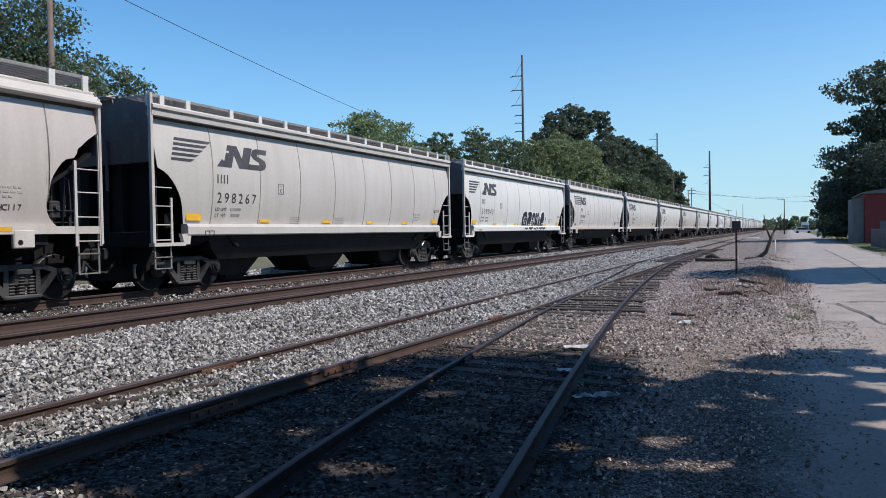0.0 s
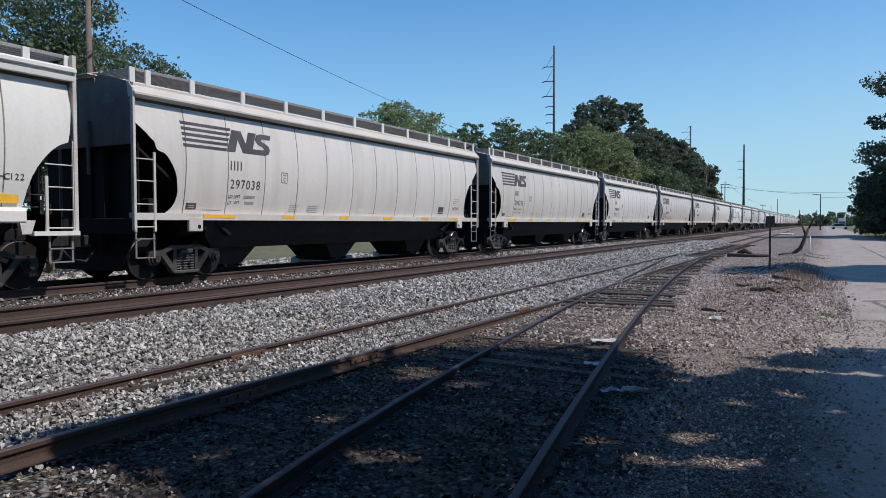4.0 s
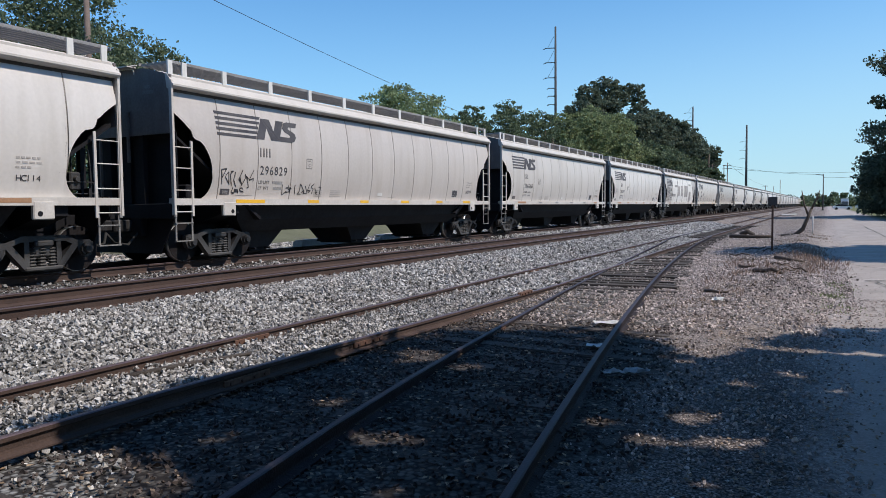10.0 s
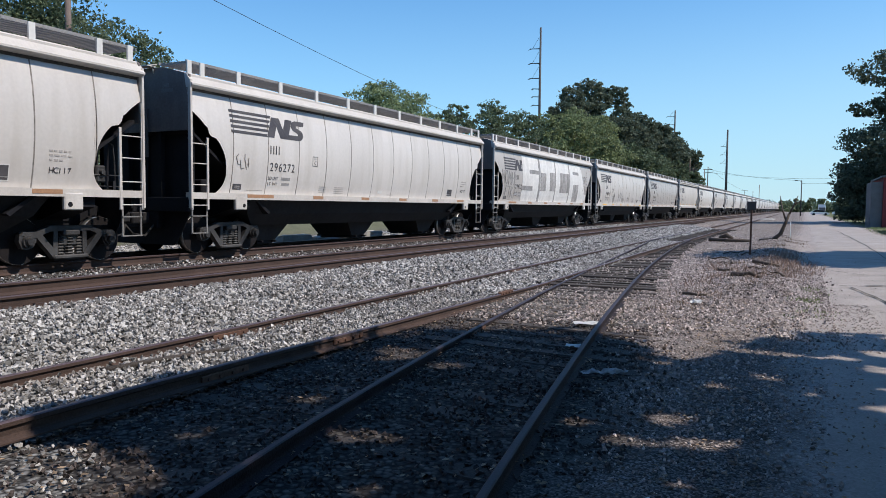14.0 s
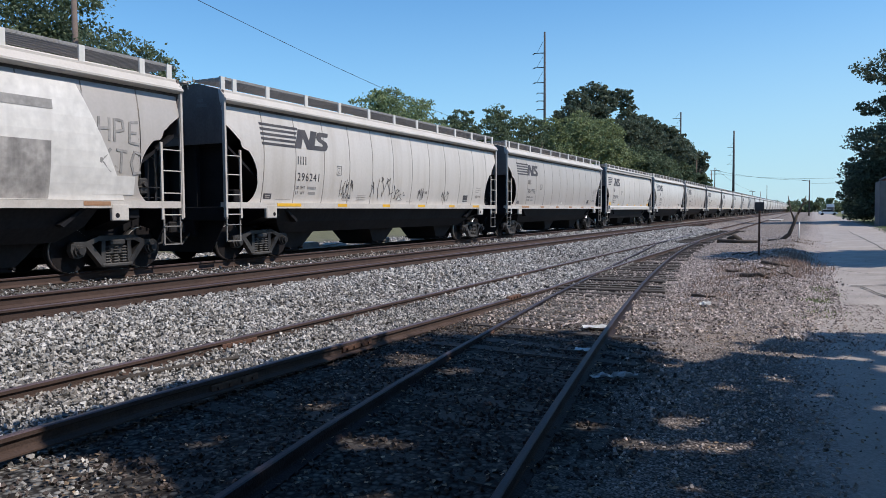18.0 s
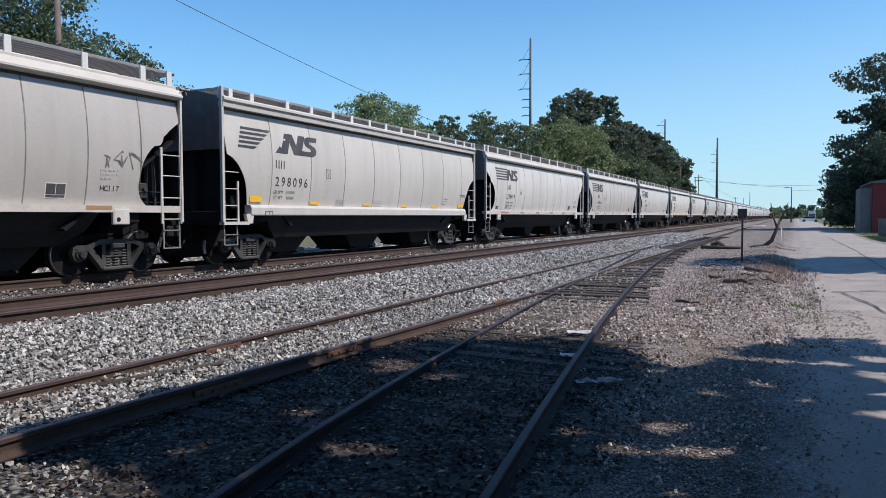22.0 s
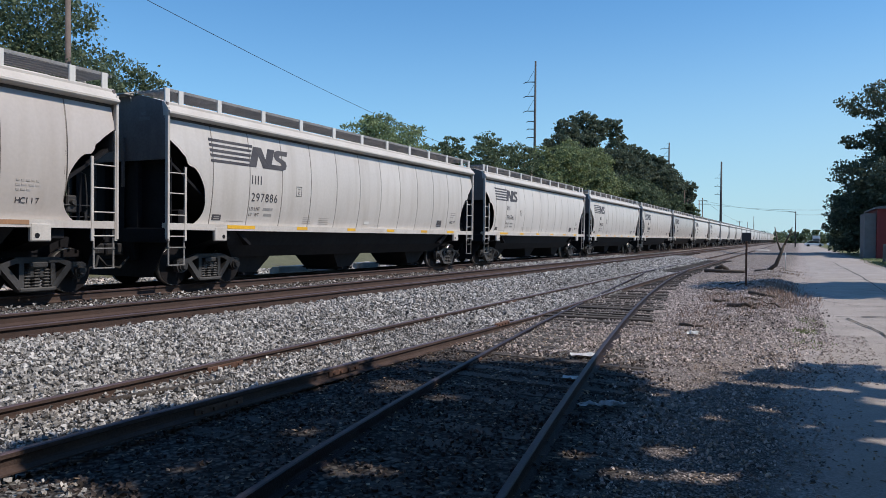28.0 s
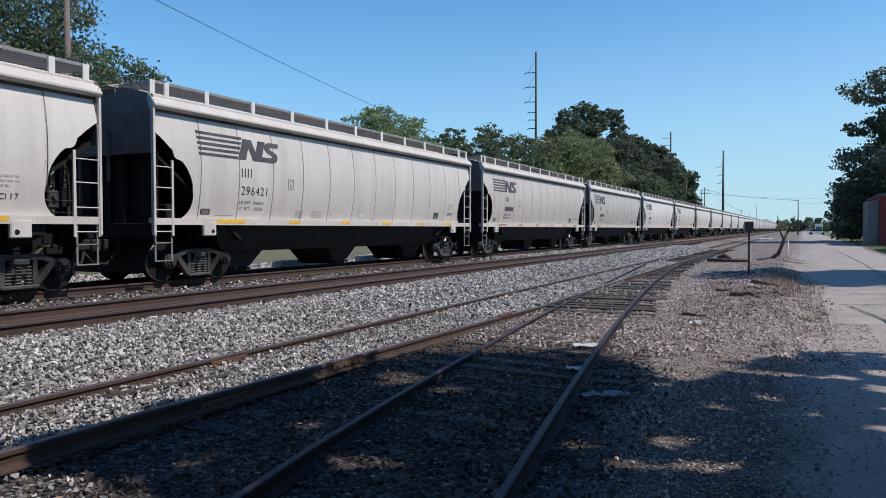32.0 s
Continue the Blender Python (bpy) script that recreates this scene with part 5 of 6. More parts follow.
tag_row(car, "momh", 0.98, 2.3, 0.43, 0.62, 0.075, GREYSPRAY)
tag_row(car, "ftk", 1.5, 1.68, 0.36, 0.52, 0.05, GREYSPRAY)
tag_row(car, "hpe", 14.62, 2.68, 0.36, 0.46, 0.055, GREYSPRAY)
tag_row(car, "ktc", 14.66, 2.06, 0.36, 0.46, 0.055, GREYSPRAY)
side_patch(car, "spray_patch", 14.52, 15.5, 1.6, 1.98, SILVER, 0.012, label="pale sprayed-over patch")
side_patch(car, "spray_gap", 14.15, 14.32, 1.9, 3.6, GREYSPRAY, 0.006, 0.2, 0.3)
# thin scrawls
for k, tags in ((10, ((4.8, 5.45, 1.6, 2.2, 8), (6.4, 8.3, 1.65, 2.35, 9), (7.95, 8.7, 1.57, 1.9, 4), (9.6, 10.3, 1.6, 2.1, 7), (11.5, 12.1, 1.6, 2.05, 7))), (6, ((1.45, 2.5, 1.75, 2.2, 8), (1.8, 2.2, 1.6, 1.75, 4), (3.65, 5.3, 1.58, 1.92, 11))),
                (8, ((1.5, 2.0, 2.0, 2.5, 4),)), (11, ((14.6, 15.6, 2.2, 2.6, 4),)), (13, ((2.7, 3.5, 1.55, 1.75, 5),))):
    for i, (y0, y1, z0, z1, n) in enumerate(tags):
        scrawl(CARS[k][0], y0, y1, z0, z1, k * 10 + i, GREYSPRAY if k in (8, 11, 13) else LOGO, n, 0.022)

# ---- trees ----
def leaf_cloud(rng, lobes, count, size, squash=0.8):
    """Small leaf sprays spread over the outer shells of lobes (centre, radius)."""
    w = np.array([r ** 2 for _, r in lobes])
    pick = rng.choice(len(lobes), count, p=w / w.sum())
    c = np.array([l[0] for l in lobes])[pick]
    r = np.array([l[1] for l in lobes])[pick]
    d = rng.normal(0, 1, (count, 3))
    d /= np.linalg.norm(d, axis=1)[:, None]
    rad = r * (0.45 + 0.55 * rng.random(count) ** 0.45) * (1 + 0.12 * rng.normal(0, 1, count))
    p = c + d * rad[:, None] * np.array([1, 1, squash])
    # most sprays gather in flat clumps at the ends of branchlets
    per = 46
    k = max(count * 7 // (10 * per), 1)
    lp = rng.choice(len(lobes), k, p=w / w.sum())
    cd = rng.normal(0, 1, (k, 3))
    cd /= np.linalg.norm(cd, axis=1)[:, None]
    cr = np.array([l[1] for l in lobes])[lp]
    cc = np.array([l[0] for l in lobes])[lp] + cd * (cr * rng.uniform(0.72, 1.18, k))[:, None] * np.array([1, 1, squash])
    wide = np.maximum(cr * rng.uniform(0.12, 0.26, k), size)
    m = k * per
    q = rng.normal(0, 1, (m, 3))
    q *= (rng.random(m) ** 0.4 / np.linalg.norm(q, axis=1))[:, None] * 1.5
    p[:m] = np.repeat(cc, per, 0) + q * np.repeat(wide, per)[:, None] * np.array([1, 1, 0.55])
    # each spray: a bent quad pair with its own turn
    a = rng.normal(0, 1, (count, 3)) + d * 0.6
    a /= np.linalg.norm(a, axis=1)[:, None]
    b = np.cross(a, rng.normal(0, 1, (count, 3)))
    b /= np.linalg.norm(b, axis=1)[:, None]
    n = np.cross(a, b)
    s = size * (0.6 + 0.8 * rng.random(count))[:, None]
    v = np.stack([p - a * s, p + b * s * 0.6 + n * s * 0.2, p + a * s, p - b * s * 0.6 + n * s * 0.1], 1).reshape(-1, 3)
    i = np.arange(count)[:, None] * 4
    return v, np.concatenate([i, i + 1, i + 2, i + 3], 1)


def tree(name, label, x, y, height, width, leaf, seed, count=6000, size=0.22, trunk=0.25, base_z=0.0, crown_low=0.25, lobes=9, squash=0.8, shape=1.0, sunlit=None, taper=0.35):
    rng = np.random.default_rng(seed)
    t = empty(name, label, "tree", "trees beside the line", at=pose(x, y, base_z))
    zc0, zc1 = height * crown_low, height
    ls = []
    for i in range(lobes):
        f = (i + 0.5) / lobes
        z = zc0 + (zc1 - zc0) * (0.12 + 0.74 * f)
        ring = width / 2 * (math.sin(math.pi * min(0.25 + 0.75 * f ** shape, 0.97)) ** 0.7) * 0.62
        an = i * 2.4 + rng.random()
        r = width * (0.17 + 0.11 * rng.random()) * (1.1 - taper * f)
        ls.append(((ring * math.cos(an), ring * math.sin(an), z), r))
    ls.append(((0, 0, zc0 + (zc1 - zc0) * 0.5), width * 0.3))
    ls.append(((rng.normal(0, 0.05) * width, rng.normal(0, 0.05) * width, zc1 - width * 0.16), width * 0.17))
    for i in range(lobes):
        an, f = rng.random() * 6.28, rng.random()
        ls.append((((width / 2) * 0.85 * math.cos(an), (width / 2) * 0.85 * math.sin(an), zc0 + (zc1 - zc0) * (0.1 + 0.6 * f)), width * (0.07 + 0.06 * rng.random())))
    bm = bmesh.new()
    top = zc0 + (zc1 - zc0) * 0.6
    sweep(bm, [(0, 0, -0.2), (0.02 * width, 0, zc0 * 0.5), (0, 0.02 * width, zc0), (0.02 * width, 0, top)], [trunk * 1.3, trunk, trunk * 0.85, trunk * 0.3], 9)
    for c, r in ls[:lobes]:
        z0 = max(zc0 * 0.8, min(c[2] - 0.25 * width, top))
        mid = (c[0] * 0.45, c[1] * 0.45, (z0 + c[2]) / 2 + 0.1)
        sweep(bm, [(0, 0, z0), mid, (c[0] * 0.95, c[1] * 0.95, c[2])], [trunk * 0.45, trunk * 0.25, trunk * 0.08], 6)
    part("trunk", bm, BARK, t)
    v, f = leaf_cloud(rng, ls, int(count * 1.75), size * 0.79, squash)
    # leaves are kept or dropped by where their shadow meets the ground
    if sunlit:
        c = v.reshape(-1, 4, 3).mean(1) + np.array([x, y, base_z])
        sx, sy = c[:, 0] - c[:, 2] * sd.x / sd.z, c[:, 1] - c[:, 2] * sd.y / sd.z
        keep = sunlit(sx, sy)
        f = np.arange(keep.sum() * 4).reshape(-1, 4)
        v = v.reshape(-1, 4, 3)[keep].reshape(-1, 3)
    meshed("crown", quick_mesh("crown", v, f), leaf, t)
    return t


# sun flecks placed to fit the camera's view: x, y and half sizes
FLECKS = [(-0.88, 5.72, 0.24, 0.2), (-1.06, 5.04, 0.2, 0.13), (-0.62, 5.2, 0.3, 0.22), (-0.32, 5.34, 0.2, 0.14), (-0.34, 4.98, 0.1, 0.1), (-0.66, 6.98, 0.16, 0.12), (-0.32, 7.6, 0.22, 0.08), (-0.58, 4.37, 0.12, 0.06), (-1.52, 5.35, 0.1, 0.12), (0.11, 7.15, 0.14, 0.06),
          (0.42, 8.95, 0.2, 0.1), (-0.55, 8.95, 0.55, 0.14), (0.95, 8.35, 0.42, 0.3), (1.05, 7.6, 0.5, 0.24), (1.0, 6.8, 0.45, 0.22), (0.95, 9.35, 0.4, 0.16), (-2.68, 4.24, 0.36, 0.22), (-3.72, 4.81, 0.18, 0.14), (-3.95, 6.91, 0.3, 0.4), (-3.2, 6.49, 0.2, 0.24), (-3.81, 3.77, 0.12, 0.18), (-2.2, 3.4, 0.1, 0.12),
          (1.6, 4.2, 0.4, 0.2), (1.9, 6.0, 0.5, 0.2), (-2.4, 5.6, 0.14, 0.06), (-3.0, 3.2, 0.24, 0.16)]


def fit_shade(sx, sy):
    """Culls leaves by where their shadow lands, fitting the shade seen from the camera."""
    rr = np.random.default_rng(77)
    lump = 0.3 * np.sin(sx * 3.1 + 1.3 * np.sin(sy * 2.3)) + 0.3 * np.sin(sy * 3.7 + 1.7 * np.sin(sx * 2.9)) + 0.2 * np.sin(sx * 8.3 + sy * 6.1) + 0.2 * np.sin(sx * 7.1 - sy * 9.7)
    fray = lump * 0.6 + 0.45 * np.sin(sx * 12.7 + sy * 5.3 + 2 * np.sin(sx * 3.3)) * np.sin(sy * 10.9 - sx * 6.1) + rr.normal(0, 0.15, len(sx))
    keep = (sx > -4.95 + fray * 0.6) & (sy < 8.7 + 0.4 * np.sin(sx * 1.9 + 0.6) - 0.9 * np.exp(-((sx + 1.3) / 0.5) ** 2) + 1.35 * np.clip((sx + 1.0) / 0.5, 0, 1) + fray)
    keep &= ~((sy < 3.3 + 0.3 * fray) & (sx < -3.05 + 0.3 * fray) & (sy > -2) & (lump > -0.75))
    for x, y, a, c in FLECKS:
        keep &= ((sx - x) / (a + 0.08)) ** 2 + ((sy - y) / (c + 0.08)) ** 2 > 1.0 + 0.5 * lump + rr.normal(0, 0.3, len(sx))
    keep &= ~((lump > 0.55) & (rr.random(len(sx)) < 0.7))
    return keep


def row_tree(label, x, y, h, w, leaf, seed, count, size, low=0.05, **kw):
    if y > 40:
        count, size = int(count * 1.6), size * 0.77
    return tree("tree", label, x, y, h, w, leaf, seed, count, size, trunk=0.02 * h, base_z=-0.05, crown_low=low, **kw)


row_tree("broad dark green tree behind the train", -26.0, 12.0, 9.2, 12.0, LEAF_MID, 1, 9000, 0.16, 0.2)
row_tree("dark green tree by a utility pole", -25.5, 17.6, 11.0, 8.5, LEAF_MID, 2, 34000, 0.085, 0.15)
row_tree("dark green tree by a utility pole", -25.5, 21.6, 9.3, 7.0, LEAF_MID, 31, 22000, 0.085, 0.15)
row_tree("light green young tree above the train", -30.0, 48.0, 11.4, 7.5, LEAF_LIGHT, 3, 8000, 0.17, 0.3)
row_tree("light green young tree above the train", -30.0, 53.5, 11.5, 7.0, LEAF_LIGHT, 4, 7000, 0.17, 0.3)
row_tree("green shrubby tree at the line side", -31.0, 60.5, 10.6, 7.0, LEAF_MID, 35, 5000, 0.22, 0.1)
row_tree("green shrubby tree at the line side", -31.0, 65.5, 11.9, 7.0, LEAF_MID, 5, 5500, 0.22, 0.1)
row_tree("tall ragged green tree at the line side", -31.0, 72.0, 13.4, 8.0, LEAF_MID, 6, 6000, 0.22, 0.1)
row_tree("green shrubby tree at the line side", -31.0, 78.0, 13.2, 8.5, LEAF_MID, 7, 6000, 0.24, 0.05)
row_tree("green shrubby tree at the line side", -31.0, 84.5, 13.8, 9.0, LEAF_MID, 8, 6000, 0.25, 0.05)
row_tree("green shrubby tree at the line side", -31.0, 91.5, 14.2, 9.5, LEAF_OLIVE, 36, 6000, 0.28, 0.05)
row_tree("olive green leafy tree before taller ones", -29.0, 98.0, 15.6, 12.0, LEAF_OLIVE, 9, 9000, 0.3, 0.05)
row_tree("olive green leafy tree before taller ones", -29.0, 110.0, 16.0, 13.0, LEAF_OLIVE, 10, 9000, 0.3, 0.05)
row_tree("tall dark oak behind the train", -38.0, 127.0, 23.5, 13.0, LEAF_DARK, 11, 11000, 0.42, 0.1)
row_tree("tall dark oak behind the train", -37.0, 139.0, 26.5, 16.0, LEAF_DARK, 32, 14000, 0.45, 0.1)
row_tree("tall dark oak behind the train", -36.0, 156.0, 27.5, 13.0, LEAF_DARK, 13, 9000, 0.48, 0.1)
row_tree("tall dark oak behind the train", -35.0, 171.0, 24.0, 17.0, LEAF_DARK, 14, 12000, 0.52, 0.1)
row_tree("tall dark oak behind the train", -35.0, 190.0, 23.5, 18.0, LEAF_DARK, 15, 11000, 0.56, 0.1)
row_tree("tall dark oak behind the train", -35.0, 208.0, 24.0, 18.0, LEAF_DARK, 16, 11000, 0.6, 0.1)
row_tree("tall dark oak behind the train", -35.0, 225.0, 21.5, 15.0, LEAF_DARK, 17, 9000, 0.62, 0.1)
row_tree("tall dark oak behind the train", -35.0, 239.0, 17.5, 13.0, LEAF_DARK, 33, 7000, 0.62, 0.1)
row_tree("green leafy tree before taller ones", -27.0, 125.0, 13.0, 12.0, LEAF_MID, 18, 8000, 0.38, 0.05)
row_tree("green leafy tree before taller ones", -27.0, 139.0, 13.0, 12.0, LEAF_MID, 19, 8000, 0.4, 0.05)
row_tree("green leafy tree before taller ones", -27.0, 154.0, 13.0, 13.0, LEAF_MID, 20, 7000, 0.45, 0.05)
row_tree("green leafy tree before taller ones", -27.0, 171.0, 12.5, 13.0, LEAF_MID, 34, 7000, 0.5, 0.05)
# trees on the lane's side
row_tree("big dark shady tree overhanging the lane", 15.3, 100.0, 26.0, 24.0, LEAF_DARK, 21, 34000, 0.3, 0.02, lobes=18, squash=0.5, shape=0.6, taper=0.8)
row_tree("dark shady tree overhanging the lane", 9.5, 104.0, 10.0, 13.0, LEAF_DARK, 29, 15000, 0.32, 0.02)
# out of view: crowns inferred from the shade, thickened to block sky light
row_tree("broad shade tree beside the lane", 9.4, 28.5, 12.5, 10.5, LEAF_DARK, 23, 15000, 0.3, 0.3)
row_tree("broad shade tree overhanging the lane", 6.5, 3.0, 13.0, 14.0, LEAF_DARK, 24, 84000, 0.2, 0.34, sunlit=fit_shade)
row_tree("broad shade tree overhanging the lane", 6.5, -6.5, 13.0, 13.0, LEAF_DARK, 25, 30000, 0.34, 0.3, sunlit=fit_shade)
row_tree("spreading shade tree beside the lane", 11.0, 11.0, 12.0, 11.0, LEAF_DARK, 26, 24000, 0.2, 0.2, sunlit=fit_shade)
row_tree("low spreading shade tree beside the lane", 5.0, -2.5, 9.0, 12.0, LEAF_DARK, 27, 62000, 0.19, 0.52, sunlit=fit_shade)
row_tree("low spreading shade tree beside the lane", 5.0, 4.0, 9.0, 11.5, LEAF_DARK, 28, 66000, 0.15, 0.55, sunlit=fit_shade)
# unseen trees, added only to keep sky light off the shaded ground
row_tree("unseen dense tree added to block sky light", -2.5, -9.5, 13.0, 13.0, LEAF_DARK, 37, 6000, 0.5, 0.1)
row_tree("unseen dense tree added to block sky light", 14.0, -2.0, 14.0, 13.0, LEAF_DARK, 38, 6000, 0.5, 0.05)

# ---- poles ----
def utility_mast(name, label, x, y, h, r, arms, side, m):
    p = empty(name, label, "utility pole", "poles along the line", at=pose(x, y, 0))
    bm = bmesh.new()
    tube(bm, (0, 0, -0.3), (0, 0, h), r, r * 0.55, 10)
    part("pole", bm, m, p)
    for z, l in arms:
        bm = bmesh.new()
        tube(bm, (0, 0, z), (side * l, 0, z + 0.12), 0.08, 0.05, 6)
        tube(bm, (side * l * 0.8, 0, z + 0.1), (side * l * 1.15, 0, z - 0.05), 0.05, n=6)
        if l > 1.3:
            tube(bm, (side * l * 0.75, 0, z + 0.1), (side * 0.25, 0, z + 1.75), 0.025, n=5)
        part("arm", bm, m, p)
    return p


utility_mast("transmission_pole", "tall rusty steel transmission pole with short arms", -37.0, 107.0, 29.0, 0.26, [(25.8, 1.7), (23.6, 1.7), (21.3, 1.7), (19.7, 1.2), (18.5, 1.2), (17.2, 1.2)], -1, POLES)
utility_mast("transmission_pole", "tall rusty steel transmission pole with short arms", -34.6, 220.0, 30.0, 0.34, [(28.2, 2.2), (26.0, 2.2), (23.8, 2.2)], -1, POLES)
utility_mast("transmission_pole", "tall brown transmission pole beside the line", -25.7, 281.0, 30.0, 0.5, [(24, 2), (21, 2), (18, 2)], -1, POLES)
utility_mast("utility_pole", "brown wooden utility pole behind the train", -22.3, 16.4, 11.5, 0.14, [], -1, POLEW)
utility_mast("utility_pole", "brown wooden utility pole among trees", -30.8, 88.0, 10.4, 0.14, [], -1, POLEW)
bm = bmesh.new()
wp = [(-22.2 - 8.6 * i / 20, 16.4 + 71.6 * i / 20, 10.9 - 0.8 * i / 20 - 1.05 * (1 - (i / 10 - 1) ** 2)) for i in range(21)]
sweep(bm, wp, [0.014] * len(wp), 5)
tagged(part("overhead_cable", bm, WIRE), "thin black cable sagging above the train", "cable")

# ---- line-side things ----
sign = empty("line_side_sign", "dark square sign on a thin rusty post", "sign", at=pose(-1.5, 25.0, 0))
bm = bmesh.new()
box(bm, -0.03, 0.03, -0.02, 0.02, -0.2, 1.75, 0.004)
part("post", bm, SPIKE, sign)
bm = bmesh.new()
box(bm, -0.135, 0.135, -0.03, -0.022, 1.6, 1.87, 0.003)
part("panel", bm, SIGNM, sign)
bm = bmesh.new()
sweep(bm, [(-2.0, 40, 0.03), (-1.4, 40, 0.07), (-1.02, 40, 0.4), (-0.82, 40, 0.95), (-0.66, 40, 1.4)], [0.09, 0.12, 0.1, 0.085, 0.06])
sweep(bm, [(-0.79, 40, 1.05), (-0.98, 40, 1.6), (-1.1, 40.1, 2.3)], [0.055, 0.04, 0.02])
sweep(bm, [(-0.66, 40, 1.38), (-0.46, 40, 1.85), (-0.3, 39.9, 2.3)], [0.055, 0.04, 0.015])
sweep(bm, [(-0.46, 40, 1.85), (-0.3, 40, 1.95), (-0.14, 40, 2.15)], [0.03, 0.022, 0.012])
tagged(part("dead_tree", bm, DEADWOOD), "bare forked dead tree trunk on gravel", "dead tree")


bm = bmesh.new()
tube(bm, (-0.6, 41.0, -0.1), (-0.6, 41.0, 1.0), 0.025, n=8)
tagged(part("marker_stake", bm, WHITE), "thin white marker stake on gravel", "stake")


def litter(name, label, x, y, w, d, turn, m, folds=5, lift=0.03, category="litter"):
    """A crumpled flat scrap lying on the ground."""
    rng = random.Random(int(x * 100))
    bm = bmesh.new()
    n = folds
    g = [[bm.verts.new(((i / n - 0.5) * w + rng.uniform(-0.02, 0.02), (j / 3 - 0.5) * d + rng.uniform(-0.015, 0.015), 0.012 + rng.uniform(0, lift))) for j in range(4)] for i in range(n + 1)]
    for i in range(n):
        for j in range(3):
            bm.faces.new((g[i][j], g[i + 1][j], g[i + 1][j + 1], g[i][j + 1]))
    bmesh.ops.solidify(bm, geom=bm.faces[:], thickness=0.004)
    ob = tagged(part(name, bm, m), label, category)
    ob.matrix_basis = pose(x, y, float(ground_z(x, y)) + 0.02, 0, 0, turn)
    return ob


litter("paper_sheet", "crumpled white paper sheet between spur rails", -2.62, 9.75, 0.36, 0.3, 20, PAPER)
litter("paper_sheet", "white paper scrap beside a spur rail", -2.33, 8.1, 0.22, 0.16, 10, PAPER)
litter("plastic_bag", "twisted white plastic bag on shaded gravel", -1.68, 6.88, 0.48, 0.1, 35, PLASTIC, 9, 0.05, "bag")
litter("paper_cup", "flattened white paper cup on dry gravel", -1.56, 12.6, 0.2, 0.17, 0, PAPER, 4, 0.06)
litter("paper_scrap", "small white paper scrap near the turnout", -4.6, 15.4, 0.14, 0.1, 0, PAPER, 3, 0.03)


def fallen(name, label, pts, r, m, category):
    bm = bmesh.new()
    pts = [(x, y, z + float(ground_z(x, y))) for x, y, z in pts]
    sweep(bm, pts, [r * (1 - 0.35 * i / (len(pts) - 1)) for i in range(len(pts))])
    return tagged(part(name, bm, m), label, category)


fallen("old_tie", "dark rotten timber lying across gravel", [(-4.2, 38.3, 0.08), (-3.3, 37.9, 0.09), (-2.3, 37.5, 0.1)], 0.1, DEADWOOD, "timber")
fallen("branch", "dark broken branch on dry gravel", [(-1.2, 21.6, 0.06), (-0.9, 21.2, 0.05), (-0.5, 21.1, 0.03)], 0.06, DEADWOOD, "branch")
fallen("branch", "dark broken branch on dry gravel", [(-1.4, 17.4, 0.05), (-1.15, 17.1, 0.06), (-1.0, 16.8, 0.12), (-0.8, 16.7, 0.03)], 0.05, DEADWOOD, "branch")
fallen("branch", "dark twisted branch on gravel", [(-1.9, 19.4, 0.05), (-1.85, 19.0, 0.07), (-1.7, 18.8, 0.03), (-1.5, 18.7, 0.05)], 0.045, DEADWOOD, "branch")
fallen("branch", "dark broken branch in dry weeds", [(-1.95, 13.9, 0.04), (-1.8, 13.75, 0.05), (-1.65, 13.62, 0.03), (-1.5, 13.6, 0.04)], 0.03, DEADWOOD, "branch")
for i, (x, y, l, a, r) in enumerate(((-0.75, 17.6, 0.5, 30, 0.035), (-0.55, 18.3, 0.6, 150, 0.04), (-1.0, 19.2, 0.7, 10, 0.04), (-0.35, 20.4, 0.5, 70, 0.03), (-1.75, 21.4, 0.8, 100, 0.045), (-2.0, 22.0, 0.5, 20, 0.03), (-2.4, 24.5, 0.9, 170, 0.05), (-1.6, 25.8, 0.8, 40, 0.045), (-2.2, 27.6, 1.0, 15, 0.05), (-0.9, 15.2, 0.4, 120, 0.025), (-0.25, 14.2, 0.35, 60, 0.02))):
    c, d = math.cos(radians(a)) * l * 0.35, math.sin(radians(a)) * l * 0.35
    fallen("branch", "dark broken branch in verge gravel and weeds", [(x - c, y - d, 0.03), (x - c * 0.3, y - d * 0.4, 0.05 + r), (x + c * 0.4, y + d * 0.2, 0.04), (x + c, y + d, 0.06 + 0.02 * (i % 3))], r * 0.5, DEADWOOD, "branch")
fallen("plank", "thin grey weathered plank in ballast", [(-5.9, 4.6, 0.05), (-5.75, 5.3, 0.06), (-5.6, 6.0, 0.05)], 0.035, TIE, "plank")
fallen("old_tie", "dark heap of rotten timber by the turnout", [(-3.9, 40.6, 0.05), (-3.6, 40.5, 0.25), (-3.3, 40.4, 0.06)], 0.16, DEADWOOD, "timber")
fallen("stick", "pale bare stick on shaded dirt", [(-0.9, 3.7, 0.02), (-0.8, 3.9, 0.03), (-0.72, 4.05, 0.02)], 0.012, PAPER, "stick")

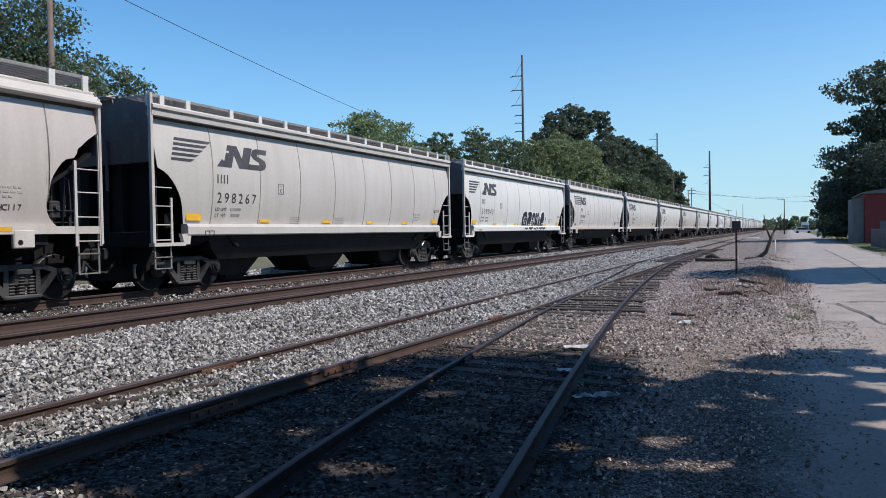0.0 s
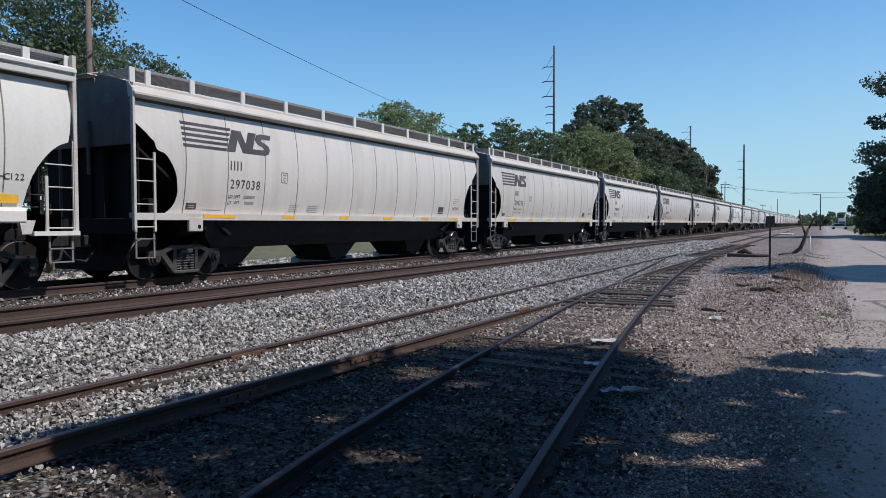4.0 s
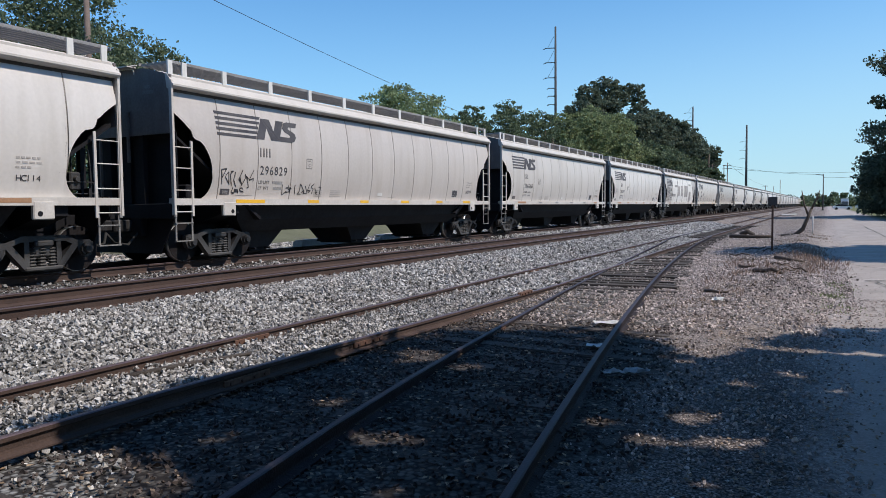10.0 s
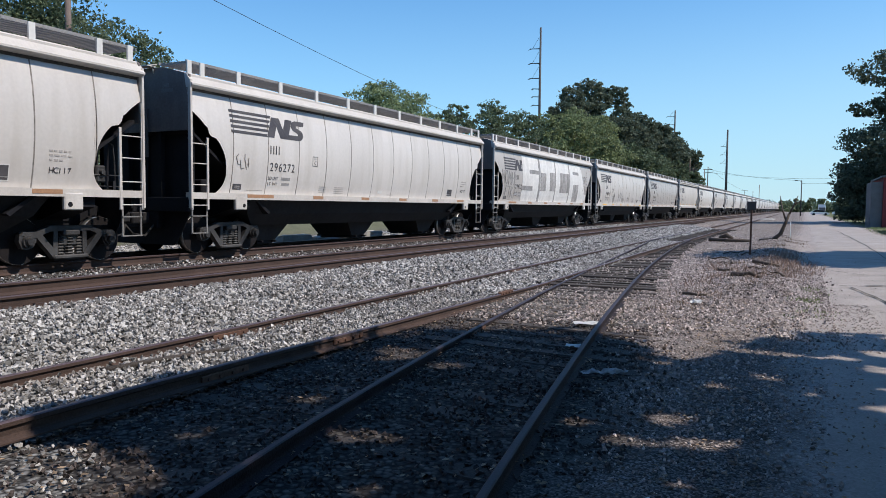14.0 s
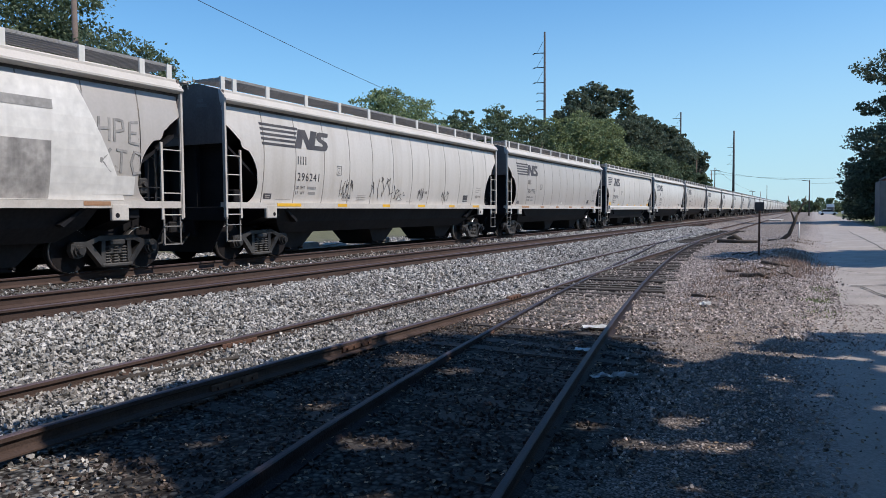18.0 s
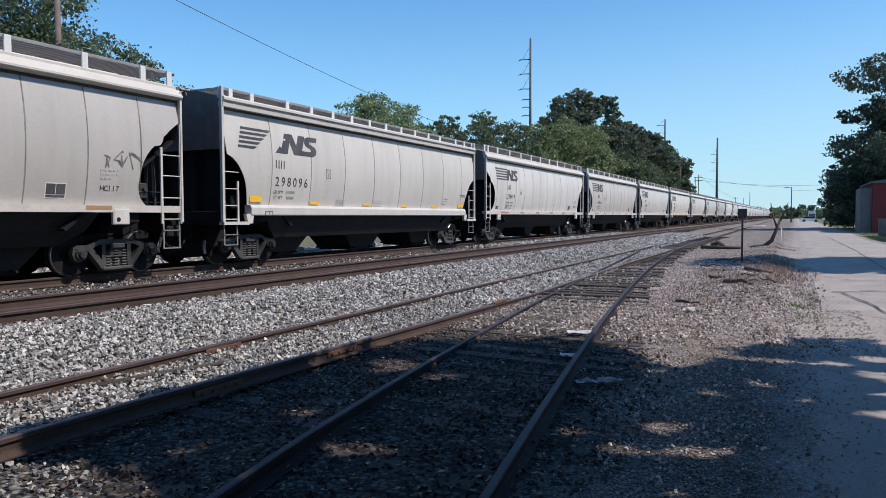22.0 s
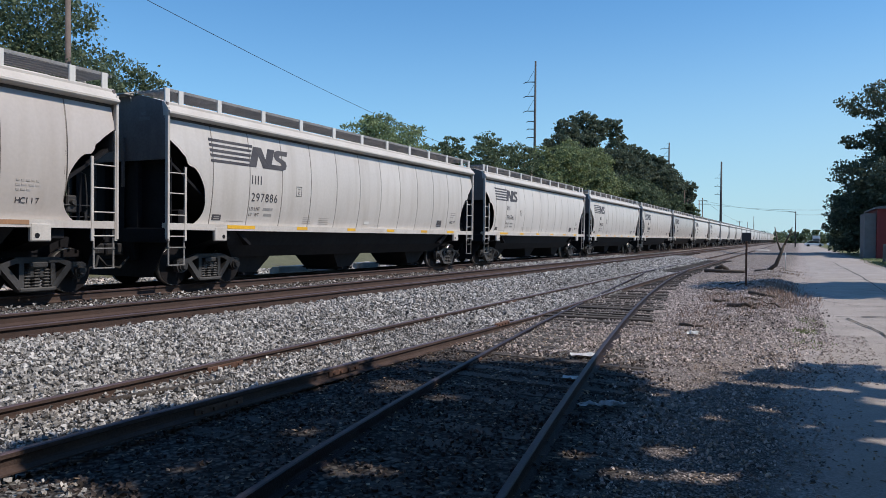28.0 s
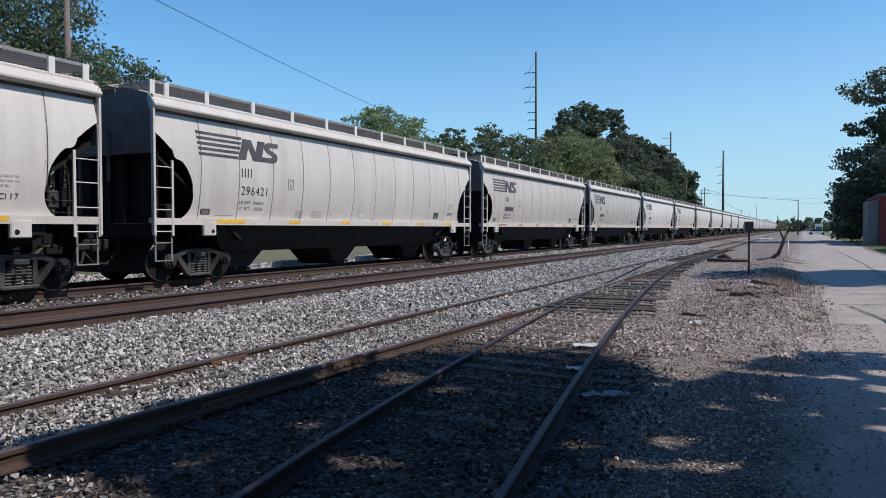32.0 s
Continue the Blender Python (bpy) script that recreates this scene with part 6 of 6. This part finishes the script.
# behind the train: posts, rubble and slabs on the bank
for i, (y, h, m) in enumerate(((12.2, 0.7, TIE), (13.2, 0.9, POLEW), (14.1, 0.75, TIE), (15.0, 0.95, TIE), (16.2, 0.7, POLEW))):
    bm = bmesh.new()
    box(bm, -0.08, 0.08, -0.08, 0.08, -0.3, h, 0.012)
    ob = tagged(part("fence_post", bm, m), "weathered upright post on the bank behind the train", "post", "old fence posts")
    ob.matrix_basis = pose(-22.6, y, float(ground_z(-22.6, y)), 0, 2 - (i % 3) * 2, i * 7)
for x, y, w, l, h, a in ((-18.9, 24.0, 0.5, 2.2, 0.42, 8), (-19.0, 26.4, 0.45, 1.2, 0.3, -14), (-19.1, 30.2, 0.5, 1.8, 0.45, 4), (-18.8, 34.0, 0.5, 1.5, 0.35, 12), (-18.9, 46.0, 0.6, 2.4, 0.4, 3)):
    bm = bmesh.new()
    box(bm, -w / 2, w / 2, -l / 2, l / 2, -0.1, h, 0.05)
    rr = random.Random(int(y * 10))
    for v in bm.verts:
        v.co += Vector((rr.uniform(-0.06, 0.06), rr.uniform(-0.1, 0.1), rr.uniform(-0.07, 0.05)))
    ob = tagged(part("concrete_block", bm, CONCRETE), "broken pale concrete block beside the far rails", "concrete block", "broken concrete blocks")
    ob.matrix_basis = pose(x, y, float(ground_z(x, y)), 0, 0, a)

# ---- far end of the lane ----
for x, y, h, r, arms in ((-26.0, 190, 15.5, 0.2, ()), (-26.5, 200, 12.2, 0.16, ((11.8, 1.0),)), (-26.0, 220, 12.9, 0.15, ()), (-26.0, 228, 14.0, 0.16, ((13.2, 1.3), (12.2, 1.3))), (-22.7, 330, 9.5, 0.14, ((9.2, 1.2),)), (-21.9, 370, 10.0, 0.14, ()), (-22.3, 430, 14.7, 0.2, ())):
    p = empty("utility_pole", "distant brown wooden utility pole", "utility pole", "poles along the line", at=pose(x, y, 0))
    bm = bmesh.new()
    tube(bm, (0, 0, -0.3), (0, 0, h), r, r * 0.7, 8)
    part("pole", bm, POLEW, p)
    for z, l in arms:
        bm = bmesh.new()
        box(bm, -l, l, -0.07, 0.07, z - 0.08, z + 0.08)
        part("crossarm", bm, POLEW, p)
lamp = empty("street_lamp", "grey street lamp with a short arm beside the lane", "street lamp", at=pose(-0.8, 200, 0))
bm = bmesh.new()
tube(bm, (0, 0, -0.2), (0, 0, 8.8), 0.16, 0.1, 8)
part("pole", bm, POLES, lamp)
bm = bmesh.new()
tube(bm, (0, 0, 8.5), (-1.1, 0, 8.75), 0.06, n=6)
box(bm, -1.6, -1.0, -0.13, 0.13, 8.65, 8.82, 0.03)
part("lamp_head", bm, POLES, lamp)
p = empty("utility_pole", "brown wooden utility pole beside dark trees", "utility pole", "poles along the line", at=pose(13.0, 205, 0))
bm = bmesh.new()
tube(bm, (0, 0, -0.3), (0, 0, 9.6), 0.16, 0.12, 8)
part("pole", bm, POLEW, p)
for a, c, sag in (((-26.0, 228.0, 13.9), (-22.7, 330.0, 9.4), 1.0), ((-26.0, 228.0, 13.3), (-0.8, 200.0, 8.75), 0.7), ((-26.0, 228.0, 12.3), (13.0, 205.0, 9.5), 0.9), ((-0.8, 200.0, 8.0), (13.0, 205.0, 9.0), 0.4)):
    bm = bmesh.new()
    a, c = Vector(a), Vector(c)
    wp = [a.lerp(c, i / 12) - Vector((0, 0, sag * (1 - (i / 6 - 1) ** 2))) for i in range(13)]
    sweep(bm, wp, [0.03] * 13, 5)
    tagged(part("overhead_cable", bm, WIRE), "distant thin overhead cable crossing the lane", "cable")

bld = empty("red_building", "low dark red building with a grey lean-to", "building", at=pose(6.4, 77.0, 0))
bm = bmesh.new()
box(bm, 0, 11, 0, 12, -0.2, 4.6)
part("wall", bm, REDW, bld)
bm = bmesh.new()
prism(bm, [(-0.2, 4.6), (11.2, 4.6), (11.2, 4.75), (5.5, 5.6), (-0.2, 4.75)], "y", -0.3, 12.3)
part("roof", bm, GREYW, bld)
bm = bmesh.new()
box(bm, -0.95, -0.02, 0.4, 6, -0.2, 4.2)
part("lean_to", bm, GREYW, bld, "grey boarded lean-to")
bm = bmesh.new()
box(bm, 1.2, 2.2, -0.04, 0.02, 0, 2.1, 0.02)
part("door", bm, GREYW, bld)
fence = empty("board_fence", "low grey board fence beside the lane", "fence", at=pose(5.9, 52.0, 0))
bm = bmesh.new()
box(bm, -0.02, 0.02, -0.07, 0.07, 0.05, 1.35, 0.006)
fb = bpy.data.meshes.new("board")
bm.to_mesh(fb)
bm.free()
for i in range(90):
    meshed("board", fb, GREYW, fence, pose(0.012 * (i % 3), i * 0.155, 0.02 * (i % 4)))
for i in range(6):
    bm = bmesh.new()
    box(bm, 0.05, 0.14, i * 2.7 - 0.05, i * 2.7 + 0.05, -0.2, 1.3)
    part("post", bm, TIE, fence)


def parked_car(name, label, x, y, turn, paint):
    c = empty(name, label, "car", at=pose(x, y, 0.03, 0, 0, turn))
    bm = bmesh.new()
    prism(bm, [(-2.2, 0.3), (2.2, 0.3), (2.25, 0.75), (1.3, 0.88), (-1.9, 0.92), (-2.25, 0.8)], "y", -0.85, 0.85)
    part("body", bm, paint, c)
    bm = bmesh.new()
    prism(bm, [(1.25, 0.88), (0.55, 1.42), (-1.1, 1.45), (-1.85, 0.92)], "y", -0.72, 0.72)
    part("cabin", bm, GLASSD, c)
    bm = bmesh.new()
    prism(bm, [(0.6, 1.41), (0.5, 1.48), (-1.05, 1.5), (-1.2, 1.44)], "y", -0.7, 0.7)
    part("roof", bm, paint, c)
    for sx in (-1.4, 1.4):
        for sy in (-0.78, 0.78):
            bm = bmesh.new()
            tube(bm, (sx, sy - 0.1, 0.32), (sx, sy + 0.1, 0.32), 0.32, n=14)
            part("wheel", bm, RUBBER, c)
    return c


parked_car("parked_car", "white saloon car parked far down the lane", 3.6, 215.0, 5, CARW)
parked_car("parked_car", "pale parked car by the distant trees", 9.5, 235.0, 8, CARW)
van = empty("box_truck", "white box truck beside the distant trees", "truck", at=pose(5.8, 300, 0))
bm = bmesh.new()
box(bm, -1.2, 1.2, 0, 6, 0.9, 3.4, 0.05)
part("box", bm, CARW, van)
bm = bmesh.new()
box(bm, -1.1, 1.1, -1.8, -0.1, 0.6, 2.4, 0.2)
part("cab", bm, GREYW, van)
for sy in (-1.0, 4.5):
    bm = bmesh.new()
    tube(bm, (-1.15, sy, 0.45), (1.15, sy, 0.45), 0.45, n=14)
    part("wheel", bm, RUBBER, van)
bm = bmesh.new()
box(bm, -0.9, 0.9, -6, 6, -0.05, 0.12, 0.03)
slab = tagged(part("concrete_slab", bm, CONCRETE), "pale concrete slab beside the far siding", "slab")
slab.matrix_basis = pose(-4.9, 120.0, 0.0)

# far woods at the end of the view
rng = np.random.default_rng(40)
lobes = []
for i in range(230):
    x = rng.uniform(-70, 190)
    y = rng.uniform(430, 520)
    h = rng.uniform(3.6, 7.0)
    lobes.append(((x, y, h * 0.5), h * 0.75))
for i in range(30):
    lobes.append(((rng.uniform(14, 60), rng.uniform(180, 300), rng.uniform(1, 4)), rng.uniform(2.5, 4.5)))
v, f = leaf_cloud(rng, lobes, 30000, 1.0, 0.8)
tagged(meshed("far_woods", quick_mesh("far_woods", v, f), LEAF_MID), "distant low green woods along the horizon", "woods", kind="stuff")

# ---- loose stone, weeds and leaf litter ----
def chunk():
    """Eight corners and six sides: jittered, they make broken stone."""
    v = np.array([(x, y, z) for x in (-1, 1) for y in (-1, 1) for z in (-1, 1)], float) * 0.62
    quad = np.array([(0, 1, 3, 2), (4, 6, 7, 5), (0, 4, 5, 1), (2, 3, 7, 6), (0, 2, 6, 4), (1, 5, 7, 3)])
    return v, quad


def stones(name, label, rng, x, y, size, m, sink=0.25, heap=0.012):
    """Angular stones at the given places, each turned and cut its own way."""
    base, faces = chunk()
    n = len(x)
    v = base[None] + rng.uniform(-0.36, 0.36, (n, 8, 3))
    v = v * rng.uniform(0.55, 1.3, (n, 1, 3)) * (size[:, None, None] / 2)
    q = rng.normal(0, 1, (n, 4))
    q /= np.linalg.norm(q, axis=1)[:, None]
    w, a, b, c = q.T
    R = np.stack([1 - 2 * (b * b + c * c), 2 * (a * b - c * w), 2 * (a * c + b * w), 2 * (a * b + c * w), 1 - 2 * (a * a + c * c), 2 * (b * c - a * w), 2 * (a * c - b * w), 2 * (b * c + a * w), 1 - 2 * (a * a + b * b)], -1).reshape(n, 3, 3)
    v = np.einsum("nij,nkj->nki", R, v)
    z = np.maximum(ground_z(x, y), np.interp(x, [0.1, 0.3, 2.4, 4.4, 4.5], [-1, 0.012, 0.058, 0.033, -1])) + size * (0.5 - sink) - 0.005 + heap * rng.random(n) ** 1.5
    v += np.stack([x, y, z], -1)[:, None]
    f = (faces[None] + (np.arange(n) * 8)[:, None, None]).reshape(-1, 4)
    return tagged(meshed(name, quick_mesh(name, v.reshape(-1, 3), f), m), label, "stones", kind="stuff")


rng = np.random.default_rng(11)


def spread(x0, x1, y0, y1, per_m2):
    n = int((x1 - x0) * (y1 - y0) * per_m2)
    return rng.uniform(x0, x1, n), rng.uniform(y0, y1, n)


# first zone: pale stones that brighten the sunlit corner
zones = [(-4.75, -3.6, 1.4, 3.1, 130, 0.016, 0.042), (-9.0, -6.2, 2.0, 12, 900, 0.024, 0.064), (-6.2, -4.75, 2.0, 12, 800, 0.02, 0.052), (-9.0, -4.75, 12, 22, 440, 0.036, 0.08), (-9.0, -4.9, 22, 36, 170, 0.045, 0.09), (-9.0, -6.2, 36, 60, 90, 0.08, 0.14), (-13.4, -10.7, 4, 30, 18, 0.03, 0.07), (-13.4, -10.7, 30, 60, 40, 0.08, 0.13), (-22.6, -18.3, 6, 45, 90, 0.05, 0.17), (-22.6, -18.3, 45, 80, 20, 0.1, 0.25)]
xs, ys, ss = [], [], []
for x0, x1, y0, y1, d, s0, s1 in zones:
    a, c = spread(x0, x1, y0, y1, d)
    xs.append(a), ys.append(c), ss.append(rng.uniform(s0, s1, len(a)))
stones("ballast_stones", "loose angular grey ballast stones between tracks", rng, np.concatenate(xs), np.concatenate(ys), np.concatenate(ss), STONE, 0.18, 0.055)
xs, ys, ss = [], [], []
for x0, x1, y0, y1, d, s0, s1 in ((-13.4, -10.7, 4, 30, 38, 0.02, 0.055), (-5.2, -3.0, 9.5, 24, 150, 0.018, 0.055), (-3.0, -1.6, 9.5, 24, 90, 0.018, 0.05), (-2.4, 0.35, 4.5, 10, 90, 0.018, 0.042), (-2.4, 0.2, 1.2, 10, 560, 0.008, 0.026), (0.1, 0.6, 1.2, 10, 170, 0.006, 0.02), (-3.2, 0.45, 10, 22, 420, 0.014, 0.05), (-4.6, -0.2, 22, 30, 110, 0.02, 0.06), (-4.6, -0.6, 30, 46, 26, 0.02, 0.06), (0.1, 0.6, 3, 26, 200, 0.007, 0.024), (0.4, 1.0, 9.2, 14, 700, 0.006, 0.024), (1.0, 1.8, 9.4, 13.5, 330, 0.005, 0.018), (0.5, 1.5, 3, 26, 50, 0.007, 0.016)):
    a, c = spread(x0, x1, y0, y1, d)
    xs.append(a), ys.append(c), ss.append(rng.uniform(s0, s1, len(a)))
gx, gy, gs = np.concatenate(xs), np.concatenate(ys), np.concatenate(ss)
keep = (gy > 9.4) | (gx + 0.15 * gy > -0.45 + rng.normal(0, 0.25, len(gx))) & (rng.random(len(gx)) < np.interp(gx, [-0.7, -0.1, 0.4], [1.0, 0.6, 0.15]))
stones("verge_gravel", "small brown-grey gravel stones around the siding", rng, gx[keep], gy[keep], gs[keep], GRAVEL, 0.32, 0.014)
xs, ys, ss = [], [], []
# first zone puts the canopy's shade into darker stones, second is dirty gravel
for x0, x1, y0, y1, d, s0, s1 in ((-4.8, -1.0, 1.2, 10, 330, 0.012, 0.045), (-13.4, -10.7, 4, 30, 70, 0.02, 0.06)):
    a, c = spread(x0, x1, y0, y1, d)
    xs.append(a), ys.append(c), ss.append(rng.uniform(s0, s1, len(a)))
gx, gy, gs = np.concatenate(xs), np.concatenate(ys), np.concatenate(ss)
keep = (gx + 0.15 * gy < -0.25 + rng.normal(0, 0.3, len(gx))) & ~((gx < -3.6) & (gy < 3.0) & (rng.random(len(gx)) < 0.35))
stones("bark_debris", "dark bark chips and clods on the gravel ridge", rng, rng.normal(-0.9, 0.55, 500), rng.uniform(13.5, 30, 500), rng.uniform(0.02, 0.09, 500) * rng.uniform(0.3, 1, 500), SHADEDIRT, 0.35)
stones("dark_gravel", "dark gravel between tracks, toned for shade on the spur", rng, gx[keep], gy[keep], gs[keep], SHADEDIRT, 0.3)
# a heap of rubble behind the train
n = 2400
a, r = rng.uniform(0, 6.28, n), rng.random(n) ** 0.5
hx, hy = -21.6 + 1.3 * r * np.cos(a), 13.5 + 4.2 * r * np.sin(a)
ob = stones("rubble_heap", "low heap of brown rubble beside the far rails", rng, hx, hy, rng.uniform(0.08, 0.2, n), GRAVEL)

# dry weeds and leaf litter
def blades(name, label, centres, per, spreadr, height, m):
    vs, fs = [], []
    n = len(centres) * per
    c = np.repeat(np.array(centres), per, 0)
    px = c[:, 0] + rng.normal(0, spreadr, n)
    py = c[:, 1] + rng.normal(0, spreadr, n)
    pz = ground_z(px, py)
    lean = rng.normal(0, 0.35, (n, 2)) * height
    h = height * rng.uniform(0.4, 1.2, n)
    an = rng.uniform(0, 6.28, n)
    w = 0.008 + 0.006 * rng.random(n)
    dx, dy = np.cos(an) * w, np.sin(an) * w
    v = np.stack([np.stack([px - dx, py - dy, pz], -1), np.stack([px + dx, py + dy, pz], -1), np.stack([px + lean[:, 0] * 0.5 + dx * 0.5, py + lean[:, 1] * 0.5 + dy * 0.5, pz + h * 0.65], -1), np.stack([px + lean[:, 0], py + lean[:, 1], pz + h], -1)], 1).reshape(-1, 3)
    f = np.arange(n * 4).reshape(-1, 4)
    return tagged(meshed(name, quick_mesh(name, v, f), m), label, "weeds", kind="stuff")


tufts = [(rng.normal(-1.75, 0.5), rng.normal(12.6, 0.9)) for _ in range(9)]
for cx, cy, n in ((-1.5, 14.5, 16), (-0.9, 16.0, 14), (-1.6, 18.0, 22), (-0.7, 19.0, 18), (-1.3, 21.5, 26), (-0.5, 23.5, 22), (-1.4, 26.0, 26), (-0.6, 29.0, 26), (-1.2, 33.0, 26), (-0.4, 37.0, 26), (-3.9, 24.0, 8), (-0.1, 41.0, 16)):
    tufts += [(cx + rng.normal(0, 0.42), cy + rng.normal(0, 0.8)) for _ in range(n)]
blades("dry_weeds", "dry brown weeds growing in verge gravel", tufts[::2], 12, 0.18, 0.075, WEED)
tall = []
for cx, cy, n in ((-0.55, 21.5, 16), (-0.25, 22.8, 14), (-0.8, 23.5, 10), (-1.55, 17.2, 7), (-1.3, 18.6, 6), (-1.9, 19.5, 6), (-2.0, 15.6, 4), (-0.6, 27.0, 10)):
    tall += [(cx + rng.normal(0, 0.2), cy + rng.normal(0, 0.45)) for _ in range(n)]
for cx, cy, n in ((-0.35, 18.6, 12), (-0.2, 20.2, 14), (-0.05, 21.6, 14), (-0.5, 24.5, 14), (-0.3, 26.0, 12), (-0.95, 16.6, 8), (-2.05, 21.7, 5), (-1.45, 13.2, 4)):
    tall += [(cx + rng.normal(0, 0.18), cy + rng.normal(0, 0.5)) for _ in range(n)]
blades("tall_weeds", "clumps of dry pinkish-brown stalks by the sign", tall, 7, 0.17, 0.17, STALK)
green = [(rng.normal(0.15, 0.15), rng.uniform(12, 17)) for _ in range(26)]
blades("green_weeds", "low grey-green weeds at the lane's edge", green, 14, 0.1, 0.06, LEAF_OLIVE)
grassc = [(rng.uniform(4.9, 7.5), rng.uniform(30, 75)) for _ in range(160)]
blades("grass_strip", "short green grass beside the lane", grassc, 40, 0.3, 0.14, LEAF_OLIVE)
n = 3600
lx, ly = rng.uniform(-5.0, 0.6, n), rng.uniform(1.2, 13, n)
an, s = rng.uniform(0, 6.28, n), rng.uniform(0.012, 0.03, n)
lz = ground_z(lx, ly) + rng.uniform(0.012, 0.04, n)
c, d = np.cos(an) * s, np.sin(an) * s
v = np.stack([np.stack([lx - c, ly - d, lz], -1), np.stack([lx + d * 0.5, ly - c * 0.5, lz + 0.006], -1), np.stack([lx + c, ly + d, lz + rng.uniform(-0.008, 0.012, n)], -1), np.stack([lx - d * 0.5, ly + c * 0.5, lz], -1)], 1).reshape(-1, 3)
DRYLEAF = per_island(mat("dry_leaf", (0.24, 0.17, 0.11), 0.8, var=0.2, bump=0), 0.5)
tagged(meshed("leaf_litter", quick_mesh("leaf_litter", v, np.arange(n * 4).reshape(-1, 4)), DRYLEAF), "scattered dry brown leaves on dirt", "leaves", kind="stuff")

# rail anchors and joint bars
bm = bmesh.new()
for i in range(150):
    y = 1.5 + i * 0.5 + rng.uniform(-0.08, 0.08)
    xx = NEAR_C + 0.755
    # plate and tie end beside the rail's foot, with a spike or an anchor
    box(bm, xx + 0.07, xx + 0.16, y - 0.1, y + 0.1, RAIL_Z - 0.2, RAIL_Z - 0.168 + rng.uniform(0, 0.012))
    box(bm, xx + 0.1, xx + 0.13, y - 0.06, y - 0.03, RAIL_Z - 0.17, RAIL_Z - 0.125)
    if rng.random() < 0.7:
        box(bm, xx + 0.06, xx + 0.12, y + 0.1, y + rng.uniform(0.14, 0.26), RAIL_Z - 0.19, RAIL_Z - rng.uniform(0.12, 0.145))
    box(bm, xx + 0.16, xx + rng.uniform(0.25, 0.45), y - 0.1, y + 0.1, RAIL_Z - 0.24, RAIL_Z - 0.172 - rng.uniform(0, 0.02))
tagged(part("rail_anchors", bm, RAILM, bpy.data.objects["main_track_1"]), kind="stuff")
for fx, zz, ys in ((siding_a, 0, (6.6, 16.5, 27.0)), (lambda y: siding_a(y) + 1.5, 0.04, (4.9, 6.9, 12.0)), (siding_c, -0.05, (8.6, 20.0))):
    for y in ys:
        bm = bmesh.new()
        for s in (-1, 1):
            box(bm, s * 0.02 - 0.012, s * 0.02 + 0.012, -0.3, 0.3, 0.035, 0.1, 0.006)
            for k in (-0.22, -0.08, 0.08, 0.22):
                tube(bm, (s * 0.03, k, 0.066), (s * 0.05, k, 0.066), 0.018, n=6)
        j = part("joint_bar", bm, SPIKE, siding)
        j.matrix_basis = pose(fx(y), y, zz, 0, 0, math.degrees(math.atan2(fx(y - 0.5) - fx(y + 0.5), 1.0)))


# ---- the moving train ----
# metres ahead of the steady roll, fitting single moments to the camera's view
VIEW_SHIFT = {0: -0.22, 1: -0.06, 2: 0.0, 3: 0.0, 4: -0.08, 7: 0.1, 8: 0.2, 9: 0.05, 10: 0.0, 12: 0.03, 13: -0.06, 14: -0.03, 17: 0.05, 18: 0.1, 20: 0.16, 22: 0.14, 23: 0.12, 24: 0.0, 25: -0.12, 26: 0.0, 28: 0.06, 29: -0.1, 30: 0.0, 31: -0.16, 32: 0.01}


def train_s(t):
    return float(np.polyval([-3.34143e-06, 0.000263776, -0.00691129, 0.0721994, 8.5648, -11.64], t) + np.interp(t, list(VIEW_SHIFT), list(VIEW_SHIFT.values())))


def motions():
    spin = [(i / 15, math.degrees(train_s(i / 15) / 0.457)) for i in range(481)]
    for car, u in CARS:
        walk(car, [(t, pose(TRAIN_C, u - train_s(t), RAIL_Z)) for t in np.arange(0, 33, 1.0)])
    for car, u in CARS[:21]:
        for truck in car.children:
            for w in truck.children:
                if w.name.split(".")[0] == "wheelset":
                    x, y, z = w.location
                    walk(w, [(t, pose(x, y, z, a)) for t, a in spin])


motions()
